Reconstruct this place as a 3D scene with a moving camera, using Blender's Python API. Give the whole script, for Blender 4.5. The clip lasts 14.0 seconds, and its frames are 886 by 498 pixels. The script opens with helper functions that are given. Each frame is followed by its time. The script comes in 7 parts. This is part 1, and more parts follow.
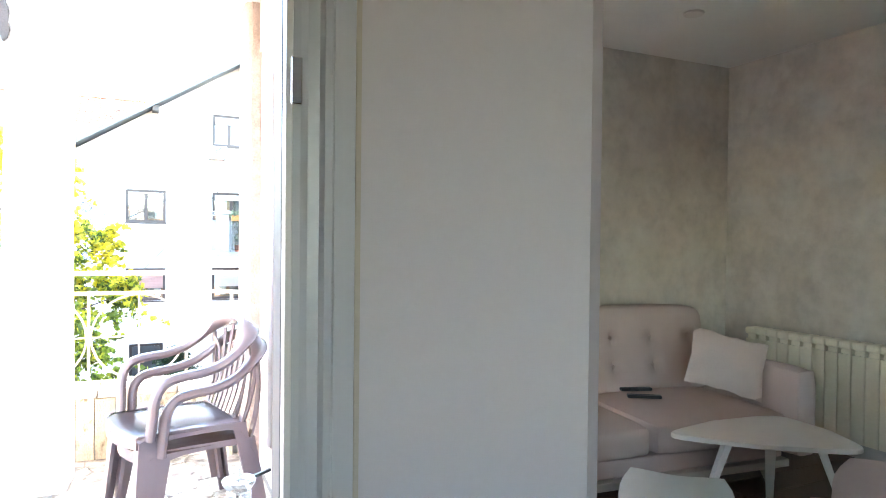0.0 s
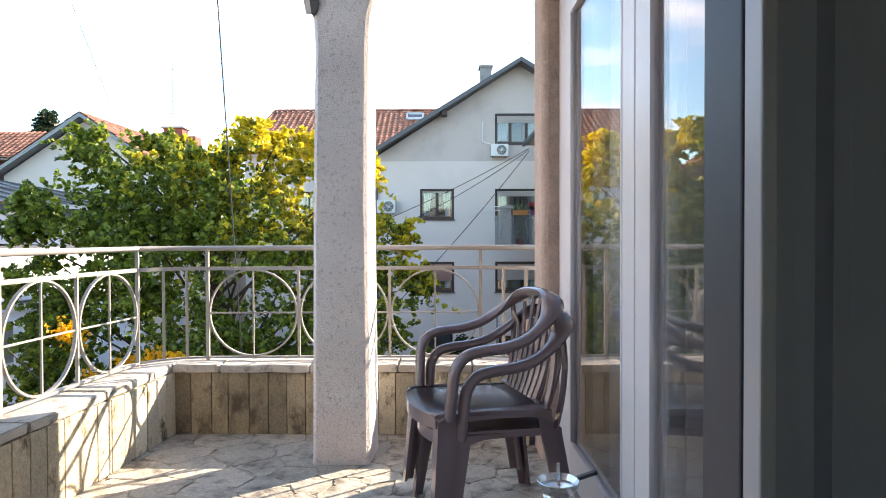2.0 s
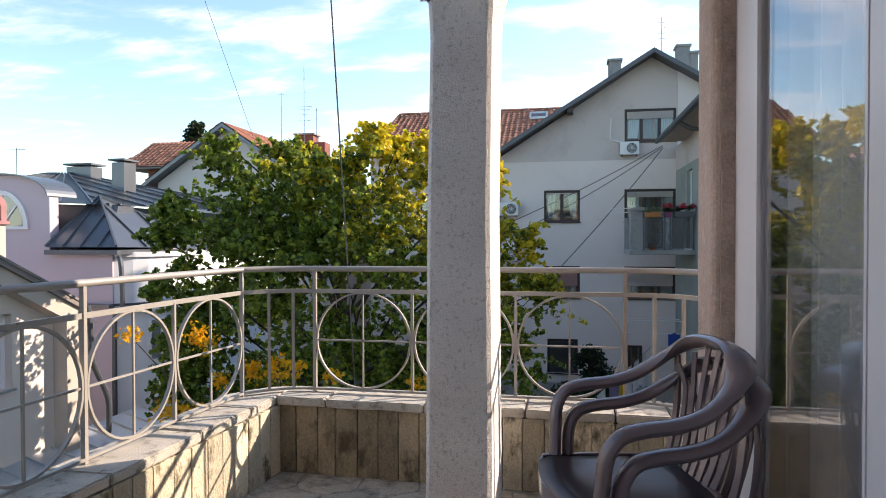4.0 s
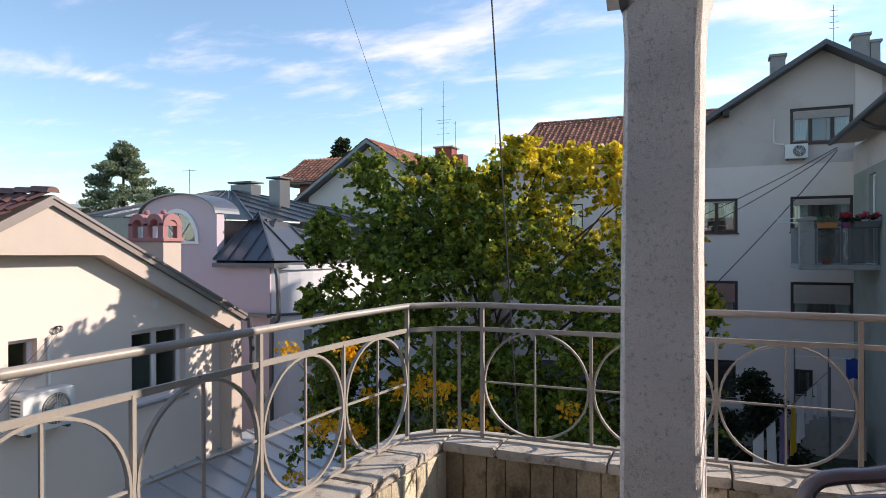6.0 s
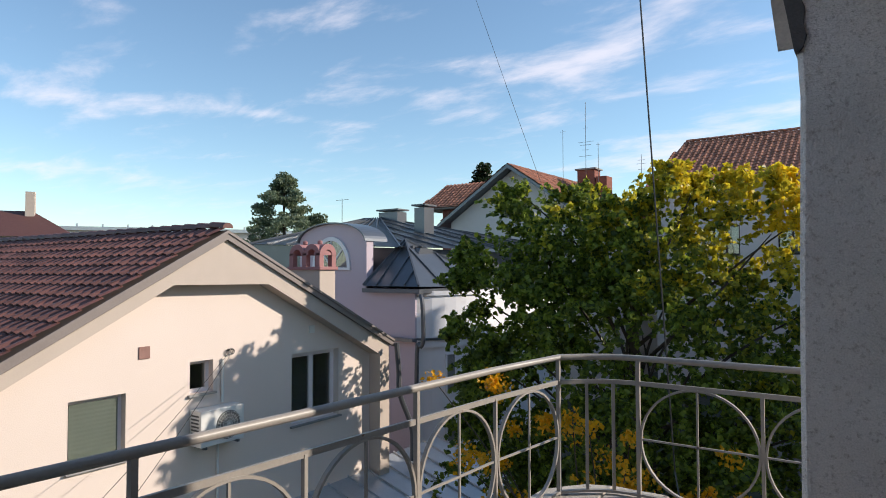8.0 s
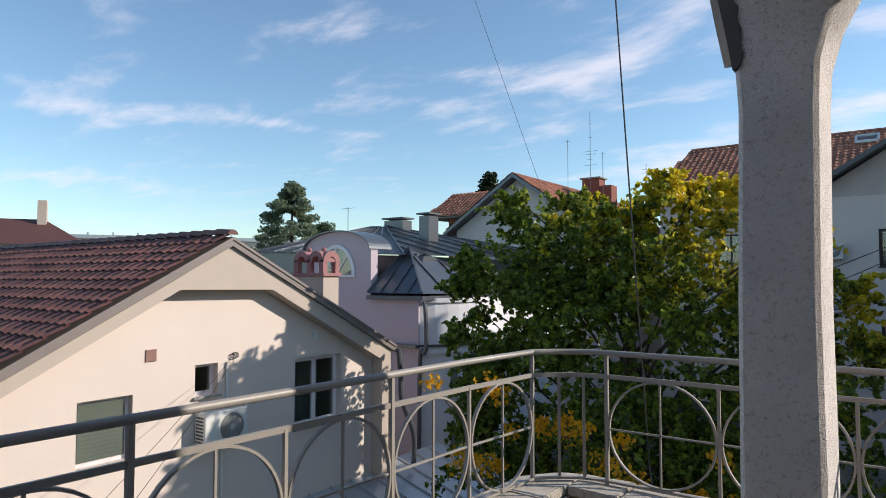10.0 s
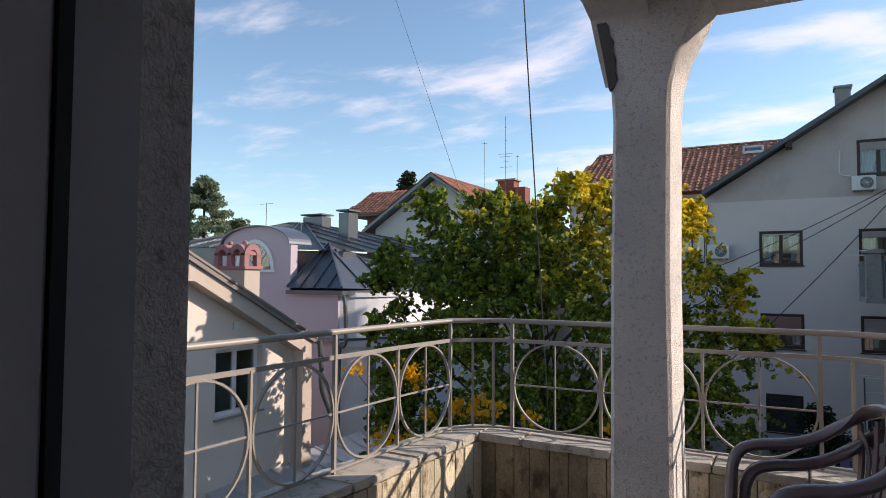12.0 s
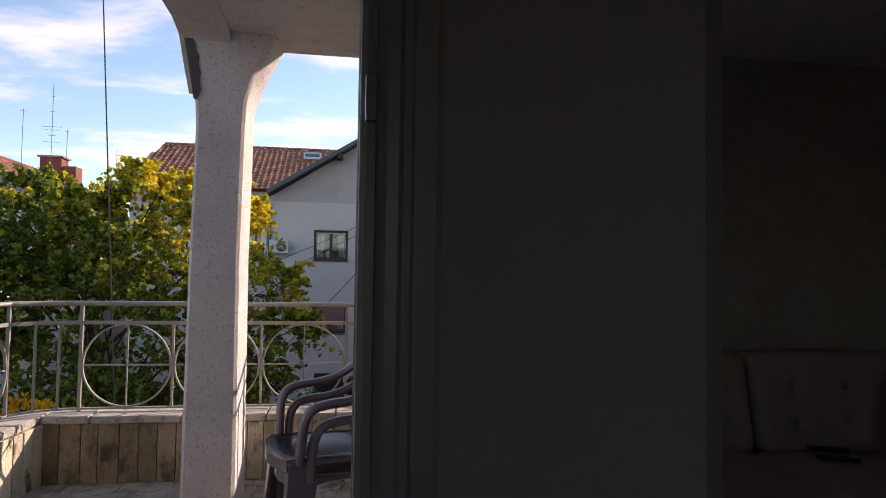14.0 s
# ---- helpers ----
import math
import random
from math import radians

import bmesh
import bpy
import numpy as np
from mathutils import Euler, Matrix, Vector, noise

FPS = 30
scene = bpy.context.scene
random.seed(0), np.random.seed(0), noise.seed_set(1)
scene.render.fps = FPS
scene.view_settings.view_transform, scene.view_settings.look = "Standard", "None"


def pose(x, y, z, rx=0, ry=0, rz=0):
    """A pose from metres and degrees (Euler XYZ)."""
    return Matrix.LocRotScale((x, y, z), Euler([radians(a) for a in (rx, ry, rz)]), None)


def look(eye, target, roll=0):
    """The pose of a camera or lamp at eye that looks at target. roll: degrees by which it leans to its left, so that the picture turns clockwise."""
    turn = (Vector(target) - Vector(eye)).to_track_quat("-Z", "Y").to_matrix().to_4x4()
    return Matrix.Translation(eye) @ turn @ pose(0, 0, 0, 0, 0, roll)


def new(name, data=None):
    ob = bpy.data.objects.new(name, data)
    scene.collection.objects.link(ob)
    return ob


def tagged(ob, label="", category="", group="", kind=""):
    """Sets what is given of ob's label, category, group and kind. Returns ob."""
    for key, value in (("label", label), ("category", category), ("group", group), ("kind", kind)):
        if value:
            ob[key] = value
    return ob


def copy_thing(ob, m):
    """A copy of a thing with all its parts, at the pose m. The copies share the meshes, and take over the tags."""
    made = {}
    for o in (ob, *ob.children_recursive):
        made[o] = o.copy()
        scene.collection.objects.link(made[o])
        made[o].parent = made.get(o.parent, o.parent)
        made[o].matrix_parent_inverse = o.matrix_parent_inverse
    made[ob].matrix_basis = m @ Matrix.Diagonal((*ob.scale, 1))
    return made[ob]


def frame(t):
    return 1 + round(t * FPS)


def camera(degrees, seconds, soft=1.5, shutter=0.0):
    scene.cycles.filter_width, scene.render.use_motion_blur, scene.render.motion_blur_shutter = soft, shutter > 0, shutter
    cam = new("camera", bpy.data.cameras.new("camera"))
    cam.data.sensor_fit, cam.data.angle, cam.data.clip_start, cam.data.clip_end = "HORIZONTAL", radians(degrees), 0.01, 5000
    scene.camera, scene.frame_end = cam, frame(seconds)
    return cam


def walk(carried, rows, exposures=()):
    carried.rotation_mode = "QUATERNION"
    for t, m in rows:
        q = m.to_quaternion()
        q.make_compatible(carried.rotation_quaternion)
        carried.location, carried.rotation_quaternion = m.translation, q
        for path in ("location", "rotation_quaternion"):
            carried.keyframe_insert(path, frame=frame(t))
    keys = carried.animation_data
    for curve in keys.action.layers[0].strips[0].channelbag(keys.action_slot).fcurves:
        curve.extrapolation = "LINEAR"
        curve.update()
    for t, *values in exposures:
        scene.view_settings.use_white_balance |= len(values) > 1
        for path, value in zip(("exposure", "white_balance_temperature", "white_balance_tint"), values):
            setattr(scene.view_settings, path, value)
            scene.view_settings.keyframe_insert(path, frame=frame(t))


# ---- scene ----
cam = camera(69.3, 14.0, soft=0.95)
PATH = [
    (0, (1.465, -4.485, 1.331), (2.295, -2.666, 1.306), 0.6),
    (0.5, (1.467, -4.334, 1.26), (2.022, -2.413, 1.225), 0.1),
    (1, (1.498, -4.212, 1.197), (1.827, -2.24, 1.16), -0.4),
    (1.5, (1.468, -4.1, 1.172), (1.617, -2.105, 1.142), -0.3),
    (2, (1.434, -3.948, 1.166), (1.442, -1.948, 1.132), -0.2),
    (2.5, (1.426, -3.803, 1.187), (1.33, -1.806, 1.155), -0.4),
    (3, (1.439, -3.657, 1.222), (1.229, -1.669, 1.189), -0.3),
    (5.5, (1.15, -3.171, 1.359), (0.529, -1.269, 1.345), -0.2),
    (6, (1.094, -3.159, 1.408), (0.326, -1.312, 1.404), -0.2),
    (6.5, (1.063, -3.145, 1.469), (0.136, -1.373, 1.476), -0.2),
    (7, (1.07, -3.146, 1.528), (0.019, -1.445, 1.547), -0.3),
    (7.5, (1.045, -3.166, 1.554), (-0.082, -1.514, 1.6), -0.2),
    (10, (1.303, -3.291, 1.504), (0.135, -1.671, 1.596), -0.0),
    (10.5, (1.418, -3.386, 1.468), (0.252, -1.764, 1.56), 0.2),
    (11, (1.437, -3.5, 1.427), (0.308, -1.851, 1.519), 0.2),
    (11.5, (1.489, -3.635, 1.392), (0.437, -1.936, 1.484), 0.2),
    (12, (1.551, -3.799, 1.375), (0.601, -2.041, 1.467), 0.3),
    (12.5, (1.587, -3.96, 1.353), (0.733, -2.154, 1.445), 0.1),
    (13, (1.572, -4.105, 1.326), (0.924, -2.214, 1.409), 0.5),
    (13.5, (1.57, -4.265, 1.309), (1.362, -2.277, 1.393), 0.4),
    (14, (1.619, -4.451, 1.309), (1.939, -2.479, 1.396), 0.8),
]

EXPOSURES = [(0.0, 5.3, 7400, 16), (0.5, 3.65, 7400, 16), (1.0, 3.05, 7400, 16), (1.5, 2.58, 7400, 16), (2.0, 2.24, 7300, 16), (2.5, 1.84, 7300, 16), (3.0, 1.62, 7300, 16), (5.5, 0.93, 7000, 19), (7.5, 0.54, 6800, 14), (10.0, 0.38, 6600, 12), (12.5, 0.64, 7150, 20), (14.0, 0.8, 7500, 27)]
walk(cam, [(t, look(eye, target, roll)) for t, eye, target, roll in PATH], EXPOSURES)

# ---- world and sun ----
SUN_EL, SUN_X, SUN_Y = radians(25.0), 0.80, 0.60
world = bpy.data.worlds.new("sky")
scene.world = world
world.use_nodes = True
wn, wl = world.node_tree.nodes, world.node_tree.links
wn.clear()
sky = wn.new("ShaderNodeTexSky")
sky.sky_type, sky.sun_disc = "NISHITA", False
sky.sun_elevation, sky.sun_rotation = SUN_EL, math.atan2(SUN_X, SUN_Y)
sky.air_density, sky.dust_density, sky.ozone_density = 1.0, 0.25, 2.2
bg = wn.new("ShaderNodeBackground")
bg.inputs["Strength"].default_value = 0.15
wout = wn.new("ShaderNodeOutputWorld")
tc = wn.new("ShaderNodeTexCoord")
# clouds: the direction is laid out flat on a high layer, then stretched noise
sep = wn.new("ShaderNodeSeparateXYZ")
wl.new(tc.outputs["Generated"], sep.inputs[0])


def wmath(op, a, b=None, c=None):
    n = wn.new("ShaderNodeMath")
    n.operation = op
    for i, v in enumerate((a, b, c)):
        if v is None:
            continue
        if isinstance(v, (int, float)):
            n.inputs[i].default_value = v
        else:
            wl.new(v, n.inputs[i])
    return n.outputs[0]


up = wmath("ADD", wmath("MAXIMUM", sep.outputs["Z"], 0.0), 0.12)
comb = wn.new("ShaderNodeCombineXYZ")
wl.new(wmath("DIVIDE", sep.outputs["X"], up), comb.inputs["X"])
wl.new(wmath("DIVIDE", sep.outputs["Y"], up), comb.inputs["Y"])
cloud_a = wn.new("ShaderNodeTexNoise")
cloud_a.inputs["Scale"].default_value, cloud_a.inputs["Detail"].default_value = 3.4, 10.0
cloud_a.inputs["Roughness"].default_value, cloud_a.inputs["Distortion"].default_value = 0.60, 0.25
wmap = wn.new("ShaderNodeMapping")
wmap.inputs["Rotation"].default_value = (0, 0, radians(35))
wmap.inputs["Scale"].default_value = (0.62, 1.15, 1.0)
wmap.inputs["Location"].default_value = (0.3, 1.7, 0.0)
wl.new(comb.outputs[0], wmap.inputs["Vector"])
wl.new(wmap.outputs[0], cloud_a.inputs["Vector"])
# cloud banks: each a direction, its long axis, half length and half width in radians, and its weight
CLOUDS = [
    ((-0.354, 0.879, 0.319), (0.903, 0.232, 0.362), 0.157, 0.046, 1.0),
    ((-0.26, 0.894, 0.364), (0.964, 0.217, 0.157), 0.112, 0.034, 0.7),
    ((-0.887, 0.402, 0.227), (0.43, 0.898, 0.093), 0.12, 0.015, 0.65),
    ((-0.735, 0.639, 0.226), (0.643, 0.763, -0.066), 0.15, 0.01, 0.65),
    ((-0.869, 0.479, 0.126), (0.467, 0.877, -0.115), 0.15, 0.019, 0.45),
    ((-0.212, 0.961, 0.175), (0.972, 0.19, 0.136), 0.172, 0.019, 1.0),
    ((0.011, 0.972, 0.233), (0.965, -0.071, 0.252), 0.142, 0.024, 1.1),
    ((0.039, 0.947, 0.319), (0.998, -0.023, -0.054), 0.105, 0.03, 1.0),
    ((-0.574, 0.776, 0.261), (0.804, 0.594, 0.003), 0.052, 0.018, 0.6),
    ((-0.246, 0.953, 0.175), (0.969, 0.237, 0.068), 0.09, 0.018, 1.0),
]
banks = None
for centre, axis, half_l, half_w, weight in CLOUDS:
    centre, axis = Vector(centre), Vector(axis)
    square = []
    for a, h in ((axis, half_l), (centre.cross(axis), half_w)):
        dot = wn.new("ShaderNodeVectorMath")
        dot.operation = "DOT_PRODUCT"
        dot.inputs[1].default_value = a / h
        wl.new(tc.outputs["Generated"], dot.inputs[0])
        square.append(wmath("POWER", wmath("ABSOLUTE", wmath("ADD", dot.outputs["Value"], -centre.dot(a) / h)), 2.0))
    puff = wmath("MULTIPLY", wmath("POWER", 0.37, wmath("ADD", square[0], square[1])), weight)
    banks = puff if banks is None else wmath("MAXIMUM", banks, puff)
cover = wmath("MULTIPLY_ADD", banks, 0.26, wmath("ADD", cloud_a.outputs["Fac"], -0.05))
ramp = wn.new("ShaderNodeMapRange")
ramp.inputs["From Min"].default_value, ramp.inputs["From Max"].default_value = 0.46, 0.82
ramp.interpolation_type = "SMOOTHSTEP"
wl.new(cover, ramp.inputs["Value"])
wmix = wn.new("ShaderNodeMix")
wmix.data_type = "RGBA"
wmix.inputs[7].default_value = (5.0, 4.9, 5.4, 1)
low = wmath("MINIMUM", wmath("MULTIPLY_ADD", sep.outputs["Z"], 4.0, 0.30), 1.0)
wl.new(wmath("MULTIPLY", wmath("MULTIPLY", ramp.outputs[0], 0.68), wmath("MAXIMUM", low, 0.0)), wmix.inputs[0])
tone = wn.new("ShaderNodeMix")
tone.data_type, tone.blend_type = "RGBA", "MULTIPLY"
tone.inputs[0].default_value = 1.0
tone.inputs[7].default_value = (0.83, 0.93, 0.93, 1)
wl.new(sky.outputs[0], tone.inputs[6])
wl.new(tone.outputs[2], wmix.inputs[6])
wl.new(wmix.outputs[2], bg.inputs["Color"])
wl.new(bg.outputs[0], wout.inputs[0])

sun = new("sun", bpy.data.lights.new("sun", "SUN"))
sun.data.energy, sun.data.angle, sun.data.color = 3.8, radians(0.53), (1.0, 0.93, 0.82)
toward = Vector((SUN_X * math.cos(SUN_EL), SUN_Y * math.cos(SUN_EL), math.sin(SUN_EL)))
sun.matrix_world = look(toward * 60, (0, 0, 0))


# ---- materials ----
MATS = {}


def mat(name, color, rough=0.7, vary=0.12, scale=3.0, grain=60.0, bump=0.15, bump_scale=None, metal=0.0, second=None, second_at=(0.5, 0.7), second_scale=4.0, island=0.0, spec=0.5, stretch=(1, 1, 1), bump_dist=0.01, curl=0.0):
    """Colour with variation at two scales, an optional second colour in patches, and fine relief."""
    if name in MATS:
        return MATS[name]
    m = bpy.data.materials.new(name)
    m.use_nodes = True
    n, l = m.node_tree.nodes, m.node_tree.links
    b = n["Principled BSDF"]
    b.inputs["Roughness"].default_value, b.inputs["Metallic"].default_value = rough, metal
    b.inputs["Specular IOR Level"].default_value = spec
    co = n.new("ShaderNodeTexCoord")
    mp = n.new("ShaderNodeMapping")
    mp.inputs["Scale"].default_value = stretch
    each, shift = n.new("ShaderNodeObjectInfo"), n.new("ShaderNodeVectorMath")
    shift.operation = "MULTIPLY_ADD"
    l.new(each.outputs["Random"], shift.inputs[0])
    shift.inputs[1].default_value = (37.0, 61.0, 23.0)
    l.new(co.outputs["Object"], shift.inputs[2])
    l.new(shift.outputs[0], mp.inputs["Vector"])
    big = n.new("ShaderNodeTexNoise")
    big.inputs["Scale"].default_value, big.inputs["Detail"].default_value = scale, 5.0
    fine = n.new("ShaderNodeTexNoise")
    fine.inputs["Scale"].default_value, fine.inputs["Detail"].default_value = grain, 4.0
    for t in (big, fine):
        l.new(mp.outputs[0], t.inputs["Vector"])
    add = n.new("ShaderNodeMath")
    add.operation = "ADD"
    l.new(big.outputs["Fac"], add.inputs[0])
    l.new(fine.outputs["Fac"], add.inputs[1])
    val = n.new("ShaderNodeMapRange")
    val.inputs["From Min"].default_value, val.inputs["From Max"].default_value = 0.6, 1.4
    val.inputs["To Min"].default_value, val.inputs["To Max"].default_value = 1 - vary, 1 + vary
    l.new(add.outputs[0], val.inputs["Value"])
    hsv = n.new("ShaderNodeHueSaturation")
    hsv.inputs["Color"].default_value = (*color, 1)
    src = val.outputs[0]
    if island:
        geo = n.new("ShaderNodeNewGeometry")
        obi = n.new("ShaderNodeObjectInfo")
        s = n.new("ShaderNodeMath")
        s.operation = "ADD"
        l.new(geo.outputs["Random Per Island"], s.inputs[0])
        l.new(obi.outputs["Random"], s.inputs[1])
        fr = n.new("ShaderNodeMath")
        fr.operation = "FRACT"
        l.new(s.outputs[0], fr.inputs[0])
        r = n.new("ShaderNodeMapRange")
        r.inputs["To Min"].default_value, r.inputs["To Max"].default_value = 1 - island, 1 + island
        l.new(fr.outputs[0], r.inputs["Value"])
        mul = n.new("ShaderNodeMath")
        mul.operation = "MULTIPLY"
        l.new(src, mul.inputs[0])
        l.new(r.outputs[0], mul.inputs[1])
        src = mul.outputs[0]
    l.new(src, hsv.inputs["Value"])
    out = hsv.outputs[0]
    if second:
        pat = n.new("ShaderNodeTexNoise")
        pat.inputs["Scale"].default_value, pat.inputs["Detail"].default_value = second_scale, 8.0
        pat.inputs["Roughness"].default_value = 0.65
        l.new(mp.outputs[0], pat.inputs["Vector"])
        mr = n.new("ShaderNodeMapRange")
        mr.inputs["From Min"].default_value, mr.inputs["From Max"].default_value = second_at
        l.new(pat.outputs["Fac"], mr.inputs["Value"])
        mx = n.new("ShaderNodeMix")
        mx.data_type = "RGBA"
        mx.inputs[7].default_value = (*second, 1)
        l.new(mr.outputs[0], mx.inputs[0])
        l.new(out, mx.inputs[6])
        out = mx.outputs[2]
    l.new(out, b.inputs["Base Color"])
    if bump:
        bt = n.new("ShaderNodeTexNoise")
        bt.inputs["Scale"].default_value, bt.inputs["Detail"].default_value = bump_scale or grain, 5.0
        bt.inputs["Distortion"].default_value = curl
        l.new(mp.outputs[0], bt.inputs["Vector"])
        bp = n.new("ShaderNodeBump")
        bp.inputs["Strength"].default_value, bp.inputs["Distance"].default_value = bump, bump_dist
        l.new(bt.outputs["Fac"], bp.inputs["Height"])
        l.new(bp.outputs[0], b.inputs["Normal"])
    MATS[name] = m
    return m


STUCCO = mat("rough_stucco", (0.62, 0.57, 0.54), 0.95, 0.16, 2.5, 90, 0.9, 70, second=(0.46, 0.41, 0.38), second_at=(0.52, 0.75), second_scale=9, bump_dist=0.007, spec=0.2)
COLUMN = mat("scratched_stucco", (0.81, 0.74, 0.705), 0.95, 0.20, 3.0, 170, 1.0, 62, second=(0.50, 0.42, 0.38), second_at=(0.54, 0.70), second_scale=55.0, bump_dist=0.012, spec=0.2, curl=2.2)
STUCCO_RAW = mat("raw_brown_stucco", (0.48, 0.35, 0.29), 0.95, 0.2, 3, 80, 0.8, 45, second=(0.55, 0.47, 0.42), second_at=(0.55, 0.7), second_scale=8, spec=0.2)
STUCCO_BROWN = mat("bare_brown_render", (0.40, 0.29, 0.24), 0.95, 0.3, 6, 110, 1.0, 60, second=(0.45, 0.33, 0.27), second_at=(0.5, 0.65), second_scale=12, spec=0.2)
MORTAR = mat("bare_mortar", (0.115, 0.10, 0.095), 0.95, 0.2, 8, 120, 0.5)
PLASTER_IN = mat("grey_plaster_pier", (0.55, 0.485, 0.515), 0.6, 0.02, 2, 40, 0.03)
SLAB = mat("beige_stone_slab", (0.56, 0.475, 0.345), 0.85, 0.28, 9, 110, 0.7, second=(0.13, 0.10, 0.06), second_at=(0.535, 0.66), second_scale=9.0, island=0.30, stretch=(1, 1, 0.6), spec=0.3)
SLAB_OLD = mat("mould_stained_stone_slab", (0.34, 0.27, 0.175), 0.9, 0.35, 9, 110, 0.8, second=(0.11, 0.082, 0.052), second_at=(0.50, 0.66), second_scale=8.0, island=0.32, stretch=(1, 1, 0.6), spec=0.3)
COPING = mat("worn_stone_coping", (0.46, 0.41, 0.35), 0.85, 0.22, 8, 160, 0.4, second=(0.17, 0.145, 0.12), second_at=(0.53, 0.68), second_scale=14, island=0.08, spec=0.3)
FLAG = mat("flagstone", (0.50, 0.44, 0.355), 0.6, 0.34, 5, 70, 0.9, 14, second=(0.11, 0.092, 0.072), second_at=(0.47, 0.66), second_scale=5.0, island=0.10, spec=0.4, bump_dist=0.02)
JOINT = mat("mortar_joint", (0.36, 0.31, 0.25), 0.95, 0.2, 8, 90, 0.4, spec=0.2)
RAIL = mat("worn_grey_paint_steel", (0.31, 0.28, 0.25), 0.42, 0.1, 9, 90, 0.08, second=(0.20, 0.10, 0.06), second_at=(0.68, 0.74), second_scale=14)
PVC = mat("white_pvc", (0.73, 0.665, 0.665), 0.36, 0.02, 3, 30, 0.0)
# same white PVC, with the door frame's shade put into a darker colour
PVC_D = mat("shade_toned_white_pvc", (0.48, 0.455, 0.49), 0.35, 0.02, 3, 30, 0.0)
MULLION = mat("orange_brown_wood", (0.34, 0.17, 0.08), 0.6, 0.1, 5, 60, 0.05)
FLOWER = mat("red_petals", (0.45, 0.03, 0.05), 0.7, 0.2, 9, 60, 0.0, island=0.4)
CLOTH_W = mat("white_cotton_cloth", (0.74, 0.73, 0.74), 0.9, 0.06, 4, 90, 0.1)
CLOTH_B = mat("blue_cloth", (0.03, 0.10, 0.45), 0.8, 0.08, 4, 90, 0.1)
CLOTH_L = mat("lilac_cotton_cloth", (0.34, 0.26, 0.44), 0.9, 0.08, 4, 90, 0.1)
CLOTH_Y = mat("yellow_cotton_cloth", (0.62, 0.42, 0.05), 0.9, 0.08, 4, 90, 0.1)
PLUM = mat("purple_plastic", (0.16, 0.02, 0.09), 0.5, 0.1, 6, 60, 0.05)
ORANGE = mat("orange_planter", (0.42, 0.16, 0.05), 0.8, 0.1, 6, 60, 0.1)
GASKET = mat("black_gasket", (0.02, 0.02, 0.022), 0.6, 0.05, 3, 30, 0.0)
CHAIR = mat("grey_brown_plastic", (0.205, 0.145, 0.148), 0.17, 0.04, 5, 400, 0.05, 500, bump_dist=0.001)
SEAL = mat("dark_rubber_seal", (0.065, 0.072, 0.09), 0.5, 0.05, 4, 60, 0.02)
CHROME = mat("brushed_chrome", (0.72, 0.72, 0.72), 0.16, 0.03, 8, 90, 0.0, metal=1.0)
TERRA = mat("glazed_terracotta", (0.40, 0.085, 0.03), 0.4, 0.15, 14, 80, 0.1)
BLACKP = mat("black_plastic", (0.02, 0.02, 0.02), 0.35, 0.05, 8, 90, 0.0)
PAPER = mat("decorative_plaster_wall", (0.61, 0.53, 0.455), 0.5, 0.18, 2.4, 12, 0.12, 14, second=(0.72, 0.65, 0.575), second_at=(0.45, 0.68), second_scale=3.5)
CEIL_IN = mat("white_ceiling_paint", (0.88, 0.84, 0.79), 0.9, 0.02, 2, 50, 0.03)
WALL_IN = mat("grey_wall_paint", (0.66, 0.61, 0.60), 0.8, 0.03, 2, 50, 0.05)
PARQUET = mat("dark_brown_laminate", (0.13, 0.065, 0.04), 0.35, 0.25, 3, 40, 0.08, stretch=(8, 1, 1), island=0.12)
SOFA = mat("beige_pink_weave", (0.60, 0.455, 0.40), 0.95, 0.07, 4, 500, 0.35, 420, bump_dist=0.003, spec=0.2)
PILLOW = mat("cream_cotton", (0.66, 0.52, 0.455), 0.95, 0.07, 6, 300, 0.4, 90, bump_dist=0.006, spec=0.2)
WOODL = mat("pale_wood_leg", (0.52, 0.43, 0.36), 0.5, 0.08, 6, 60, 0.05, stretch=(1, 1, 0.1))
TABLEW = mat("white_lacquer", (0.78, 0.72, 0.66), 0.35, 0.02, 4, 60, 0.0)
RADIATOR = mat("cream_enamel", (0.84, 0.74, 0.57), 0.4, 0.04, 5, 60, 0.02)
G_WALL = mat("cream_facade_plaster", (0.68, 0.575, 0.51), 0.95, 0.04, 0.8, 90, 0.25, 60, spec=0.15)
G_FASCIA = mat("brown_painted_board", (0.20, 0.165, 0.15), 0.55, 0.1, 3, 50, 0.1)
G_SOFFIT = mat("beige_soffit_board", (0.47, 0.39, 0.33), 0.85, 0.06, 3, 50, 0.1)
TILE_D = mat("dark_red_roof_tile", (0.135, 0.055, 0.045), 0.6, 0.22, 2.5, 50, 0.3, island=0.28, second=(0.09, 0.05, 0.045), second_at=(0.5, 0.8))
TILE_O = mat("orange_brown_roof_tile", (0.42, 0.17, 0.10), 0.8, 0.22, 2, 40, 0.3, island=0.32, second=(0.17, 0.09, 0.065), second_at=(0.5, 0.75))
C_WALL = mat("pale_grey_facade", (0.67, 0.595, 0.55), 0.95, 0.05, 0.5, 40, 0.2, second=(0.58, 0.51, 0.47), second_at=(0.55, 0.8), second_scale=0.8, spec=0.15)
C_WALL2 = mat("grey_upper_facade", (0.52, 0.455, 0.42), 0.95, 0.05, 0.5, 40, 0.2, second=(0.38, 0.33, 0.30), second_at=(0.50, 0.8), second_scale=0.8, spec=0.15)
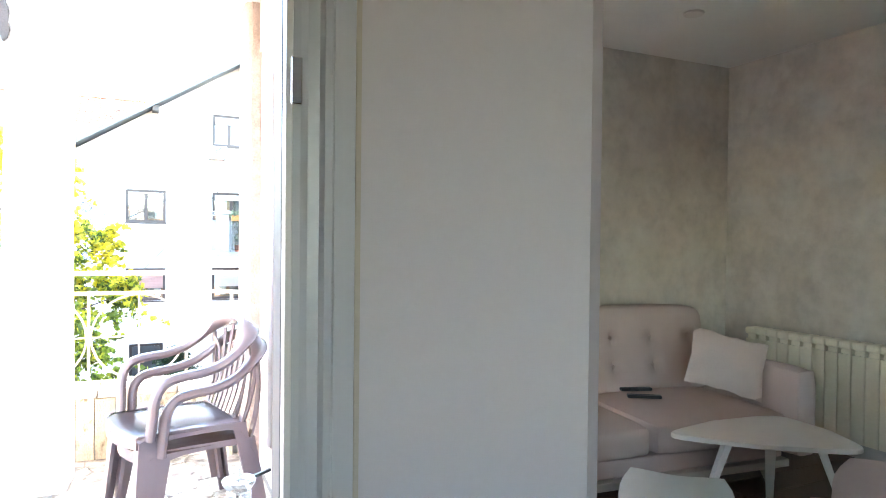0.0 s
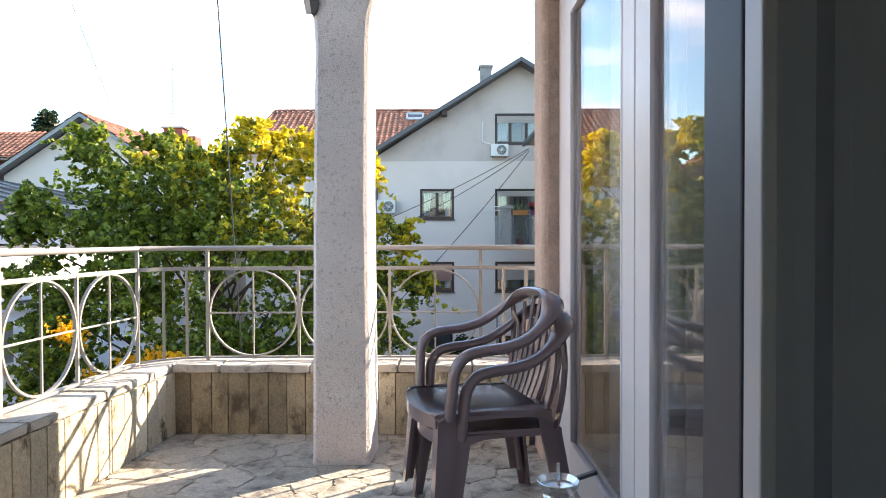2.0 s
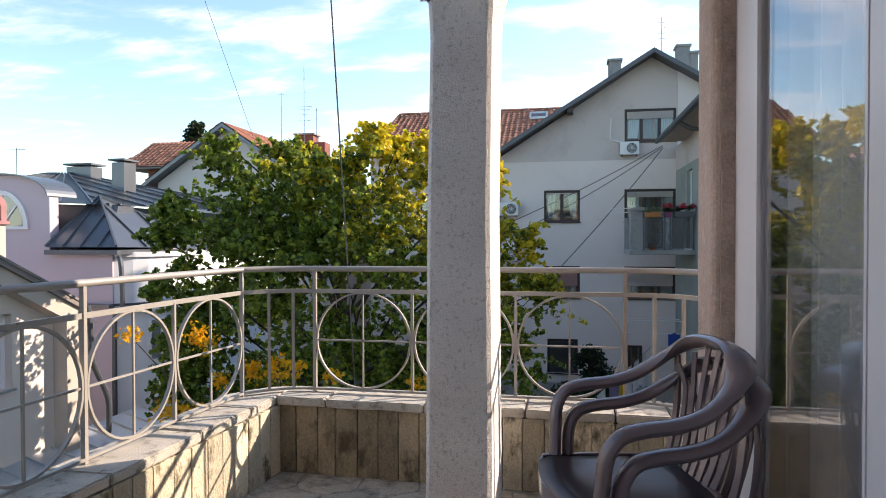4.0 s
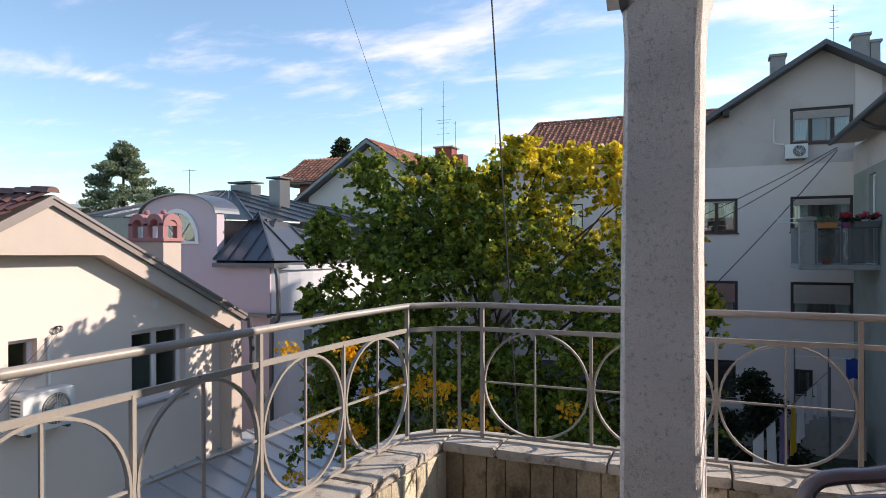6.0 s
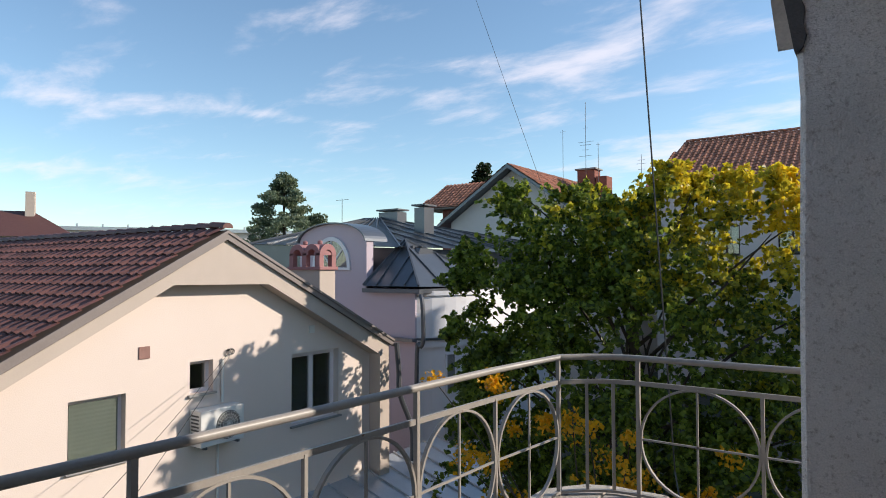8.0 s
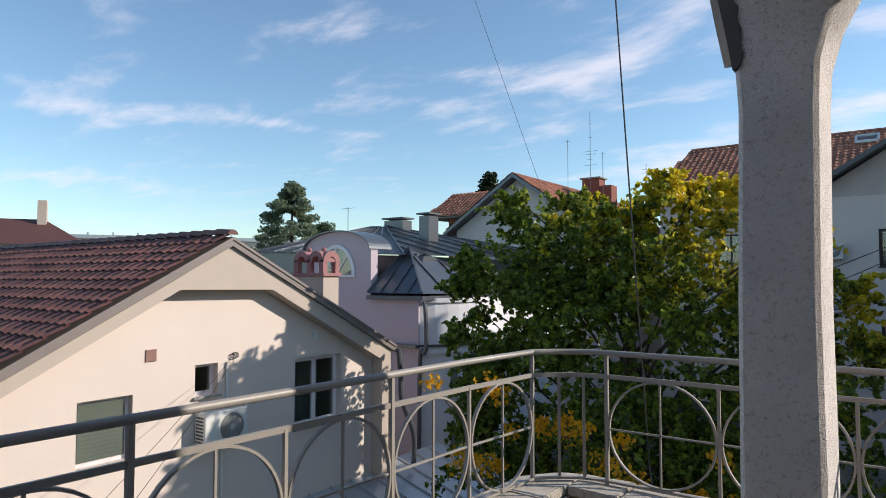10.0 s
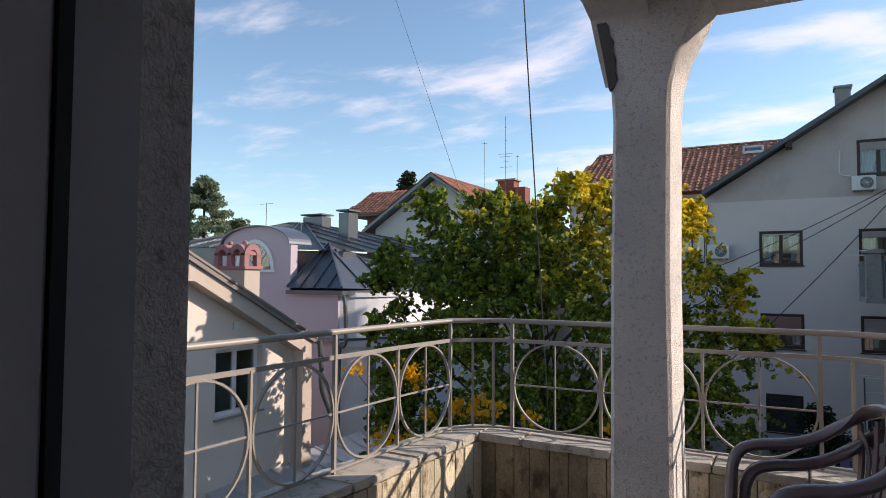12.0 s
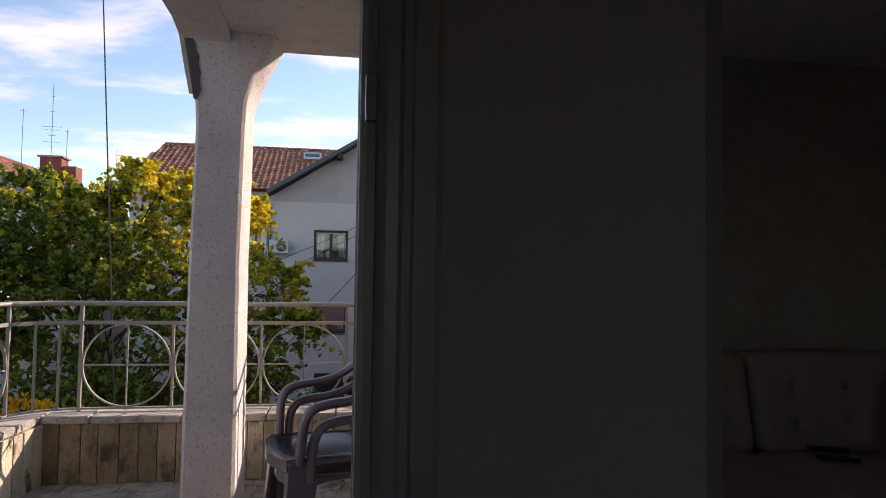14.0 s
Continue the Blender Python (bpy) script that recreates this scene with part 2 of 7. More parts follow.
S_WALL = mat("grey_green_facade", (0.27, 0.285, 0.25), 0.95, 0.07, 0.7, 40, 0.2, second=(0.20, 0.215, 0.205), second_at=(0.5, 0.8), second_scale=1.0, spec=0.15)
F_WALL = mat("lilac_facade", (0.50, 0.42, 0.46), 0.95, 0.04, 0.7, 60, 0.2, spec=0.15)
F_WHITE = mat("white_facade_trim", (0.72, 0.71, 0.72), 0.9, 0.03, 1, 60, 0.1, spec=0.2)
ZINC = mat("grey_standing_seam_zinc", (0.13, 0.14, 0.155), 0.32, 0.12, 1.5, 30, 0.06, metal=0.5)
ZINC_L = mat("galvanised_sheet", (0.46, 0.48, 0.50), 0.35, 0.1, 1.5, 30, 0.06, metal=0.5)
PINKC = mat("pink_painted_chimney", (0.33, 0.155, 0.15), 0.85, 0.1, 4, 60, 0.2)
DARKW = mat("dark_brown_window_frame", (0.035, 0.020, 0.017), 0.5, 0.08, 4, 50, 0.05)
BRICK_R = mat("red_brick", (0.24, 0.085, 0.06), 0.9, 0.2, 3, 60, 0.3)
GUTTER = mat("dark_grey_gutter", (0.09, 0.095, 0.105), 0.45, 0.08, 3, 50, 0.04, metal=0.3)
BARK = mat("grey_brown_bark", (0.075, 0.055, 0.042), 0.95, 0.3, 6, 60, 0.8, 30, bump_dist=0.02)
CONCRETE = mat("weathered_concrete", (0.30, 0.29, 0.275), 0.95, 0.15, 2, 50, 0.3, second=(0.17, 0.16, 0.15), second_at=(0.5, 0.75))
SOIL = mat("dark_garden_ground", (0.07, 0.066, 0.05), 0.95, 0.3, 0.7, 12, 0.5, 8, second=(0.035, 0.05, 0.022), second_at=(0.4, 0.6), second_scale=0.9, bump_dist=0.05)
AC_W = mat("white_enamel_casing", (0.66, 0.65, 0.62), 0.45, 0.04, 5, 60, 0.02)
AC_D = mat("dark_fan_grille", (0.06, 0.06, 0.062), 0.5, 0.05, 5, 60, 0.0)
SHUT_R = mat("faded_red_shutter", (0.52, 0.30, 0.26), 0.7, 0.05, 3, 60, 0.05)
SHUT_W = mat("beige_roller_shutter", (0.68, 0.60, 0.55), 0.7, 0.05, 3, 60, 0.05)
CURT = mat("white_voile_curtain", (0.80, 0.78, 0.76), 0.9, 0.04, 3, 60, 0.0)
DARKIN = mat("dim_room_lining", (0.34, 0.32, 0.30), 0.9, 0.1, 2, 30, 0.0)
CABLE = mat("black_cable_sheath", (0.015, 0.015, 0.015), 0.5, 0.05, 3, 30, 0.0)


def glass(name, tint=(0.9, 0.93, 0.92), rough=0.0, gloss=0.05):
    """A pane: mostly clear, its gloss rising towards grazing view as real glass does."""
    m = bpy.data.materials.new(name)
    m.use_nodes = True
    n, l = m.node_tree.nodes, m.node_tree.links
    n.remove(n["Principled BSDF"])
    tr, gl, mx, lw = n.new("ShaderNodeBsdfTransparent"), n.new("ShaderNodeBsdfGlossy"), n.new("ShaderNodeMixShader"), n.new("ShaderNodeLayerWeight")
    tr.inputs["Color"].default_value = (*tint, 1)
    gl.inputs["Roughness"].default_value = rough
    lw.inputs["Blend"].default_value = 0.5
    p, q = n.new("ShaderNodeMath"), n.new("ShaderNodeMath")
    p.operation, q.operation = "POWER", "MULTIPLY_ADD"
    l.new(lw.outputs["Facing"], p.inputs[0])
    p.inputs[1].default_value = 5.0
    l.new(p.outputs[0], q.inputs[0])
    q.inputs[1].default_value, q.inputs[2].default_value = 1 - gloss, gloss
    l.new(q.outputs[0], mx.inputs[0])
    l.new(tr.outputs[0], mx.inputs[1])
    l.new(gl.outputs[0], mx.inputs[2])
    l.new(mx.outputs[0], n["Material Output"].inputs[0])
    return m


GLASS = glass("window_glass", (0.8, 0.83, 0.84), gloss=0.13)
GLASS_WIN = glass("double_window_glass", (0.97, 0.97, 0.97), gloss=0.15)
GLASS_DARK = glass("dim_window_glass", (0.75, 0.79, 0.79), gloss=0.09)


def sheer(name, color, alpha):
    m = bpy.data.materials.new(name)
    m.use_nodes = True
    n, l = m.node_tree.nodes, m.node_tree.links
    b = n["Principled BSDF"]
    b.inputs["Base Color"].default_value, b.inputs["Roughness"].default_value = (*color, 1), 0.9
    tl, tr = n.new("ShaderNodeBsdfTranslucent"), n.new("ShaderNodeBsdfTransparent")
    tl.inputs["Color"].default_value = (*color, 1)
    m1, m2 = n.new("ShaderNodeMixShader"), n.new("ShaderNodeMixShader")
    wv = n.new("ShaderNodeTexNoise")
    wv.inputs["Scale"].default_value = 30
    m1.inputs[0].default_value, m2.inputs[0].default_value = 0.25, alpha
    l.new(b.outputs[0], m1.inputs[1])
    l.new(tl.outputs[0], m1.inputs[2])
    l.new(tr.outputs[0], m2.inputs[1])
    l.new(m1.outputs[0], m2.inputs[2])
    l.new(m2.outputs[0], n["Material Output"].inputs[0])
    return m


VOILE = sheer("white_voile", (0.93, 0.91, 0.90), 0.96)


NET = sheer("grey_net_curtain", (0.34, 0.36, 0.35), 0.75)


def leafmat(name, dark, light, ripe, ripe_lo, ripe_hi, axis_w=(0.3, 0.0, 0.5)):
    """Foliage: each leaf its own shade, turning yellow towards the sunny top of the crown; that yellow also carries the
    lit side's brighter tone.
    """
    m = bpy.data.materials.new(name)
    m.use_nodes = True
    n, l = m.node_tree.nodes, m.node_tree.links
    b = n["Principled BSDF"]
    b.inputs["Roughness"].default_value = 0.42
    geo, co = n.new("ShaderNodeNewGeometry"), n.new("ShaderNodeTexCoord")
    mix1 = n.new("ShaderNodeMix")
    mix1.data_type = "RGBA"
    mix1.inputs[6].default_value, mix1.inputs[7].default_value = (*dark, 1), (*light, 1)
    l.new(geo.outputs["Random Per Island"], mix1.inputs[0])
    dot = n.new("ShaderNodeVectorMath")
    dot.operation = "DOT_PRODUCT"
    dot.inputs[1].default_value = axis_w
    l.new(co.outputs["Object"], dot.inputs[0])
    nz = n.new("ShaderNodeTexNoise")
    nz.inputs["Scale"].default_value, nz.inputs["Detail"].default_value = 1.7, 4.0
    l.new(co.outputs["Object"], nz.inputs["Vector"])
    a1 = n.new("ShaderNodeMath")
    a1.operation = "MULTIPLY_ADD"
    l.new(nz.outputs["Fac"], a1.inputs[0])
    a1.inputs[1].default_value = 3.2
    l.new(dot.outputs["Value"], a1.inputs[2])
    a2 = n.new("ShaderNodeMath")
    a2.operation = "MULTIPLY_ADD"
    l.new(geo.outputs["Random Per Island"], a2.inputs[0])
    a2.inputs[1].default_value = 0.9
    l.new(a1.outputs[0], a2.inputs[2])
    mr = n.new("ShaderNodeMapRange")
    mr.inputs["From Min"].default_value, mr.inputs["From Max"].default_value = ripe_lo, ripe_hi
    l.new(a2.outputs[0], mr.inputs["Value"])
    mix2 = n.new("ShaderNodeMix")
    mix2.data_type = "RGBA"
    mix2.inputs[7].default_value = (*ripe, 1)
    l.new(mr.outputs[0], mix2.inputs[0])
    l.new(mix1.outputs[2], mix2.inputs[6])
    l.new(mix2.outputs[2], b.inputs["Base Color"])
    tl, ms = n.new("ShaderNodeBsdfTranslucent"), n.new("ShaderNodeMixShader")
    l.new(mix2.outputs[2], tl.inputs["Color"])
    ms.inputs[0].default_value = 0.55
    l.new(b.outputs[0], ms.inputs[1])
    l.new(tl.outputs[0], ms.inputs[2])
    l.new(ms.outputs[0], n["Material Output"].inputs[0])
    return m


# ripe yellow covers both turned leaves and the painted sunlit tone up and right
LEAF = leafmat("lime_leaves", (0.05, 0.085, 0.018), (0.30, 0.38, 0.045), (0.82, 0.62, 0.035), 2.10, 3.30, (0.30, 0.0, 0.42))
LEAF_Y = leafmat("yellow_leaves", (0.12, 0.15, 0.02), (0.35, 0.26, 0.02), (0.78, 0.40, 0.012), -1.25, 0.05)
PANEL = sheer("smoked_railing_panel", (0.12, 0.115, 0.11), 0.45)
BLIND = mat("green_grey_blind", (0.20, 0.235, 0.19), 0.7, 0.04, 3, 40, 0.02)
RUSTY = mat("rusty_plate", (0.26, 0.14, 0.115), 0.8, 0.15, 9, 60, 0.2)
LEAF_P = leafmat("pine_needles", (0.10, 0.15, 0.09), (0.28, 0.32, 0.20), (0.12, 0.11, 0.04), 40, 50)
LEAF_D = leafmat("dark_shrub_leaves", (0.010, 0.024, 0.010), (0.03, 0.05, 0.018), (0.06, 0.06, 0.02), 40, 50)


# ---- mesh helpers ----
def part(name, bm, material, parent=None, label="", smooth=False):
    me = bpy.data.meshes.new(name)
    bmesh.ops.recalc_face_normals(bm, faces=bm.faces)
    bm.to_mesh(me)
    bm.free()
    me.materials.append(material)
    if smooth:
        for p in me.polygons:
            p.use_smooth = True
        me.set_sharp_from_angle(angle=radians(38))
    ob = new(name, me)
    if parent:
        ob.parent = parent
    if label:
        ob["label"] = label
    return ob


def raw_part(name, verts, faces, material, parent=None, label="", kind=""):
    me = bpy.data.meshes.new(name)
    me.from_pydata(verts, [], faces)
    me.materials.append(material)
    ob = new(name, me)
    if parent:
        ob.parent = parent
    return tagged(ob, label, kind=kind)


def thing(name, label, category, group="", at=(0, 0, 0), rz=0.0):
    ob = new(name)
    ob.matrix_basis = pose(*at, 0, 0, rz)
    return tagged(ob, label, category, group)


def structure(ob, label=""):
    return tagged(ob, label, kind="structure")


def box(bm, x0, x1, y0, y1, z0, z1, bev=0.0):
    v = [bm.verts.new((x, y, z)) for x in (x0, x1) for y in (y0, y1) for z in (z0, z1)]
    fs = [bm.faces.new([v[i] for i in f]) for f in ((0, 1, 3, 2), (4, 6, 7, 5), (0, 4, 5, 1), (2, 3, 7, 6), (0, 2, 6, 4), (1, 5, 7, 3))]
    if bev:
        bmesh.ops.bevel(bm, geom=list({e for f in fs for e in f.edges}), offset=bev, segments=2, affect="EDGES", profile=0.5)
    return bm


def prism(bm, pts, lo, hi, axis="z", bev=0.0):
    """A flat outline pushed from lo to hi along an axis."""
    def at(p, h):
        return {"z": (p[0], p[1], h), "y": (p[0], h, p[1]), "x": (h, p[0], p[1])}[axis]
    a, b = [bm.verts.new(at(p, lo)) for p in pts], [bm.verts.new(at(p, hi)) for p in pts]
    n = len(pts)
    fs = [bm.faces.new(a), bm.faces.new(b[::-1])]
    fs += [bm.faces.new((a[i], b[i], b[(i + 1) % n], a[(i + 1) % n])) for i in range(n)]
    if bev:
        bmesh.ops.bevel(bm, geom=list({e for f in fs for e in f.edges}), offset=bev, segments=1, affect="EDGES")
    return bm


def sweep(bm, pts, section, closed=False, up=(0, 0, 1), scales=None, caps=True):
    """Pushes a section (points across, up) along a path."""
    pts = [Vector(p) for p in pts]
    n, rings = len(pts), []
    for i, p in enumerate(pts):
        a = pts[i - 1] if (i or closed) else p
        b = pts[(i + 1) % n] if (i < n - 1 or closed) else p
        t = (b - a).normalized()
        u = Vector(up)
        side = t.cross(u)
        if side.length < 1e-3:
            side = t.cross(Vector((0, 1, 0)))
        side.normalize()
        w = side.cross(t).normalized()
        k = scales[i] if scales else 1.0
        rings.append([bm.verts.new(p + side * s[0] * k + w * s[1] * k) for s in section])
    m = len(section)
    for i in range(n if closed else n - 1):
        r, q = rings[i], rings[(i + 1) % n]
        for j in range(m):
            bm.faces.new((r[j], r[(j + 1) % m], q[(j + 1) % m], q[j]))
    if caps and not closed:
        bm.faces.new(rings[0][::-1])
        bm.faces.new(rings[-1])
    return bm


def disc(r, n=8, ry=None):
    return [(r * math.cos(2 * math.pi * i / n), (ry or r) * math.sin(2 * math.pi * i / n)) for i in range(n)]


def rect(w, h):
    return [(-w / 2, -h / 2), (w / 2, -h / 2), (w / 2, h / 2), (-w / 2, h / 2)]


def curve(pts, n=8):
    """A smooth line through the points."""
    pts = [Vector(p) for p in pts]
    out = []
    for i in range(len(pts) - 1):
        p0, p1, p2, p3 = pts[max(i - 1, 0)], pts[i], pts[i + 1], pts[min(i + 2, len(pts) - 1)]
        for j in range(n):
            t = j / n
            out.append(0.5 * ((2 * p1) + (p2 - p0) * t + (2 * p0 - 5 * p1 + 4 * p2 - p3) * t * t + (3 * p1 - p0 - 3 * p2 + p3) * t ** 3))
    out.append(pts[-1])
    return out


def lathe(bm, profile, centre=(0, 0, 0), n=24):
    cx, cy, cz = centre
    rings = [[bm.verts.new((cx + r * math.cos(2 * math.pi * i / n), cy + r * math.sin(2 * math.pi * i / n), cz + z)) for i in range(n)] for r, z in profile]
    for a, b in zip(rings, rings[1:]):
        for i in range(n):
            bm.faces.new((a[i], a[(i + 1) % n], b[(i + 1) % n], b[i]))
    bm.faces.new(rings[0][::-1])
    bm.faces.new(rings[-1])
    return bm


def BM():
    return bmesh.new()

# ---- balcony: floor, parapets, walls, ceiling ----
GROUND = -4.4
RX = [(2.03, -0.36), (2.02, -0.20), (1.95, -0.085), (1.82, -0.02), (1.68, 0.0)]
RAIL_LINE = RX + [(0.0, 0.0), (-0.12, -0.022), (-0.235, -0.085), (-0.342, -0.19)]
LEFT = [(-0.342, -0.19), (-0.398, -0.72), (-0.425, -1.255), (-0.452, -1.79), (-0.478, -2.325), (-0.502, -2.85), (-0.522, -3.30)]
Z_LOW, Z_MID, Z_TOP = 0.431, 0.984, 1.108

bm = BM()
box(bm, -0.72, 2.06, -3.31, 0.12, -0.22, -0.006)
balcony_floor = structure(part("floor", bm, JOINT), "balcony floor of crazy-paved pale flagstones with dark joints")


def wall_poly(name, pts, lo, hi, material, label):
    bm = BM()
    prism(bm, pts, lo, hi)
    return structure(part(name, bm, material), label)


parapet_n = wall_poly("parapet_wall_north", [(-0.14, -0.10), (-0.245, 0.0), (-0.13, 0.09), (1.90, 0.09), (2.10, -0.05), (2.10, -0.34), (1.93, -0.34), (1.90, -0.15)], 0.0, 0.372, CONCRETE, "low balcony parapet clad with upright stone slabs")
parapet_w = wall_poly("parapet_wall_west", [(-0.18, -0.10), (-0.245, 0.0), (-0.43, -0.15), (-0.66, -3.31), (-0.44, -3.31)], 0.0, 0.372, CONCRETE, "low balcony parapet clad with upright stone slabs")
slab_edge = wall_poly("outer_wall", [(-0.22, 0.05), (-0.13, 0.09), (1.90, 0.09), (2.10, -0.05), (2.10, -0.45), (0.4, -0.45), (0.4, -3.31), (-0.63, -3.31), (-0.43, -0.15)], GROUND, -0.225, G_WALL, "outer wall of the house below the balcony")

# ceiling slab with its arched edge beams
CEIL_Z = 2.70


def arch_beam(axis, a0, a1, b0, b1, drop0, drop1, rise, top, level=2.70):
    """An edge beam whose underside curves down to its supports."""
    bm = BM()
    n = 20
    low = []
    for i in range(n + 1):
        s = i / n
        u = a0 + (a1 - a0) * s
        d0 = drop0 * math.exp(-((u - a0) / rise) ** 2 * 2.2)
        d1 = drop1 * math.exp(-((a1 - u) / rise) ** 2 * 2.2)
        low.append((u, level - d0 - d1))
    outline = low + [(a1, top), (a0, top)]
    prism(bm, outline, b0, b1, axis="y" if axis == "x" else "x")
    return bm


bm = BM()
box(bm, 0.70, 2.10, -3.31, -0.36, CEIL_Z + 0.004, 3.0)
structure(part("ceiling", bm, STUCCO), "rough plastered balcony ceiling")
structure(part("beam_north", arch_beam("x", 1.02, 2.10, -0.655, -0.36, 0.40, 0.0, 0.16, 3.0, 2.735), STUCCO, smooth=False), "rough plastered edge beam curving into the column")
structure(part("beam_west", arch_beam("y", -3.31, -0.40, 0.70, 0.98, 0.0, 0.30, 0.30, 3.0), STUCCO), "rough plastered edge beam curving into the column")

# column, a little uneven, flaring into the beams
bm = BM()
rings = []
for z, x0, x1, y0, y1 in ((0.0, 0.768, 1.068, -0.665, -0.37), (0.05, 0.772, 1.066, -0.66, -0.37), (0.7, 0.776, 1.062, -0.655, -0.375), (1.4, 0.782, 1.056, -0.655, -0.378), (2.15, 0.797, 1.066, -0.655, -0.378), (2.3, 0.790, 1.074, -0.66, -0.378), (2.45, 0.765, 1.115, -0.665, -0.376), (2.6, 0.735, 1.19, -0.668, -0.372), (2.72, 0.712, 1.245, -0.668, -0.37)):
    c = 0.018
    rings.append([bm.verts.new(p) for p in ((x0 + c, y0, z), (x1 - c, y0, z), (x1, y0 + c, z), (x1 + 0.018, y1 - c, z), (x1 - c, y1, z), (x0 + c, y1, z), (x0, y1 - c, z), (x0, y0 + c, z))])
for a, b in zip(rings, rings[1:]):
    for i in range(8):
        bm.faces.new((a[i], a[(i + 1) % 8], b[(i + 1) % 8], b[i]))
bm.faces.new(rings[0][::-1])
bm.faces.new(rings[-1])
column = structure(part("column", bm, COLUMN, smooth=True), "rough stucco balcony column with a peeled patch near its top")
# the bare patch where the stucco has fallen off
bm = BM()
edge = [(0.718, 2.70), (0.742, 2.69), (0.772, 2.66), (0.790, 2.62), (0.794, 2.575), (0.812, 2.55), (0.808, 2.50), (0.822, 2.46), (0.818, 2.40), (0.826, 2.36), (0.815, 2.32), (0.800, 2.305), (0.788, 2.305), (0.765, 2.45), (0.738, 2.60)]
prism(bm, [(x - 0.003, z) for x, z in edge], -0.6745, -0.55, axis="y")
part("bare_patch", bm, MORTAR, column, "dark bare mortar where stucco has peeled off")

# wall with the balcony door
WY0, WY1, DOOR_L, DOOR_R = -3.62, -3.31, 0.968, 1.66
wall_poly("wall_door_west", [(-0.75, WY1), (DOOR_L, WY1), (DOOR_L + 0.02, WY0), (-0.75, WY0)], GROUND, 3.0, COLUMN, "rough stucco house wall beside the balcony door")
wall_poly("wall_pier", [(1.745, -3.31), (1.745, -3.349), (1.766, -3.349), (1.766, -3.488), (2.133, -3.613), (2.18, -3.58), (2.18, -3.31)], -0.2, 3.0, PLASTER_IN, "smooth grey wall pier beside the balcony door")
bm = BM()
box(bm, 1.76, 2.045, -3.312, -3.295, 0.0, 3.0)
structure(part("wall_pier_outside", bm, STUCCO), "rough stucco strip between door and window")
bm = BM()
box(bm, DOOR_L, 1.70, WY0, WY1, 2.38, 3.0)
structure(part("wall_over_door", bm, STUCCO), "wall above the balcony door")
# corner pier at the far end of the window wall
bm = BM()
prism(bm, [(1.962, -0.35), (1.962, -0.60), (1.985, -0.62), (2.16, -0.62), (2.16, -0.35)], GROUND, 2.98, bev=0.008)
structure(part("pier", bm, STUCCO_RAW), "narrow raw brown stucco pier at the corner of the house")
bm = BM()
box(bm, 1.966, 2.049, -0.634, -0.621, 0.0, 2.98)
bmesh.ops.subdivide_edges(bm, edges=[e for e in bm.edges if e.calc_length() > 1], cuts=60)
for v in bm.verts:
    if v.co.x < 2.0:
        v.co.x += 0.030 + 0.008 * noise.noise(Vector((0, 0, v.co.z * 9))) + 0.005 * noise.noise(Vector((3, 0, v.co.z * 31)))
structure(part("pier_strip", bm, STUCCO_BROWN), "rough brown strip of bare render beside the window")
bm = BM()
box(bm, 2.04, 2.30, -3.31, -0.62, 2.42, 3.0)
structure(part("wall_over_window", bm, STUCCO), "wall above the tall windows")
bm = BM()
box(bm, 2.04, 2.30, -3.31, -0.62, -0.3, 0.012)
structure(part("window_threshold", bm, CONCRETE), "threshold below the tall windows")

# door frame, keeper plate and open leaf
door_frame = structure(new("door_1"), "open white plastic balcony door")
bm = BM()
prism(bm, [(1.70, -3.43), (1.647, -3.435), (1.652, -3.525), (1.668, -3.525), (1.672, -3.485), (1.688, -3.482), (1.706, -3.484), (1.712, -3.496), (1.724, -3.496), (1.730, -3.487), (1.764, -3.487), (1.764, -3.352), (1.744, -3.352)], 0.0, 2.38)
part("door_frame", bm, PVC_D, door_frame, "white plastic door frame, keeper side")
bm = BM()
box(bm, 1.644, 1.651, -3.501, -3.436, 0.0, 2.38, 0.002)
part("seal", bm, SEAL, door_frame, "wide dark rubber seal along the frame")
# lip keeps the lighter PVC, so the frame's lit edge sits in its colour
bm = BM()
box(bm, 1.645, 1.656, -3.5275, -3.502, 0.0, 2.38, 0.002)
part("frame_lip", bm, PVC, door_frame, "thin white plastic lip")
bm = BM()
prism(bm, [(1.764, -3.49), (1.772, -3.492), (1.772, -3.47), (1.764, -3.47)], 0.0, 2.38)
part("sealant", bm, G_SOFFIT, door_frame, "beige joint between frame and pier")
bm = BM()
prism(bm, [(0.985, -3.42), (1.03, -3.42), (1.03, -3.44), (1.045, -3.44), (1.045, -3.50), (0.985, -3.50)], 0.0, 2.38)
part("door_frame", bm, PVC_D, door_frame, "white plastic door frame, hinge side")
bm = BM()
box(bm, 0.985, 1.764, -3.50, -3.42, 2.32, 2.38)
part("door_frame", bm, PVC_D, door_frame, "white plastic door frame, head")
bm = BM()
box(bm, 0.985, 1.70, -3.50, -3.40, -0.012, 0.014)
part("threshold", bm, CHROME, door_frame, "low metal door threshold")
bm = BM()
box(bm, 1.652, 1.668, -3.535, -3.526, 1.53, 1.60, 0.002)
part("keeper_plate", bm, CHROME, door_frame, "metal lock keeper plate")


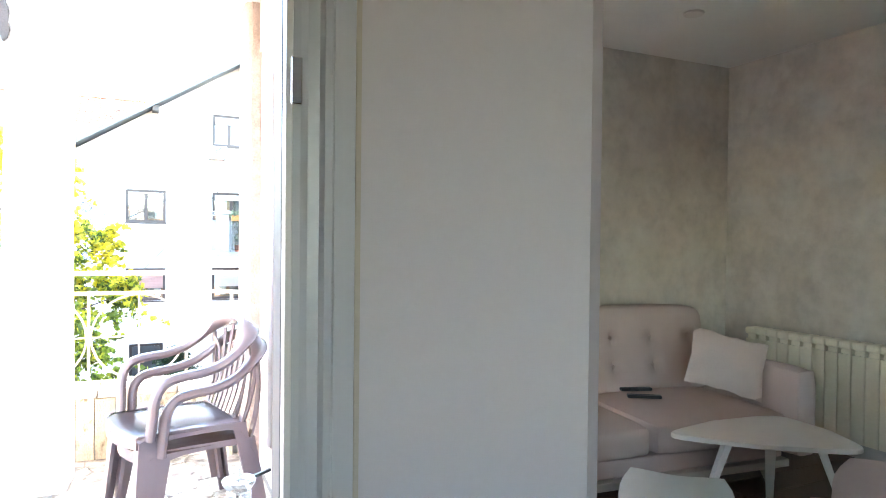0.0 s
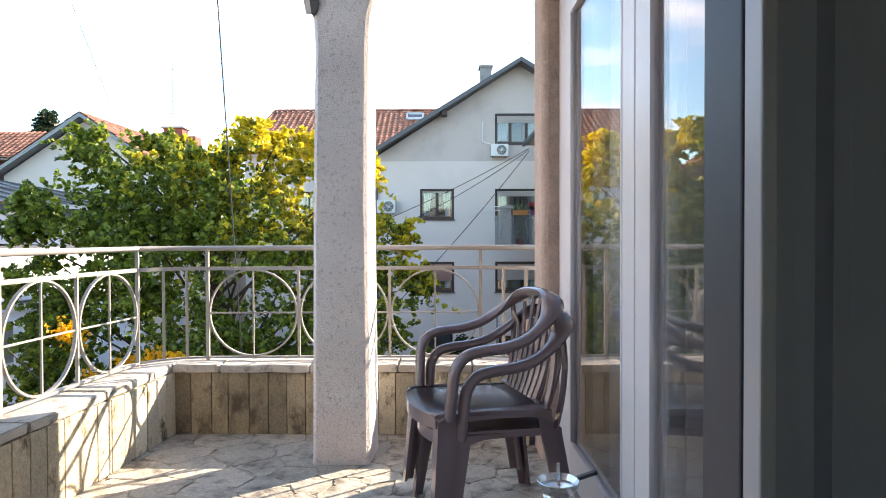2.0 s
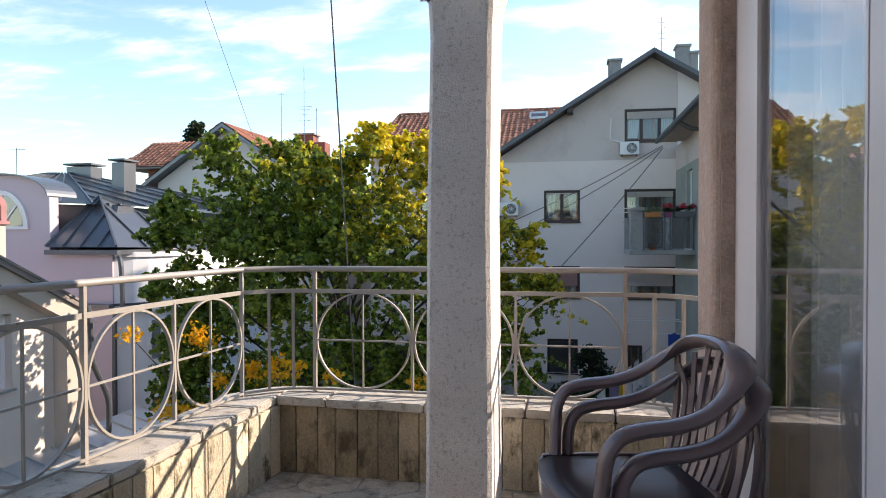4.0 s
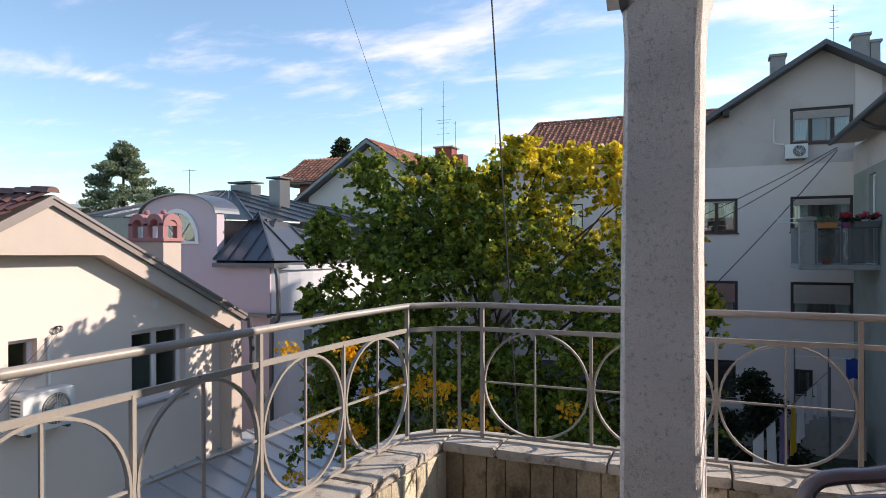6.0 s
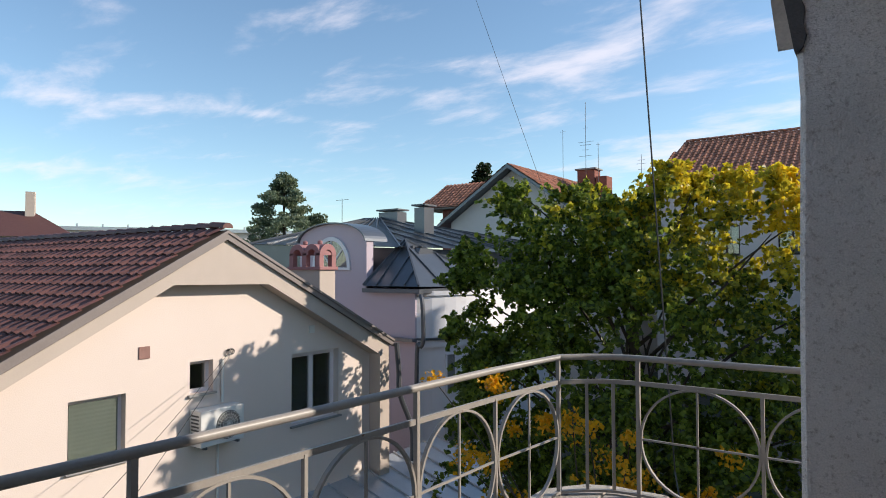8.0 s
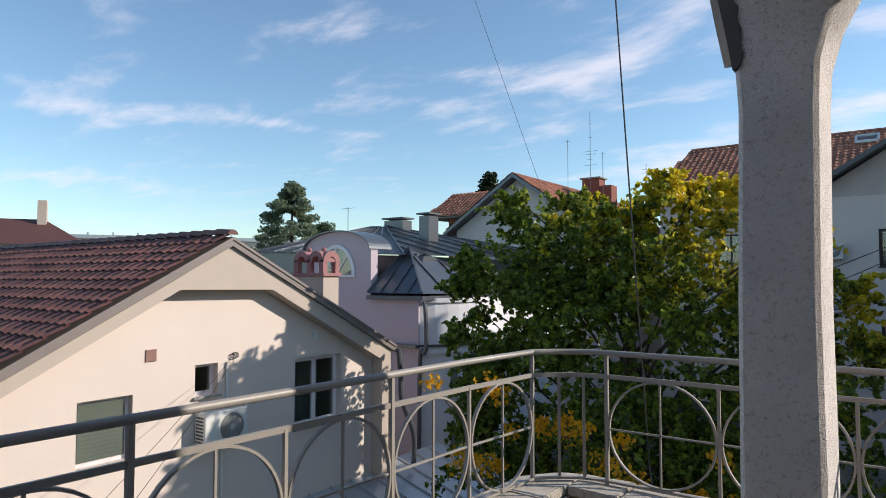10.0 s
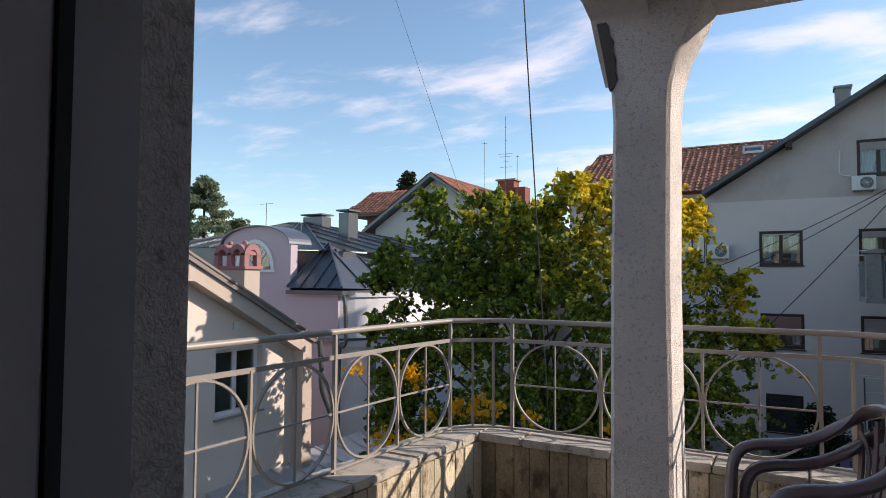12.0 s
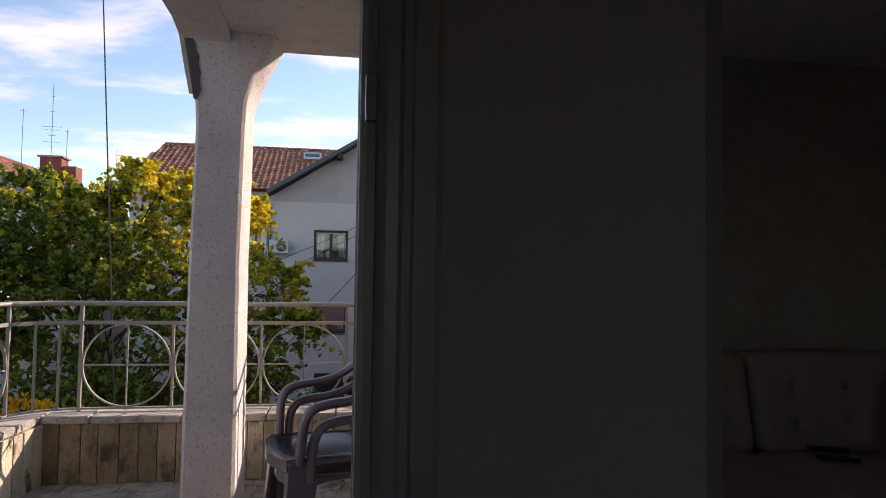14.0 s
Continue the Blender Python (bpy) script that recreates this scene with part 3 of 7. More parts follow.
def sash(parent, w, z0, z1, prof, thick, pane_mat, lab):
    """A glazed sash standing in the x-z plane from x 0 to w."""
    out = []
    for a, b, c, d in ((0, prof, z0, z1), (w - prof, w, z0, z1), (prof, w - prof, z0, z0 + prof), (prof, w - prof, z1 - prof, z1)):
        bm = BM()
        box(bm, a, b, -thick / 2, thick / 2, c, d, 0.004)
        out.append(part("sash_rail", bm, PVC, parent, lab))
    for sgn in (-1, 1):
        bm = BM()
        for a, b, c, d in ((prof, prof + 0.014, z0 + prof, z1 - prof), (w - prof - 0.014, w - prof, z0 + prof, z1 - prof), (prof + 0.014, w - prof - 0.014, z0 + prof, z0 + prof + 0.014), (prof + 0.014, w - prof - 0.014, z1 - prof - 0.014, z1 - prof)):
            y = sgn * thick * 0.28
            box(bm, a, b, min(y, y + sgn * 0.012), max(y, y + sgn * 0.012), c, d)
        part("glazing_bead", bm, PVC, parent)
    bm = BM()
    box(bm, prof - 0.005, w - prof + 0.005, -0.004, 0.004, z0 + prof - 0.005, z1 - prof + 0.005)
    g = part("pane", bm, pane_mat, parent, "clear glass pane")
    g.visible_shadow = False


leaf = thing("balcony_door_leaf", "open white plastic balcony door leaf with clear glass", "door", at=(1.030, -3.515, 0.0), rz=-91.0)
sash(leaf, 0.66, 0.02, 2.31, 0.095, 0.06, GLASS, "white plastic door profile")
bm = BM()
box(bm, -0.012, 0.0, -0.034, 0.034, 0.02, 2.31)
part("gasket", bm, GASKET, leaf, "black rubber gasket")

# tall windows of the living room
win = structure(new("window_1"), "tall white plastic windows between living room and balcony")
bm = BM()
for y0, y1, z0, z1 in ((-0.80, -0.62, 0.012, 2.42), (-3.31, -3.24, 0.012, 2.42), (-3.24, -0.80, 0.012, 0.06), (-3.24, -0.80, 2.36, 2.42)):
    box(bm, 2.05, 2.12, y0, y1, z0, z1, 0.003)
part("window_frame", bm, PVC, win, "white plastic window frame")
for k, (a, b) in enumerate(((-0.78, -1.915), (-1.925, -3.26))):
    s = new("sash")
    s.parent = win
    s.matrix_basis = pose(2.071, a, 0, 0, 0, -90)
    s["label"] = "glazed white plastic sash"
    sash(s, abs(b - a), 0.05, 2.37, 0.135, 0.045, GLASS_WIN, "")

# voile curtain behind the windows
bm = BM()
rows_ = []
for i in range(241):
    y = -0.75 - 2.5 * i / 240
    x = 2.24 + 0.022 * math.sin(i * 0.9) + 0.012 * math.sin(i * 0.37)
    rows_.append((bm.verts.new((x, y, 0.03)), bm.verts.new((x + 0.006 * math.sin(i), y, 2.44))))
for a, b in zip(rows_, rows_[1:]):
    bm.faces.new((a[0], b[0], b[1], a[1]))
tagged(part("curtain", bm, VOILE, None, smooth=True), "sheer white voile curtain hanging behind the window", "curtain")

# ---- railing ----
railing = thing("balcony_railing", "painted metal balcony railing with round rings, standing on the parapet", "railing")


def line3(pts, z):
    return [(x, y, z) for x, y in pts]


def full_line():
    a = curve([(x, y, 0) for x, y in RX], 5)
    b = curve([(0.0, 0.0, 0), (-0.12, -0.022, 0), (-0.235, -0.085, 0), (-0.342, -0.19, 0)], 5)
    return [(p.x, p.y) for p in a] + [(p.x, p.y) for p in b] + LEFT[1:]


PATH_R = full_line()
for name, z, sec, lab in (("top_rail", Z_TOP, disc(0.0155, 12), "round painted handrail with rust spots"), ("mid_rail", Z_MID, rect(0.012, 0.022), "flat middle rail"), ("bottom_rail", Z_LOW + 0.006, rect(0.022, 0.012), "flat bottom rail")):
    bm = BM()
    sweep(bm, line3(PATH_R, z), sec)
    part(name, bm, RAIL, railing, lab, smooth=(name == "top_rail"))


def upright(name, x, y, z1, ang):
    bm = BM()
    c, s = math.cos(ang), math.sin(ang)
    w, d = (0.0095, 0.0095) if name == "post" else (0.0075, 0.0075)
    prism(bm, [(x + c * a - s * b, y + s * a + c * b) for a, b in ((-w, -d), (w, -d), (w, d), (-w, d))], 0.405 if name == "post" else Z_LOW, z1)
    part(name, bm, RAIL, railing)


def ring(p, q, gap=0.0):
    """A ring with a cross between the uprights at p and q."""
    c = Vector(((p[0] + q[0]) / 2, (p[1] + q[1]) / 2, (Z_LOW + Z_MID) / 2 + 0.003))
    t = Vector((q[0] - p[0], q[1] - p[1], 0))
    r = (Z_MID - Z_LOW) / 2 - 0.012
    rt = t.length / 2 - 0.012
    t.normalize()
    nrm = Vector((-t.y, t.x, 0))
    bm = BM()
    pts = [c + t * (rt * math.cos(a)) + Vector((0, 0, r * math.sin(a))) for a in [2 * math.pi * i / 40 for i in range(40)]]
    rings = []
    for i, v in enumerate(pts):
        o = (v - c).normalized()
        rings.append([bm.verts.new(v + o * a + nrm * b) for a, b in ((-0.005, -0.009), (0.005, -0.009), (0.005, 0.009), (-0.005, 0.009))])
    for i in range(40):
        a, b = rings[i], rings[(i + 1) % 40]
        for j in range(4):
            bm.faces.new((a[j], a[(j + 1) % 4], b[(j + 1) % 4], b[j]))
    part("ring", bm, RAIL, railing)
    bm = BM()
    ends = [c - t * (rt + 0.006), c + t * (rt + 0.006)]
    sweep(bm, ends, rect(0.009, 0.009))
    part("cross_bar", bm, RAIL, railing)
    bm = BM()
    sweep(bm, [c - Vector((0, 0, r)), c + Vector((0, 0, r))], rect(0.009, 0.009), up=(0, 1, 0))
    part("cross_bar", bm, RAIL, railing)


NORTH = [(0.0, 0.0), (0.56, 0.0), (1.12, 0.0), (1.68, 0.0)]
for i, p in enumerate(NORTH):
    upright("post" if i in (0, 3) else "baluster", *p, Z_TOP if i in (0, 3) else Z_MID, 0)
for p, q in zip(NORTH, NORTH[1:]):
    ring(p, q)
for i, p in enumerate(LEFT[:-1]):
    upright("post" if i % 2 == 0 else "baluster", *p, Z_TOP if i % 2 == 0 else Z_MID, radians(4))
for p, q in zip(LEFT, LEFT[1:]):
    ring(p, q)
for p in ((-0.12, -0.022), (-0.235, -0.085), (1.82, -0.02), (1.95, -0.085), (2.025, -0.25)):
    upright("baluster", *p, Z_MID, radians(30))

# ---- hookah on the balcony floor ----
hookah = thing("hookah", "chrome and terracotta water pipe standing on the balcony floor", "hookah", at=(1.724, -2.37, 0.0))
for name, prof, material, lab in (
    ("base", [(0.085, 0.0), (0.10, 0.01), (0.105, 0.06), (0.075, 0.13), (0.035, 0.17), (0.022, 0.20)], GLASS_DARK, "smoky glass base"),
    ("stem", [(0.014, 0.2), (0.014, 0.285)], CHROME, "chrome stem"),
    ("plate", [(0.0, 0.283), (0.06, 0.285), (0.11, 0.292), (0.118, 0.297), (0.118, 0.300), (0.10, 0.297), (0.03, 0.293), (0.0, 0.292)], CHROME, "round chrome ash plate"),
    ("bowl", [(0.03, 0.293), (0.028, 0.31), (0.022, 0.325), (0.026, 0.34), (0.040, 0.352), (0.043, 0.365), (0.043, 0.395)], TERRA, "terracotta bowl"),
    ("heat_ring", [(0.043, 0.395), (0.045, 0.396), (0.045, 0.425), (0.040, 0.43)], CHROME, "chrome heat ring"),
    ("rim", [(0.040, 0.43), (0.058, 0.455), (0.062, 0.470), (0.059, 0.472), (0.050, 0.455), (0.0, 0.445)], CHROME, "perforated chrome rim"),
    ("pin", [(0.0045, 0.445), (0.0045, 0.52)], CHROME, "upright chrome pin"),
):
    bm = BM()
    lathe(bm, [(max(r, 0.0005) * 0.86, z * 1.43 if z < 0.284 else z * 0.85 + 0.165) for r, z in prof], n=28)
    part(name, bm, material, hookah, lab, smooth=True)
bm = BM()
sweep(bm, [(0.047, 0.018, 0.561), (0.105, 0.045, 0.568)], rect(0.011, 0.009))
part("handle", bm, BLACKP, hookah, "black plastic handle")


# ---- stacked plastic chairs ----
def plastic_chair(label):
    """A one-piece garden armchair facing -x, its middle over the origin."""
    ch = thing("garden_chair", label, "chair", "stacked garden chairs")
    # seat: dished panel with a rolled front
    bm = BM()
    nx, ny = 14, 12
    grid = []
    for i in range(nx + 1):
        u = i / nx
        row = []
        for j in range(ny + 1):
            v = j / ny * 2 - 1
            half = 0.262 - 0.03 * u
            x = -0.262 + 0.452 * u - 0.048 * (1 - abs(v) ** 2.5) * (1 - u) ** 2
            z = 0.434 - 0.015 * math.sin(math.pi * min(u * 1.1, 1)) * (1 - v * v * 0.8) - 0.010 * u
            if u < 0.08:
                z -= 0.018 * (1 - u / 0.08)
            z -= 0.016 * max(0.0, (abs(v) - 0.8) / 0.2) ** 2
            row.append(bm.verts.new((x, v * half, z)))
        grid.append(row)
    for i in range(nx):
        for j in range(ny):
            bm.faces.new((grid[i][j], grid[i + 1][j], grid[i + 1][j + 1], grid[i][j + 1]))
    geo = bmesh.ops.solidify(bm, geom=bm.faces[:], thickness=0.006)
    part("seat", bm, CHAIR, ch, "glossy dished plastic seat", smooth=True)
    # apron below the seat
    for s in (-1, 1):
        bm = BM()
        pts = [(-0.262, 0.425), (-0.10, 0.425), (0.10, 0.418), (0.205, 0.41), (0.205, 0.33), (0.18, 0.37), (0.12, 0.388), (0.0, 0.392), (-0.12, 0.390), (-0.19, 0.375), (-0.22, 0.34), (-0.262, 0.33)]
        prism(bm, pts, s * 0.240 - 0.003, s * 0.240 + 0.006, axis="y")
        part("side_apron", bm, CHAIR, ch)
    bm = BM()
    sweep(bm, curve([(-0.264, -0.240, 0.395), (-0.299, -0.12, 0.390), (-0.311, 0.0, 0.388), (-0.299, 0.12, 0.390), (-0.264, 0.240, 0.395)], 5), rect(0.010, 0.05))
    part("front_apron", bm, CHAIR, ch, smooth=True)
    # legs: tapered angle sections, splayed
    for x0, y0, x1, y1 in ((-0.218, -0.212, -0.268, -0.255), (-0.218, 0.212, -0.268, 0.255), (0.175, -0.205, 0.250, -0.25), (0.175, 0.205, 0.250, 0.25)):
        bm = BM()
        sx, sy = (1 if x0 < 0 else -1), (-1 if y0 > 0 else 1)
        top, bot = [], []
        for lst, x, y, z, w in ((top, x0, y0, 0.412, 0.040 if x0 < 0 else 0.030), (bot, x1, y1, 0.0, 0.021)):
            for a, b in ((-1, -1), (1.1, -1), (1.1, -0.45), (-0.3, -0.3), (-0.45, 1.1), (-1, 1.1)):
                lst.append(bm.verts.new((x + a * w * sx, y + b * w * sy, z)))
        for i in range(6):
            bm.faces.new((top[i], top[(i + 1) % 6], bot[(i + 1) % 6], bot[i]))
        bm.faces.new(top[::-1])
        bm.faces.new(bot)
        part("leg", bm, CHAIR, ch)
    # arm loops sweeping up into the back
    sec = [(0.033 * math.cos(a), 0.0215 * math.sin(a)) for a in [2 * math.pi * i / 12 for i in range(12)]]
    for s in (-1, 1):
        bm = BM()
        pts = curve([(-0.215, s * 0.245, 0.405), (-0.210, s * 0.262, 0.50), (-0.200, s * 0.275, 0.590), (-0.165, s * 0.282, 0.643), (-0.10, s * 0.284, 0.662), (0.0, s * 0.283, 0.672), (0.085, s * 0.276, 0.697), (0.155, s * 0.258, 0.742), (0.212, s * 0.222, 0.792), (0.248, s * 0.16, 0.829), (0.266, s * 0.08, 0.845), (0.271, 0.0, 0.849)], 5)
        rings = []
        for i, p in enumerate(pts):
            t = (pts[min(i + 1, len(pts) - 1)] - pts[max(i - 1, 0)]).normalized()
            y_ax = Vector((0, 1, 0)) if i < len(pts) * 0.6 else Vector((0, 1, 0)).lerp(Vector((-0.92, 0, 0.38)) * -s, min(1, (i / len(pts) - 0.6) / 0.3)).normalized()
            side = (y_ax - t * y_ax.dot(t)).normalized()
            w = side.cross(t)
            wide = 1 + 0.55 * max(0.0, min(1.0, (i / len(pts) - 0.55) / 0.3))
            rings.append([bm.verts.new(p + side * a * wide + w * b) for a, b in sec])
        for a, b in zip(rings, rings[1:]):
            for j in range(12):
                bm.faces.new((a[j], a[(j + 1) % 12], b[(j + 1) % 12], b[j]))
        bm.faces.new(rings[0][::-1])
        bm.faces.new(rings[-1])
        part("armrest", bm, CHAIR, ch, "curved armrest running up into the back", smooth=True)
    # back slats, fanned
    for k in range(7):
        v = (k - 3) / 3
        bm = BM()
        zt = 0.845 - 0.085 * abs(v) ** 2.2
        pts = curve([(0.165, v * 0.135, 0.405), (0.205, v * 0.150, 0.52), (0.232, v * 0.168, 0.67), (0.270 - 0.055 * v * v, v * 0.190, zt - 0.008)], 5)
        sweep(bm, pts, rect(0.030, 0.006), up=(1, 0, 0))
        part("back_slat", bm, CHAIR, ch)
    bm = BM()
    sweep(bm, curve([(0.165, -0.20, 0.415), (0.178, -0.1, 0.405), (0.180, 0.0, 0.402), (0.178, 0.1, 0.405), (0.165, 0.20, 0.415)], 4), rect(0.012, 0.05))
    part("back_base", bm, CHAIR, ch, smooth=True)
    for s in (-1, 1):
        bm = BM()
        sweep(bm, curve([(0.185, s * 0.222, 0.40), (0.215, s * 0.222, 0.52), (0.228, s * 0.222, 0.66), (0.222, s * 0.212, 0.78)], 5), rect(0.034, 0.010), up=(1, 0, 0))
        part("back_stile", bm, CHAIR, ch)
    return ch


CH_AT = (1.645, -1.235, 0.0)
chair_low = plastic_chair("glossy grey-brown plastic garden armchair under a second one")
chair_low.matrix_basis = pose(CH_AT[0] + 0.008, CH_AT[1], 0, 0, 0, 15)
chair_up = copy_thing(chair_low, pose(CH_AT[0] - 0.035, CH_AT[1] - 0.015, 0.078, 0, 0, 15))
chair_up["label"] = "glossy grey-brown plastic garden armchair stacked on top of another one"

# ---- living room ----
FARY, EASTX, ROOM_H = -0.90, 5.50, 2.68


def room_box(name, x0, x1, y0, y1, z0, z1, material, label):
    bm = BM()
    box(bm, x0, x1, y0, y1, z0, z1)
    return structure(part(name, bm, material), label)


room_box("floor_inside", -3.0, 5.5, -8.0, -3.5, -0.12, -0.004, JOINT, "subfloor")
room_box("floor_living", 2.16, 5.5, -3.5, -0.9, -0.12, -0.004, JOINT, "subfloor")
room_box("wall_north", 2.16, 5.7, FARY, -0.36, -0.3, 3.0, PAPER, "living room wall with grey-beige decorative plaster")
room_box("wall_east", EASTX, 5.7, -8.0, FARY, -0.3, 3.0, PAPER, "living room wall with grey-beige decorative plaster")
# opening behind the camera is added, unseen, sized to let fill daylight in
for x0_, x1_, z0_, z1_ in ((-3.2, 0.62, -0.3, 3.0), (1.70, 5.7, -0.3, 3.0), (0.62, 1.70, 2.1, 3.0), (0.62, 1.70, -0.3, 1.03)):
    room_box("wall_south", x0_, x1_, -8.2, -8.0, z0_, z1_, WALL_IN, "plain interior wall with an unseen opening added for light")
room_box("wall_west", -3.2, -3.0, -8.0, -3.31, -0.3, 3.0, WALL_IN, "plain interior wall")
room_box("wall_inner", -3.0, -0.75, WY0, WY1, -0.3, 3.0, WALL_IN, "plain interior wall")
room_box("wall_house_outside", 2.16, 5.7, -0.36, -0.345, GROUND, 3.0, STUCCO_RAW, "outer house wall")
room_box("ceiling_inside", -3.0, 5.5, -8.0, -3.62, ROOM_H, ROOM_H + 0.2, CEIL_IN, "white ceiling")
room_box("ceiling_living", 2.18, 5.5, -3.62, FARY, ROOM_H, ROOM_H + 0.2, CEIL_IN, "white ceiling")
room_box("roof_slab_east", 0.7, 5.7, -3.31, -0.345, 3.0, 3.2, CONCRETE, "roof slab")
room_box("roof_slab", -3.2, 5.7, -8.2, -3.31, 3.0, 3.2, CONCRETE, "roof slab")

bm = BM()
lathe(bm, [(0.055, -0.012), (0.06, -0.006), (0.06, 0.0)], (4.35, -1.66, ROOM_H), 24)
tagged(part("ceiling_spotlight", bm, TABLEW, None, smooth=True), "small round white ceiling spotlight, switched off", "ceiling light")


def pad(bm, x0, x1, y0, y1, z0, z1, bev, puff=0.0, cuts=5):
    """A soft cushion block: rounded and a little swollen."""
    box(bm, x0, x1, y0, y1, z0, z1)
    bmesh.ops.subdivide_edges(bm, edges=bm.edges[:], cuts=cuts, use_grid_fill=True)
    cx, cy, cz = (x0 + x1) / 2, (y0 + y1) / 2, (z0 + z1) / 2
    hx, hy, hz = (x1 - x0) / 2, (y1 - y0) / 2, (z1 - z0) / 2
    for v in bm.verts:
        a, b, c = (v.co.x - cx) / hx, (v.co.y - cy) / hy, (v.co.z - cz) / hz
        f = Vector((a, b, c))
        inner = Vector((max(-1 + bev / hx, min(1 - bev / hx, a)) * hx, max(-1 + bev / hy, min(1 - bev / hy, b)) * hy, max(-1 + bev / hz, min(1 - bev / hz, c)) * hz))
        out = Vector((a * hx, b * hy, c * hz)) - inner
        if out.length > bev:
            out = out.normalized() * bev
        p = inner + out
        k = 1 + puff * (1 - a * a) * (1 - b * b) * 1.0
        p.z *= k
        p.y *= 1 + puff * 0.3 * (1 - a * a) * (1 - c * c)
        v.co = Vector((cx, cy, cz)) + p
    return bm


# sofa along the far wall, facing -y; local origin at its right front foot line
sofa = thing("sofa", "beige-pink fabric sofa with button-tufted back and pale wooden base", "sofa", at=(4.02, -1.62, 0.0), rz=-5.0)
for x0, x1 in ((-1.10, -0.27), (-0.25, 0.60)):
    bm = BM()
    pad(bm, x0, x1, -0.48, 0.28, 0.27, 0.44, 0.05, 0.10)
    part("seat_cushion", bm, SOFA, sofa, smooth=True)
for x0, x1 in ((-1.16, -0.27), (-0.25, 0.68)):
    bm = BM()
    pad(bm, x0, x1, 0.16, 0.40, 0.42, 0.92, 0.06, 0.05, 24)
    for v in bm.verts:
        v.co.y += (v.co.z - 0.42) * 0.22
        for bx in (0.24, 0.55, 0.86):
            for bz in (0.58, 0.75):
                dx, dz = abs(v.co.x - (x0 + (x1 - x0) * bx)), abs(v.co.z - bz)
                if v.co.y < 0.34:
                    v.co.y += 0.030 * math.exp(-(dx * dx + dz * dz) / 0.0016) + 0.012 * math.exp(-(dx / 0.022) ** 2 - (dz / 0.075) ** 2)
    b = part("back_cushion", bm, SOFA, sofa, smooth=True)
    for bx in (0.24, 0.55, 0.86):
        for bz in (0.58, 0.75):
            bm = BM()
            lathe(bm, [(0.004, -0.004), (0.011, -0.001), (0.009, 0.004), (0.001, 0.006)], n=10)
            bmesh.ops.rotate(bm, verts=bm.verts, cent=(0, 0, 0), matrix=Matrix.Rotation(radians(90), 3, "X"))
            bmesh.ops.translate(bm, verts=bm.verts, vec=(x0 + (x1 - x0) * bx, 0.186 + (bz - 0.42) * 0.22, bz))
            part("button", bm, SOFA, b)
bm = BM()
pad(bm, 0.64, 0.79, -0.50, 0.42, 0.18, 0.66, 0.045, 0.0)
part("armrest", bm, SOFA, sofa, smooth=True)
bm = BM()
pad(bm, -1.28, -1.13, -0.50, 0.42, 0.18, 0.66, 0.045, 0.0)
part("armrest", bm, SOFA, sofa, smooth=True)
bm = BM()
box(bm, -1.12, 0.62, -0.42, 0.40, 0.175, 0.268, 0.01)
part("base", bm, SOFA, sofa)
bm = BM()
box(bm, -1.14, 0.64, -0.45, 0.40, 0.13, 0.172, 0.005)
part("wooden_frame", bm, WOODL, sofa, "pale wooden base frame")
for x, y in ((-1.05, -0.38), (0.52, -0.38), (-1.05, 0.33), (0.52, 0.33)):
    bm = BM()
    sweep(bm, [(x, y, 0.13), (x + (0.04 if x > 0 else -0.04), y - 0.03, 0.0)], disc(0.022, 8), scales=[1, 0.6])
    part("leg", bm, WOODL, sofa, "pale tapered wooden leg")

# cushion leaning on the armrest
bm = BM()
n = 12
grid = {}
for s in (-1, 1):
    for i in range(n + 1):
        for j in range(n + 1):
            u, v = i / n * 2 - 1, j / n * 2 - 1
            if s == 1 and (abs(u) == 1 or abs(v) == 1):
                grid[s, i, j] = grid[-1, i, j]
                continue
            pinch = 1 - 0.07 * (1 - abs(u * v)) * (abs(u) ** 6 + abs(v) ** 6)
            h = 0.075 * ((1 - u * u) * (1 - v * v)) ** 0.45
            grid[s, i, j] = bm.verts.new((u * 0.21 * pinch, s * h, v * 0.175 * pinch + 0.004 * math.sin(9 * u)))
for s in (-1, 1):
    for i in range(n):
        for j in range(n):
            bm.faces.new((grid[s, i, j], grid[s, i + 1, j], grid[s, i + 1, j + 1], grid[s, i, j + 1]))
pillow = tagged(part("cushion", bm, PILLOW, None, smooth=True), "square cream cotton cushion leaning on the sofa armrest", "cushion")
pillow.matrix_basis = pose(4.47, -1.83, 0.65, -30, 14, -38)

# remote controls on the seat
for x, y, rz in ((4.10, -1.50, -18), (4.02, -1.66, -32)):
    rc = thing("remote_control", "slim black remote control lying on the sofa seat", "remote control", "remote controls on the sofa", at=(x, y, 0.452), rz=rz)
    bm = BM()
    box(bm, -0.095, 0.095, -0.022, 0.022, 0.0, 0.018, 0.006)
    part("casing", bm, BLACKP, rc)
    for k in range(6):
        bm = BM()
        box(bm, -0.07 + k * 0.022, -0.058 + k * 0.022, -0.006, 0.006, 0.0185, 0.0205)
        part("button", bm, GASKET, rc)

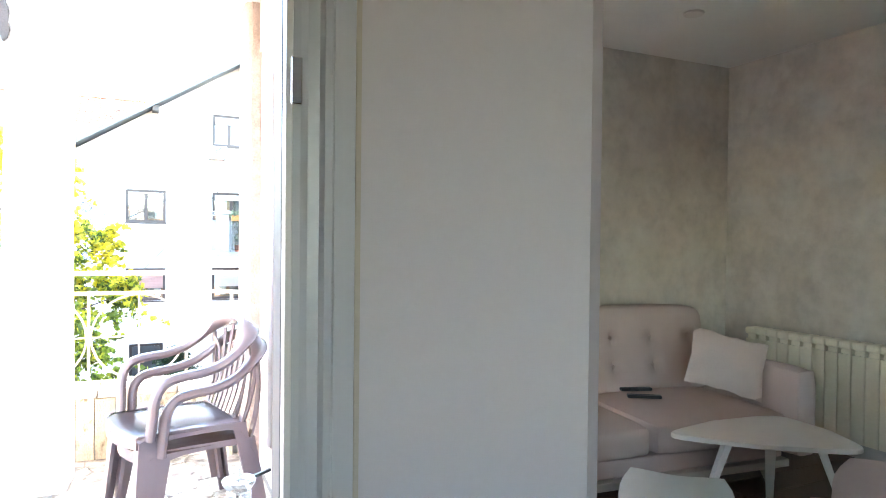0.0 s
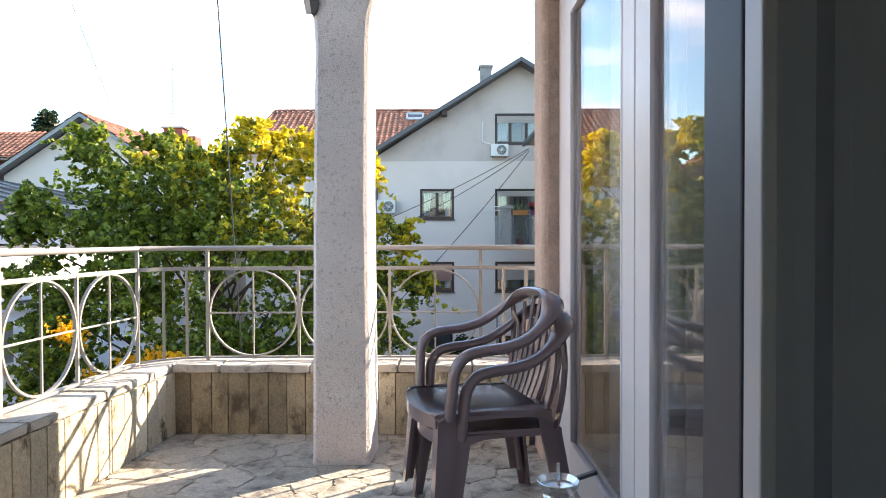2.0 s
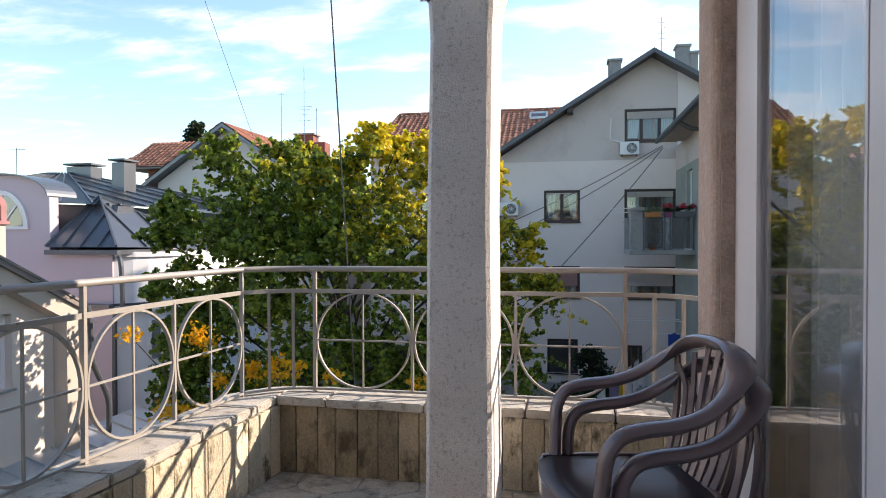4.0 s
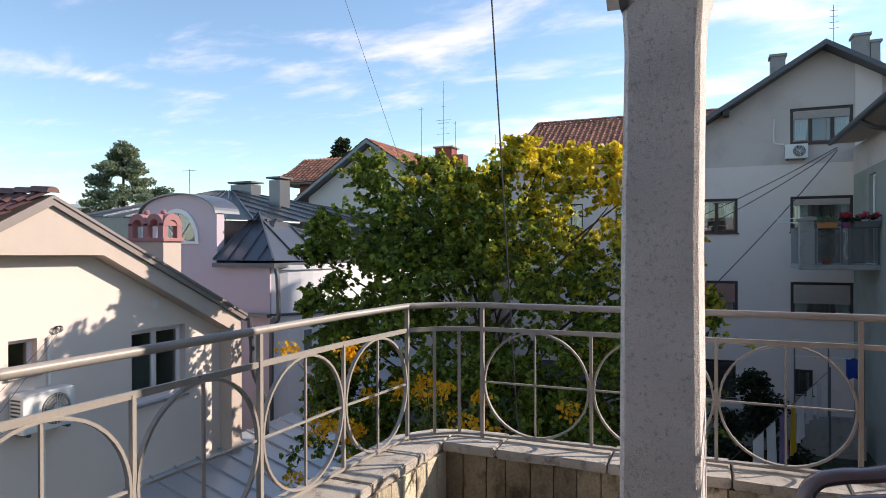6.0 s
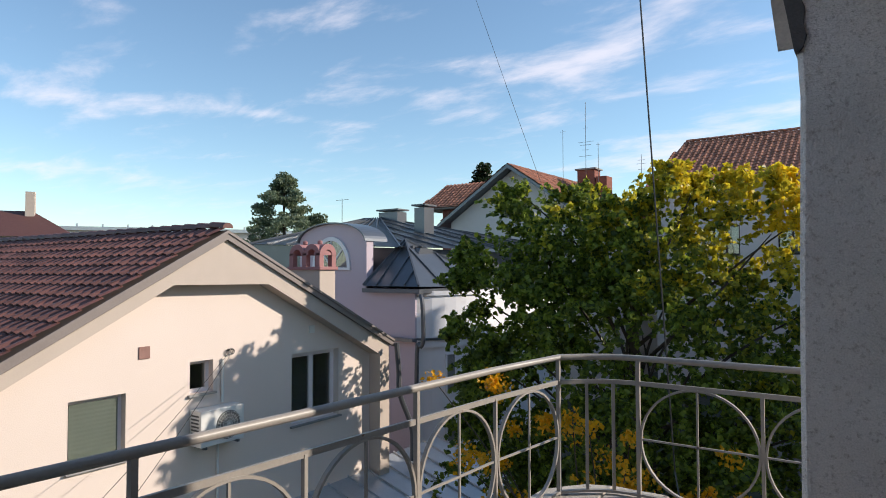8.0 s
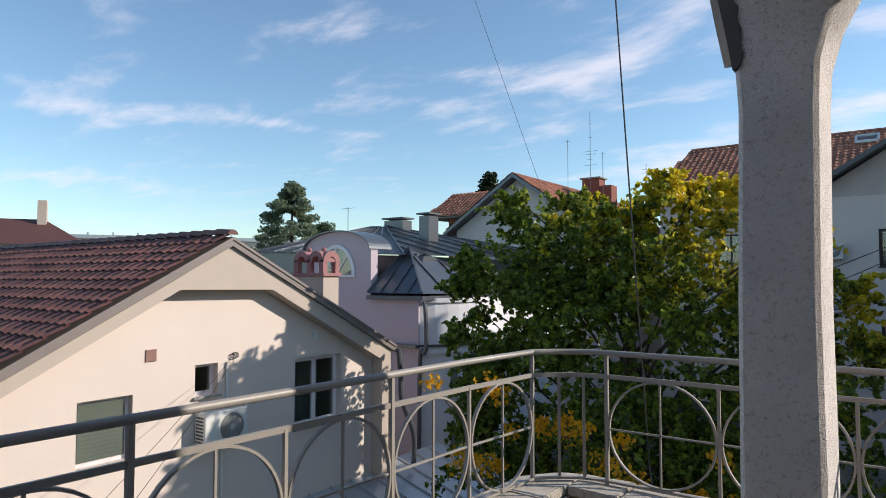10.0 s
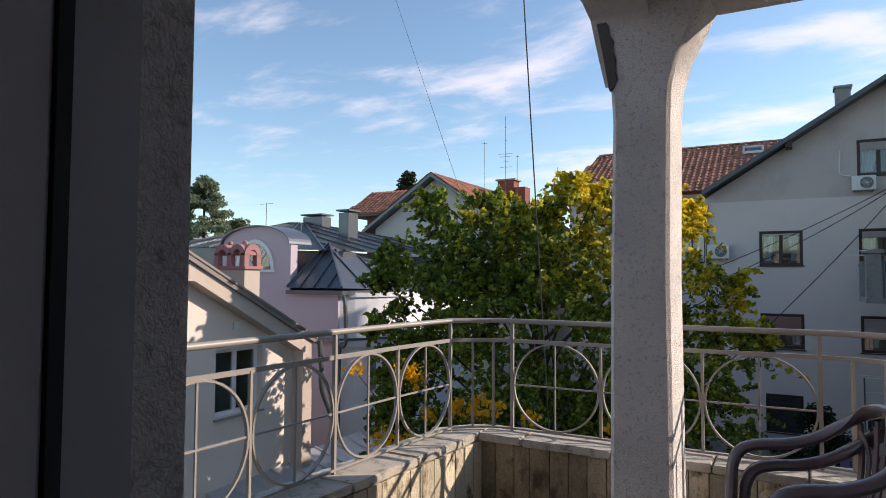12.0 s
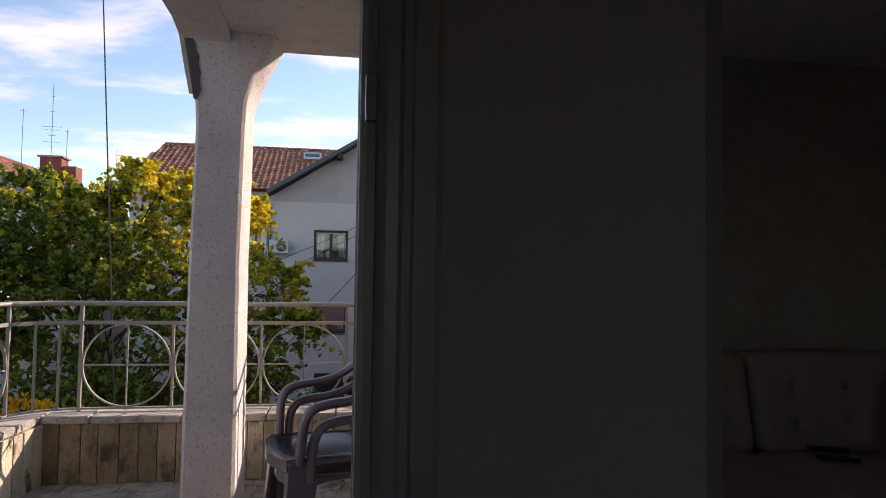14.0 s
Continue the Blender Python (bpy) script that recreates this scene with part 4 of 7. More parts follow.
# coffee table
table = thing("coffee_table", "white rounded triangular coffee table with splayed legs on the floor", "coffee table", at=(4.02, -2.48, 0.0), rz=0)
bm = BM()
out = []
corners = [(-0.45, 0.28), (0.43, 0.31), (0.27, -0.33)]
for k in range(3):
    p, c, q = Vector(corners[k - 1]), Vector(corners[k]), Vector(corners[(k + 1) % 3])
    a, b = c + (p - c) * 0.22, c + (q - c) * 0.22
    a2 = c + (p - c) * 0.5 + ((c + (p - c) * 0.5)).normalized() * 0.035
    out.append(a2)
    for t in (0, 0.2, 0.4, 0.6, 0.8, 1.0):
        out.append(a * (1 - t) ** 2 + c * 2 * t * (1 - t) * 0.97 + b * t * t)
out = [(v[0], v[1]) for v in out]
prism(bm, out, 0.43, 0.452, bev=0.004)
part("tabletop", bm, TABLEW, table, "white lacquered rounded triangular top")
for x, y in ((-0.16, 0.10), (0.20, 0.16), (0.14, -0.14)):
    bm = BM()
    sweep(bm, [(x, y, 0.43), (x * 1.75, y * 1.75, 0.0)], rect(0.055, 0.03), scales=[1, 0.6])
    part("leg", bm, TABLEW, table, "white tapered leg")

# dining chairs in front, only their backs show
def shell_chair(label, material, at, rz, wide):
    ch = thing("dining_chair", label, "chair", at=at, rz=rz)
    bm = BM()
    g = []
    for i in range(11):
        row = []
        for j in range(13):
            v = j / 12 * 2 - 1
            z = 0.44 + 0.40 * i / 10
            half = 0.23 - 0.05 * max(0, (i - 7) / 3) ** 2
            row.append(bm.verts.new((v * half, 0.20 + 0.06 * i / 10 - 0.07 * v * v, z - 0.02 * (abs(v) ** 3) * (i / 10))))
        g.append(row)
    for i in range(10):
        for j in range(12):
            bm.faces.new((g[i][j], g[i + 1][j], g[i + 1][j + 1], g[i][j + 1]))
    bmesh.ops.solidify(bm, geom=bm.faces[:], thickness=0.03)
    part("backrest", bm, material, ch, smooth=True)
    bm = BM()
    pad(bm, -0.23, 0.23, -0.24, 0.22, 0.42, 0.47, 0.02)
    part("seat", bm, material, ch, smooth=True)
    for x in (-1, 1):
        for y in (-1, 1):
            bm = BM()
            sweep(bm, [(x * 0.16, y * 0.16, 0.43), (x * 0.23, y * 0.23, 0.0)], disc(0.018, 8), scales=[1, 0.6])
            part("leg", bm, WOODL, ch, "pale wooden leg")
    ch.matrix_basis = ch.matrix_basis @ Matrix.Diagonal((wide, 1, 0.80, 1))
    return ch


shell_chair("low white plastic shell chair on pale wooden legs", TABLEW, (3.01, -2.93, 0.0), 135, 0.72)
shell_chair("low brown fabric chair on pale wooden legs", SOFA, (3.74, -3.16, 0.0), 135, 0.9)

# radiator on the side wall
rad = thing("radiator", "cream ribbed radiator fixed to the wall under the plaster", "radiator", at=(5.40, -1.25, 0.0))
for k in range(24):
    y = -0.085 * k
    bm = BM()
    pts = [(-0.045, y - 0.0385), (-0.045, y + 0.0385), (-0.035, y + 0.0415), (0.045, y + 0.0415), (0.045, y - 0.0415), (-0.035, y - 0.0415)]
    prism(bm, pts, 0.13, 0.66)
    box(bm, -0.03, 0.045, y - 0.030, y + 0.030, 0.66, 0.70)
    box(bm, -0.055, 0.05, y - 0.0415, y + 0.0415, 0.692, 0.742, 0.014)
    part("rib", bm, RADIATOR, rad)
bm = BM()
for z in (0.18, 0.66):
    sweep(bm, [(0.02, 0.06, z), (0.02, -2.0, z)], disc(0.018, 8))
part("pipe", bm, RADIATOR, rad)

# laminate boards
bm = BM()
for r in range(37):
    y0 = -7.99 + r * 0.19
    off = (r * 0.43) % 1.2
    x = -3.0 + off - 1.2
    while x < 5.49:
        a, b = max(x, -2.98), min(x + 1.196, 5.49)
        c, d = y0, min(y0 + 0.187, FARY - 0.01)
        x += 1.2
        if d > -3.64:
            a = max(a, 2.18)
        if b - a < 0.05:
            continue
        box(bm, a, b, c, d, -0.003, 0.0)
structure(part("floorboards", bm, PARQUET), "dark brown laminate boards")

# ---- neighbouring houses ----
def wall_cells(bm, u0, u1, z0, roofline, holes, w0, w1):
    """A wall between depths w0 and w1 with rectangular holes, its top following roofline [(u, z), ...]."""
    def top(u):
        for (a, za), (b, zb) in zip(roofline, roofline[1:]):
            if a <= u <= b:
                return za + (zb - za) * (u - a) / (b - a)
        return roofline[-1][1]
    cuts = sorted({u0, u1, *[h[0] for h in holes], *[h[1] for h in holes], *[p[0] for p in roofline if u0 < p[0] < u1]})
    for a, b in zip(cuts, cuts[1:]):
        z = z0
        for h in sorted([h for h in holes if h[0] < (a + b) / 2 < h[1]], key=lambda h: h[2]):
            prism(bm, [(a, z), (b, z), (b, h[2]), (a, h[2])], w0, w1, axis="y")
            z = h[3]
        prism(bm, [(a, z), (b, z), (b, top(b)), (a, top(a))], w0, w1, axis="y")
    bmesh.ops.remove_doubles(bm, verts=bm.verts, dist=0.0005)
    return bm


def win_unit(house, u0, u1, z0, z1, fmat, lights=(0.5,), shutter=0.0, smat=None, depth=0.10, curtain=True, label="window", sill=True, fw=0.06, w0=0.0, net=False):
    """A window in a hole of a wall: frame, panes, roller shutter, sill and the dim lining behind."""
    wd = new("window")
    wd.parent = house
    wd["label"] = label
    bm = BM()
    d0, d1 = w0 + depth, w0 + depth + 0.06
    for a, b, c, d in ((u0, u0 + fw, z0, z1), (u1 - fw, u1, z0, z1), (u0 + fw, u1 - fw, z0, z0 + fw), (u0 + fw, u1 - fw, z1 - fw, z1)):
        box(bm, a, b, d0, d1, c, d)
    for f in lights:
        u = u0 + (u1 - u0) * f
        box(bm, u - fw * 0.6, u + fw * 0.6, d0 + 0.005, d1, z0 + fw, z1 - fw)
    part("frame", bm, fmat, wd)
    bm = BM()
    box(bm, u0 + fw, u1 - fw, d0 + 0.03, d0 + 0.035, z0 + fw, z1 - fw)
    part("pane", bm, GLASS_DARK, wd)
    bm = BM()
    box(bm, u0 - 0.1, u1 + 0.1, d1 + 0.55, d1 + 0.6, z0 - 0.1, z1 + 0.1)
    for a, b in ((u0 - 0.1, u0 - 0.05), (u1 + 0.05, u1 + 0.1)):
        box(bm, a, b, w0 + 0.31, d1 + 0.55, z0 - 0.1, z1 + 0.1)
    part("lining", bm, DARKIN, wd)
    if curtain:
        bm = BM()
        w = (u1 - u0) * 0.34
        for a, b in ((u0 + fw, u0 + w), (u1 - w, u1 - fw)):
            pts = []
            n = 12
            fr = [bm.verts.new((a + (b - a) * i / n, d1 + 0.06 + 0.02 * (i % 2), z1 - fw)) for i in range(n + 1)]
            lo = [bm.verts.new((a + (b - a) * (i / n) * (0.7 if a < (u0 + u1) / 2 else 1) + (0 if a < (u0 + u1) / 2 else (b - a) * 0.3 * (1 - i / n)), d1 + 0.06 + 0.02 * (i % 2), z0 + fw)) for i in range(n + 1)]
            for i in range(n):
                bm.faces.new((fr[i], fr[i + 1], lo[i + 1], lo[i]))
        part("curtain", bm, CURT, wd)
    if net:
        bm = BM()
        n = 40
        fr = [(bm.verts.new((u0 + fw + (u1 - u0 - 2 * fw) * i / n, d1 + 0.05 + 0.012 * math.sin(i * 1.1), z)) for z in (z1 - fw, z0 + fw)) for i in range(n + 1)]
        fr = [tuple(q) for q in fr]
        for a, b in zip(fr, fr[1:]):
            bm.faces.new((a[0], b[0], b[1], a[1]))
        part("net_curtain", bm, NET, wd, smooth=True)
    if shutter:
        bm = BM()
        end = z1 - (z1 - z0) * shutter
        n = max(2, int((z1 - fw - end) / 0.028))
        fr = []
        for i in range(n + 1):
            zz, dy = z1 - fw - (z1 - fw - end) * i / n, d0 - 0.012 - (0.0012 if smat is BLIND else 0.004) * (i % 2)
            fr.append((bm.verts.new((u0 + fw, dy, zz)), bm.verts.new((u1 - fw, dy, zz))))
        for a, b in zip(fr, fr[1:]):
            bm.faces.new((a[0], a[1], b[1], b[0]))
        bmesh.ops.solidify(bm, geom=bm.faces[:], thickness=0.008)
        part("roller_shutter", bm, smat, wd)
    if sill:
        bm = BM()
        box(bm, u0 - 0.04, u1 + 0.04, w0 - 0.06, d0, z0 - 0.035, z0 - 0.002)
        part("sill", bm, fmat if fmat is not PVC else CONCRETE, wd)
    return wd


def tile_verts(w, h, t=0.02, n=6, lift=0.035):
    """One curved roof tile: across x, down y, up z."""
    vs, fs = [], []
    for k, (y, dz) in enumerate(((0, 0.0), (h * 1.12, lift))):
        for i in range(n + 1):
            u = i / n
            z = 0.028 * math.sin(u * math.pi * 2) + 0.018 * (1 if u > 0.9 else 0)
            vs.append((u * w, y, z + dz))
        if k == 1:
            for i in range(n + 1):
                u = i / n
                vs.append((u * w, y, 0.028 * math.sin(u * math.pi * 2) + dz - t))
    m = n + 1
    for i in range(n):
        fs.append((i, i + 1, m + i + 1, m + i))
        fs.append((m + i, m + i + 1, 2 * m + i + 1, 2 * m + i))
    return vs, fs


def tiled(house, name, origin, across, down, nu, nv, w, h, material, inside=None, singles=0, label=""):
    """Courses of roof tiles from the ridge end at origin; across and down are unit directions."""
    o, a, d = Vector(origin), Vector(across).normalized(), Vector(down).normalized()
    nrm = a.cross(d)
    flip = nrm.z < 0
    if flip:
        nrm = -nrm
    vs0, fs0 = tile_verts(w, h)
    if flip:
        fs0 = [f[::-1] for f in fs0]
    rnd = random.Random(7)
    V, F = [], []
    todo = []
    for j in range(nv):
        for i in range(nu):
            if inside and not inside(i * w + w / 2, j * h + h / 2):
                continue
            p = o + a * (i * w) + d * (j * h) + nrm * rnd.uniform(-0.004, 0.006)
            if singles and i < singles:
                todo.append(p)
                continue
            k = len(V)
            V += [tuple(p + a * x + d * y + nrm * z) for x, y, z in vs0]
            F += [tuple(k + q for q in f) for f in fs0]
    if V:
        raw_part(name, V, F, material, house, label, "stuff")
    return [(p, a, d, nrm, material, vs0, fs0, house) for p in todo]


LATE_TILES = []


def verge(bm, pts, w0, w1, thick):
    """A bargeboard following the gable's line."""
    for (a, za), (b, zb) in zip(pts, pts[1:]):
        prism(bm, [(a, za), (b, zb), (b, zb - thick), (a, za - thick)], w0, w1, axis="y")


def ac_unit(at, rz, label, size=1.0):
    """An outdoor unit of an air conditioner, facing -y before it is turned."""
    ac = thing("air_conditioner", label, "air conditioner", at=at, rz=rz)
    bm = BM()
    box(bm, -0.40, 0.40, 0.0, 0.29, 0.0, 0.56, 0.012)
    part("casing", bm, AC_W, ac)
    bm = BM()
    lathe(bm, [(0.225, 0.0), (0.225, 0.008), (0.21, 0.008), (0.205, 0.002)], n=28)
    bmesh.ops.rotate(bm, verts=bm.verts, cent=(0, 0, 0), matrix=Matrix.Rotation(radians(90), 3, "X"))
    bmesh.ops.translate(bm, verts=bm.verts, vec=(0.10, -0.002, 0.28))
    part("fan_opening", bm, AC_D, ac)
    for r in (0.06, 0.11, 0.16, 0.21):
        bm = BM()
        sweep(bm, [(0.10 + r * math.cos(t), -0.016, 0.28 + r * math.sin(t)) for t in [2 * math.pi * i / 24 for i in range(24)]], rect(0.005, 0.005), closed=True, up=(0, 1, 0))
        part("grille_ring", bm, AC_W, ac)
    bm = BM()
    for k in range(24):
        t = 2 * math.pi * k / 24
        sweep(bm, [(0.10, -0.014, 0.28), (0.10 + 0.22 * math.cos(t), -0.014, 0.28 + 0.22 * math.sin(t))], rect(0.005, 0.005), up=(0, 1, 0))
    part("grille_spokes", bm, AC_W, ac)
    for k in range(8):
        bm = BM()
        box(bm, -0.405, -0.398, 0.05, 0.25, 0.08 + k * 0.055, 0.105 + k * 0.055)
        part("louvre", bm, AC_D, ac)
    for u in (-0.3, 0.3):
        bm = BM()
        box(bm, u - 0.02, u + 0.02, 0.0, 0.40, -0.04, -0.002)
        part("bracket", bm, GUTTER, ac)
    ac.matrix_basis = ac.matrix_basis @ Matrix.Diagonal((size, size, size, 1))
    return ac


# cream house close by: its gable wall stands at x -8 and looks this way; u runs along +y
cream = thing("cream_house", "cream plastered house with dark red tiled gable roof", "house", at=(-8.0, 0.0, 0.0), rz=90)
APX, APZ, SL, SLL = 3.22, 2.17, 0.506, 0.545
roofl = [(-0.7, APZ - 0.15 - (APX + 0.7) * SLL), (APX, APZ - 0.15), (7.3, APZ - 0.15 - (7.3 - APX) * SL)]
holes = [(4.88, 6.09, -1.30, 0.0), (2.80, 3.22, -0.40, 0.11), (0.99, 1.78, -1.14, -0.21)]
part("wall", wall_cells(BM(), -0.7, 7.3, GROUND, roofl, holes, 0.0, 0.3), G_WALL, cream)
bm = BM()
box(bm, -0.7, -0.4, 0.3, 11.0, GROUND, 0.0)
box(bm, 7.0, 7.3, 0.3, 11.0, GROUND, 0.0)
box(bm, -0.7, 7.3, 11.0, 11.3, GROUND, 0.0)
part("side_walls", bm, G_WALL, cream)
bm = BM()
for q in ([(-0.9, -0.23), (2.33, 1.53), (2.33, 1.33), (-0.9, -0.43)], [(2.33, 1.53), (APX, 2.04), (4.10, 1.59), (4.10, 1.31), (2.33, 1.33)], [(4.10, 1.59), (7.30, -0.03), (7.30, -0.36), (4.10, 1.31)], [(7.00, -0.20), (7.30, -0.362), (7.30, -3.2), (7.00, -3.2)]):
    prism(bm, q, -0.30, -0.003, axis="y")
bmesh.ops.remove_doubles(bm, verts=bm.verts, dist=0.0005)
part("verge_band", bm, G_SOFFIT, cream, "beige plastered verge band")
bm = BM()
verge(bm, [(-1.0, APZ - (APX + 1.0) * SLL), (APX, APZ), (7.40, APZ - (7.40 - APX) * SL)], -0.36, -0.29, 0.13)
verge(bm, [(-1.0, APZ + 0.02 - (APX + 1.0) * SLL), (APX, APZ + 0.02), (7.40, APZ + 0.02 - (7.40 - APX) * SL)], -0.38, 11.4, 0.05)
part("bargeboard", bm, G_FASCIA, cream, "dark brown bargeboard and roof deck")
Lr = 1 / math.hypot(1, SLL)
LATE_TILES += tiled(cream, "roof_tiles", (APX - 0.05, -0.36, APZ + 0.05), (0, 1, 0), (-Lr, 0, -SLL * Lr), 46, 16, 0.25, 0.31, TILE_D, singles=18, label="dark red roof tiles")
bm = BM()
for k in range(32):
    y = -0.36 + k * 0.36
    sweep(bm, [(APX, y, APZ + 0.055), (APX, y + 0.40, APZ + 0.085)], [(0.10 * math.cos(t), 0.085 * math.sin(t)) for t in [math.pi * i / 6 for i in range(7)]])
part("ridge_tiles", bm, TILE_D, cream, "dark red ridge tiles")
win_unit(cream, 4.88, 6.09, -1.30, 0.0, PVC, (0.5,), curtain=False, label="white plastic two-part window with a net curtain", depth=0.14, net=True, fw=0.085)
win_unit(cream, 2.80, 3.22, -0.40, 0.11, PVC, (), curtain=False, label="small white plastic window with a net curtain", depth=0.12, net=True)
win_unit(cream, 0.99, 1.78, -1.14, -0.21, PVC, (), shutter=0.93, smat=BLIND, curtain=False, label="white plastic window with a lowered green blind", depth=0.12)
bm = BM()
box(bm, 1.96, 2.13, -0.02, 0.0, 0.25, 0.43, 0.004)
part("vent_cover", bm, RUSTY, cream, "small square rusty vent cover")
bm = BM()
box(bm, 5.29, 5.42, -0.03, 0.0, 0.36, 0.50, 0.004)
part("junction_box", bm, AC_W, cream, "small yellowed junction box")
bm = BM()
sweep(bm, [(3.38, -0.03, -0.6), (3.38, -0.03, 0.10)], disc(0.022, 8), up=(0, 1, 0))
sweep(bm, [(3.30, -0.03, -0.9), (3.30, -0.03, -3.6)], disc(0.02, 8), up=(0, 1, 0))
part("conduit", bm, AC_W, cream, "white plastic conduit")
bm = BM()
sweep(bm, curve([(7.42, -0.40, 0.0), (7.46, -0.43, -0.6), (7.50, -0.43, -1.1), (7.92, -0.42, -1.9), (7.95, -0.40, -2.6)], 5), disc(0.055, 8), up=(0, 1, 0))
part("downpipe", bm, GUTTER, cream, "dark downpipe")
ac_unit((-7.70, 3.20, -1.19), 90, "white air conditioner unit on brackets on the cream wall")
# satellite-like cable bundle
bm = BM()
for k in range(3):
    sweep(bm, [(-7.96, 3.50 + 0.06 * math.cos(t) + k * 0.02, 0.20 + 0.05 * math.sin(t)) for t in [2 * math.pi * i / 14 for i in range(14)]], disc(0.006, 5), closed=True, up=(1, 0, 0))
tagged(part("cable_coil", bm, CABLE), "coil of black cable fixed to the cream wall", "cable")
# pink chimney: two arches towards the street, one towards the balcony, open through
chim = thing("chimney_stack", "cream chimney with a pink painted cap of round arches", "chimney", at=(-9.15, 6.475, 0.0))
# cream shaft drawn in a darker beige, its shade put into the colour
bm = BM()
box(bm, -0.45, 0.45, -0.225, 0.225, 0.0, 1.55)
part("shaft", bm, G_SOFFIT, chim)
bm = BM()
box(bm, -0.50, 0.50, -0.27, 0.27, 1.55, 1.62, 0.01)
part("cap", bm, PINKC, chim, "pink painted cap slab")
for x in (-0.40, 0.0, 0.40):
    for y in (-0.18, 0.18):
        bm = BM()
        box(bm, x - 0.06, x + 0.06, y - 0.06, y + 0.06, 1.62, 1.90)
        part("pillar", bm, PINKC, chim)


def arch_ring(bm, centre, inner, outer, lo, hi, z, axis):
    """Half a ring with square section over centre, made as one closed band."""
    rows = []
    for i in range(15):
        c, q = math.cos(math.pi * i / 14), math.sin(math.pi * i / 14)
        ring = []
        for r, d in ((inner, lo), (outer, lo), (outer, hi), (inner, hi)):
            u, v = centre + r * c, z + r * q
            ring.append(bm.verts.new((u, d, v) if axis == "y" else (d, u, v)))
        rows.append(ring)
    for a, b in zip(rows, rows[1:]):
        for j in range(4):
            bm.faces.new((a[j], a[(j + 1) % 4], b[(j + 1) % 4], b[j]))
    bm.faces.new(rows[0])
    bm.faces.new(rows[-1][::-1])


for x in (-0.225, 0.225):
    bm = BM()
    arch_ring(bm, x, 0.125, 0.235, -0.24, 0.24, 1.86, "y")
    part("arch", bm, PINKC, chim)
    bm = BM()
    lathe(bm, [(0.02, 2.08), (0.055, 2.11), (0.055, 2.16), (0.01, 2.19)], (x, 0, 0), 12)
    part("knob", bm, PINKC, chim, smooth=True)
bm = BM()
arch_ring(bm, 0.0, 0.115, 0.24, 0.30, 0.47, 1.86, "x")
part("arch", bm, PINKC, chim)
# galvanised lean-to roof beside it
lean = thing("lean_to_roof", "galvanised sheet lean-to roof against the cream house", "roof")
bm = BM()
for k in range(9):
    y = 4.7 + k * 0.56
    prism(bm, [(-8.2, -2.55), (-5.9, -3.25), (-5.9, -3.28), (-8.2, -2.58)], y, y + 0.545, axis="y")
    prism(bm, [(-8.2, -2.51), (-5.9, -3.21), (-5.9, -3.25), (-8.2, -2.55)], y + 0.535, y + 0.56, axis="y")
part("sheet", bm, ZINC_L, lean)
bm = BM()
box(bm, -8.0, -6.0, 4.8, 9.6, GROUND, -3.28)
part("wall", bm, G_WALL, lean)

# lilac villa with zinc roofs
villa = thing("lilac_villa", "lilac villa with white bay and zinc standing-seam roofs", "house")
bm = BM()
wall_cells(bm, -17.0, -9.85, GROUND, [(-17.0, 1.0), (-9.85, 1.0)], [], 11.0, 11.3)
cx, n = -13.08, 24
dome = [(cx - 1.42, 1.0), (cx + 1.42, 1.0)] + [(cx + 1.42 * math.cos(t), 2.40 + 0.56 * math.sin(t)) for t in [math.pi * i / n for i in range(n + 1)]]
prism(bm, dome, 11.0, 11.3, axis="y")
bmesh.ops.triangulate(bm, faces=bm.faces)
box(bm, -16.9, -10.7, 13.0, 15.0, GROUND, 1.0)
part("wall", bm, F_WALL, villa, "lilac plastered wall")
bm = BM()
box(bm, -16.9, -10.1, 15.12, 21.0, GROUND, 1.0)
part("rear_wall", bm, F_WHITE, villa)
bm = BM()
arc = [(math.cos(math.pi * i / n), math.sin(math.pi * i / n)) for i in range(n + 1)]
rows = []
for c, q in arc:
    ring = [(1.425, 0.565), (1.465, 0.605), (1.465, 0.605), (1.425, 0.565)]
    rows.append([bm.verts.new((cx + rx_ * c, y, 2.40 + rz_ * q)) for (rx_, rz_), y in zip(ring, (10.88, 10.88, 11.9, 11.9))])
for u, v in zip(rows, rows[1:]):
    for j in range(4):
        bm.faces.new((u[j], u[(j + 1) % 4], v[(j + 1) % 4], v[j]))
bm.faces.new(rows[0])
bm.faces.new(rows[-1][::-1])
part("dome_flashing", bm, ZINC, villa, "zinc flashing over the arched gable")
wd = new("window")
wd.parent = villa
wd["label"] = "half-round window with a white surround"
bm = BM()
for i in range(16):
    t0, t1 = math.pi * i / 16, math.pi * (i + 1) / 16
    prism(bm, [(cx + 0.68 * math.cos(t0), 1.62 + 0.82 * math.sin(t0)), (cx + 0.80 * math.cos(t0), 1.62 + 0.94 * math.sin(t0)), (cx + 0.80 * math.cos(t1), 1.62 + 0.94 * math.sin(t1)), (cx + 0.68 * math.cos(t1), 1.62 + 0.82 * math.sin(t1))], 10.94, 11.0, axis="y")
box(bm, cx - 0.8, cx + 0.8, 10.94, 11.0, 1.54, 1.62)
for t in (math.pi / 4, math.pi / 2, 3 * math.pi / 4):
    sweep(bm, [(cx, 10.97, 1.62), (cx + 0.68 * math.cos(t), 10.97, 1.62 + 0.82 * math.sin(t))], rect(0.04, 0.03), up=(0, 1, 0))
part("frame", bm, F_WHITE, wd)
bm = BM()
prism(bm, [(cx + 0.68 * math.cos(math.pi * i / 16), 1.62 + 0.82 * math.sin(math.pi * i / 16)) for i in range(17)], 10.975, 10.99, axis="y")
part("pane", bm, GLASS_DARK, wd)


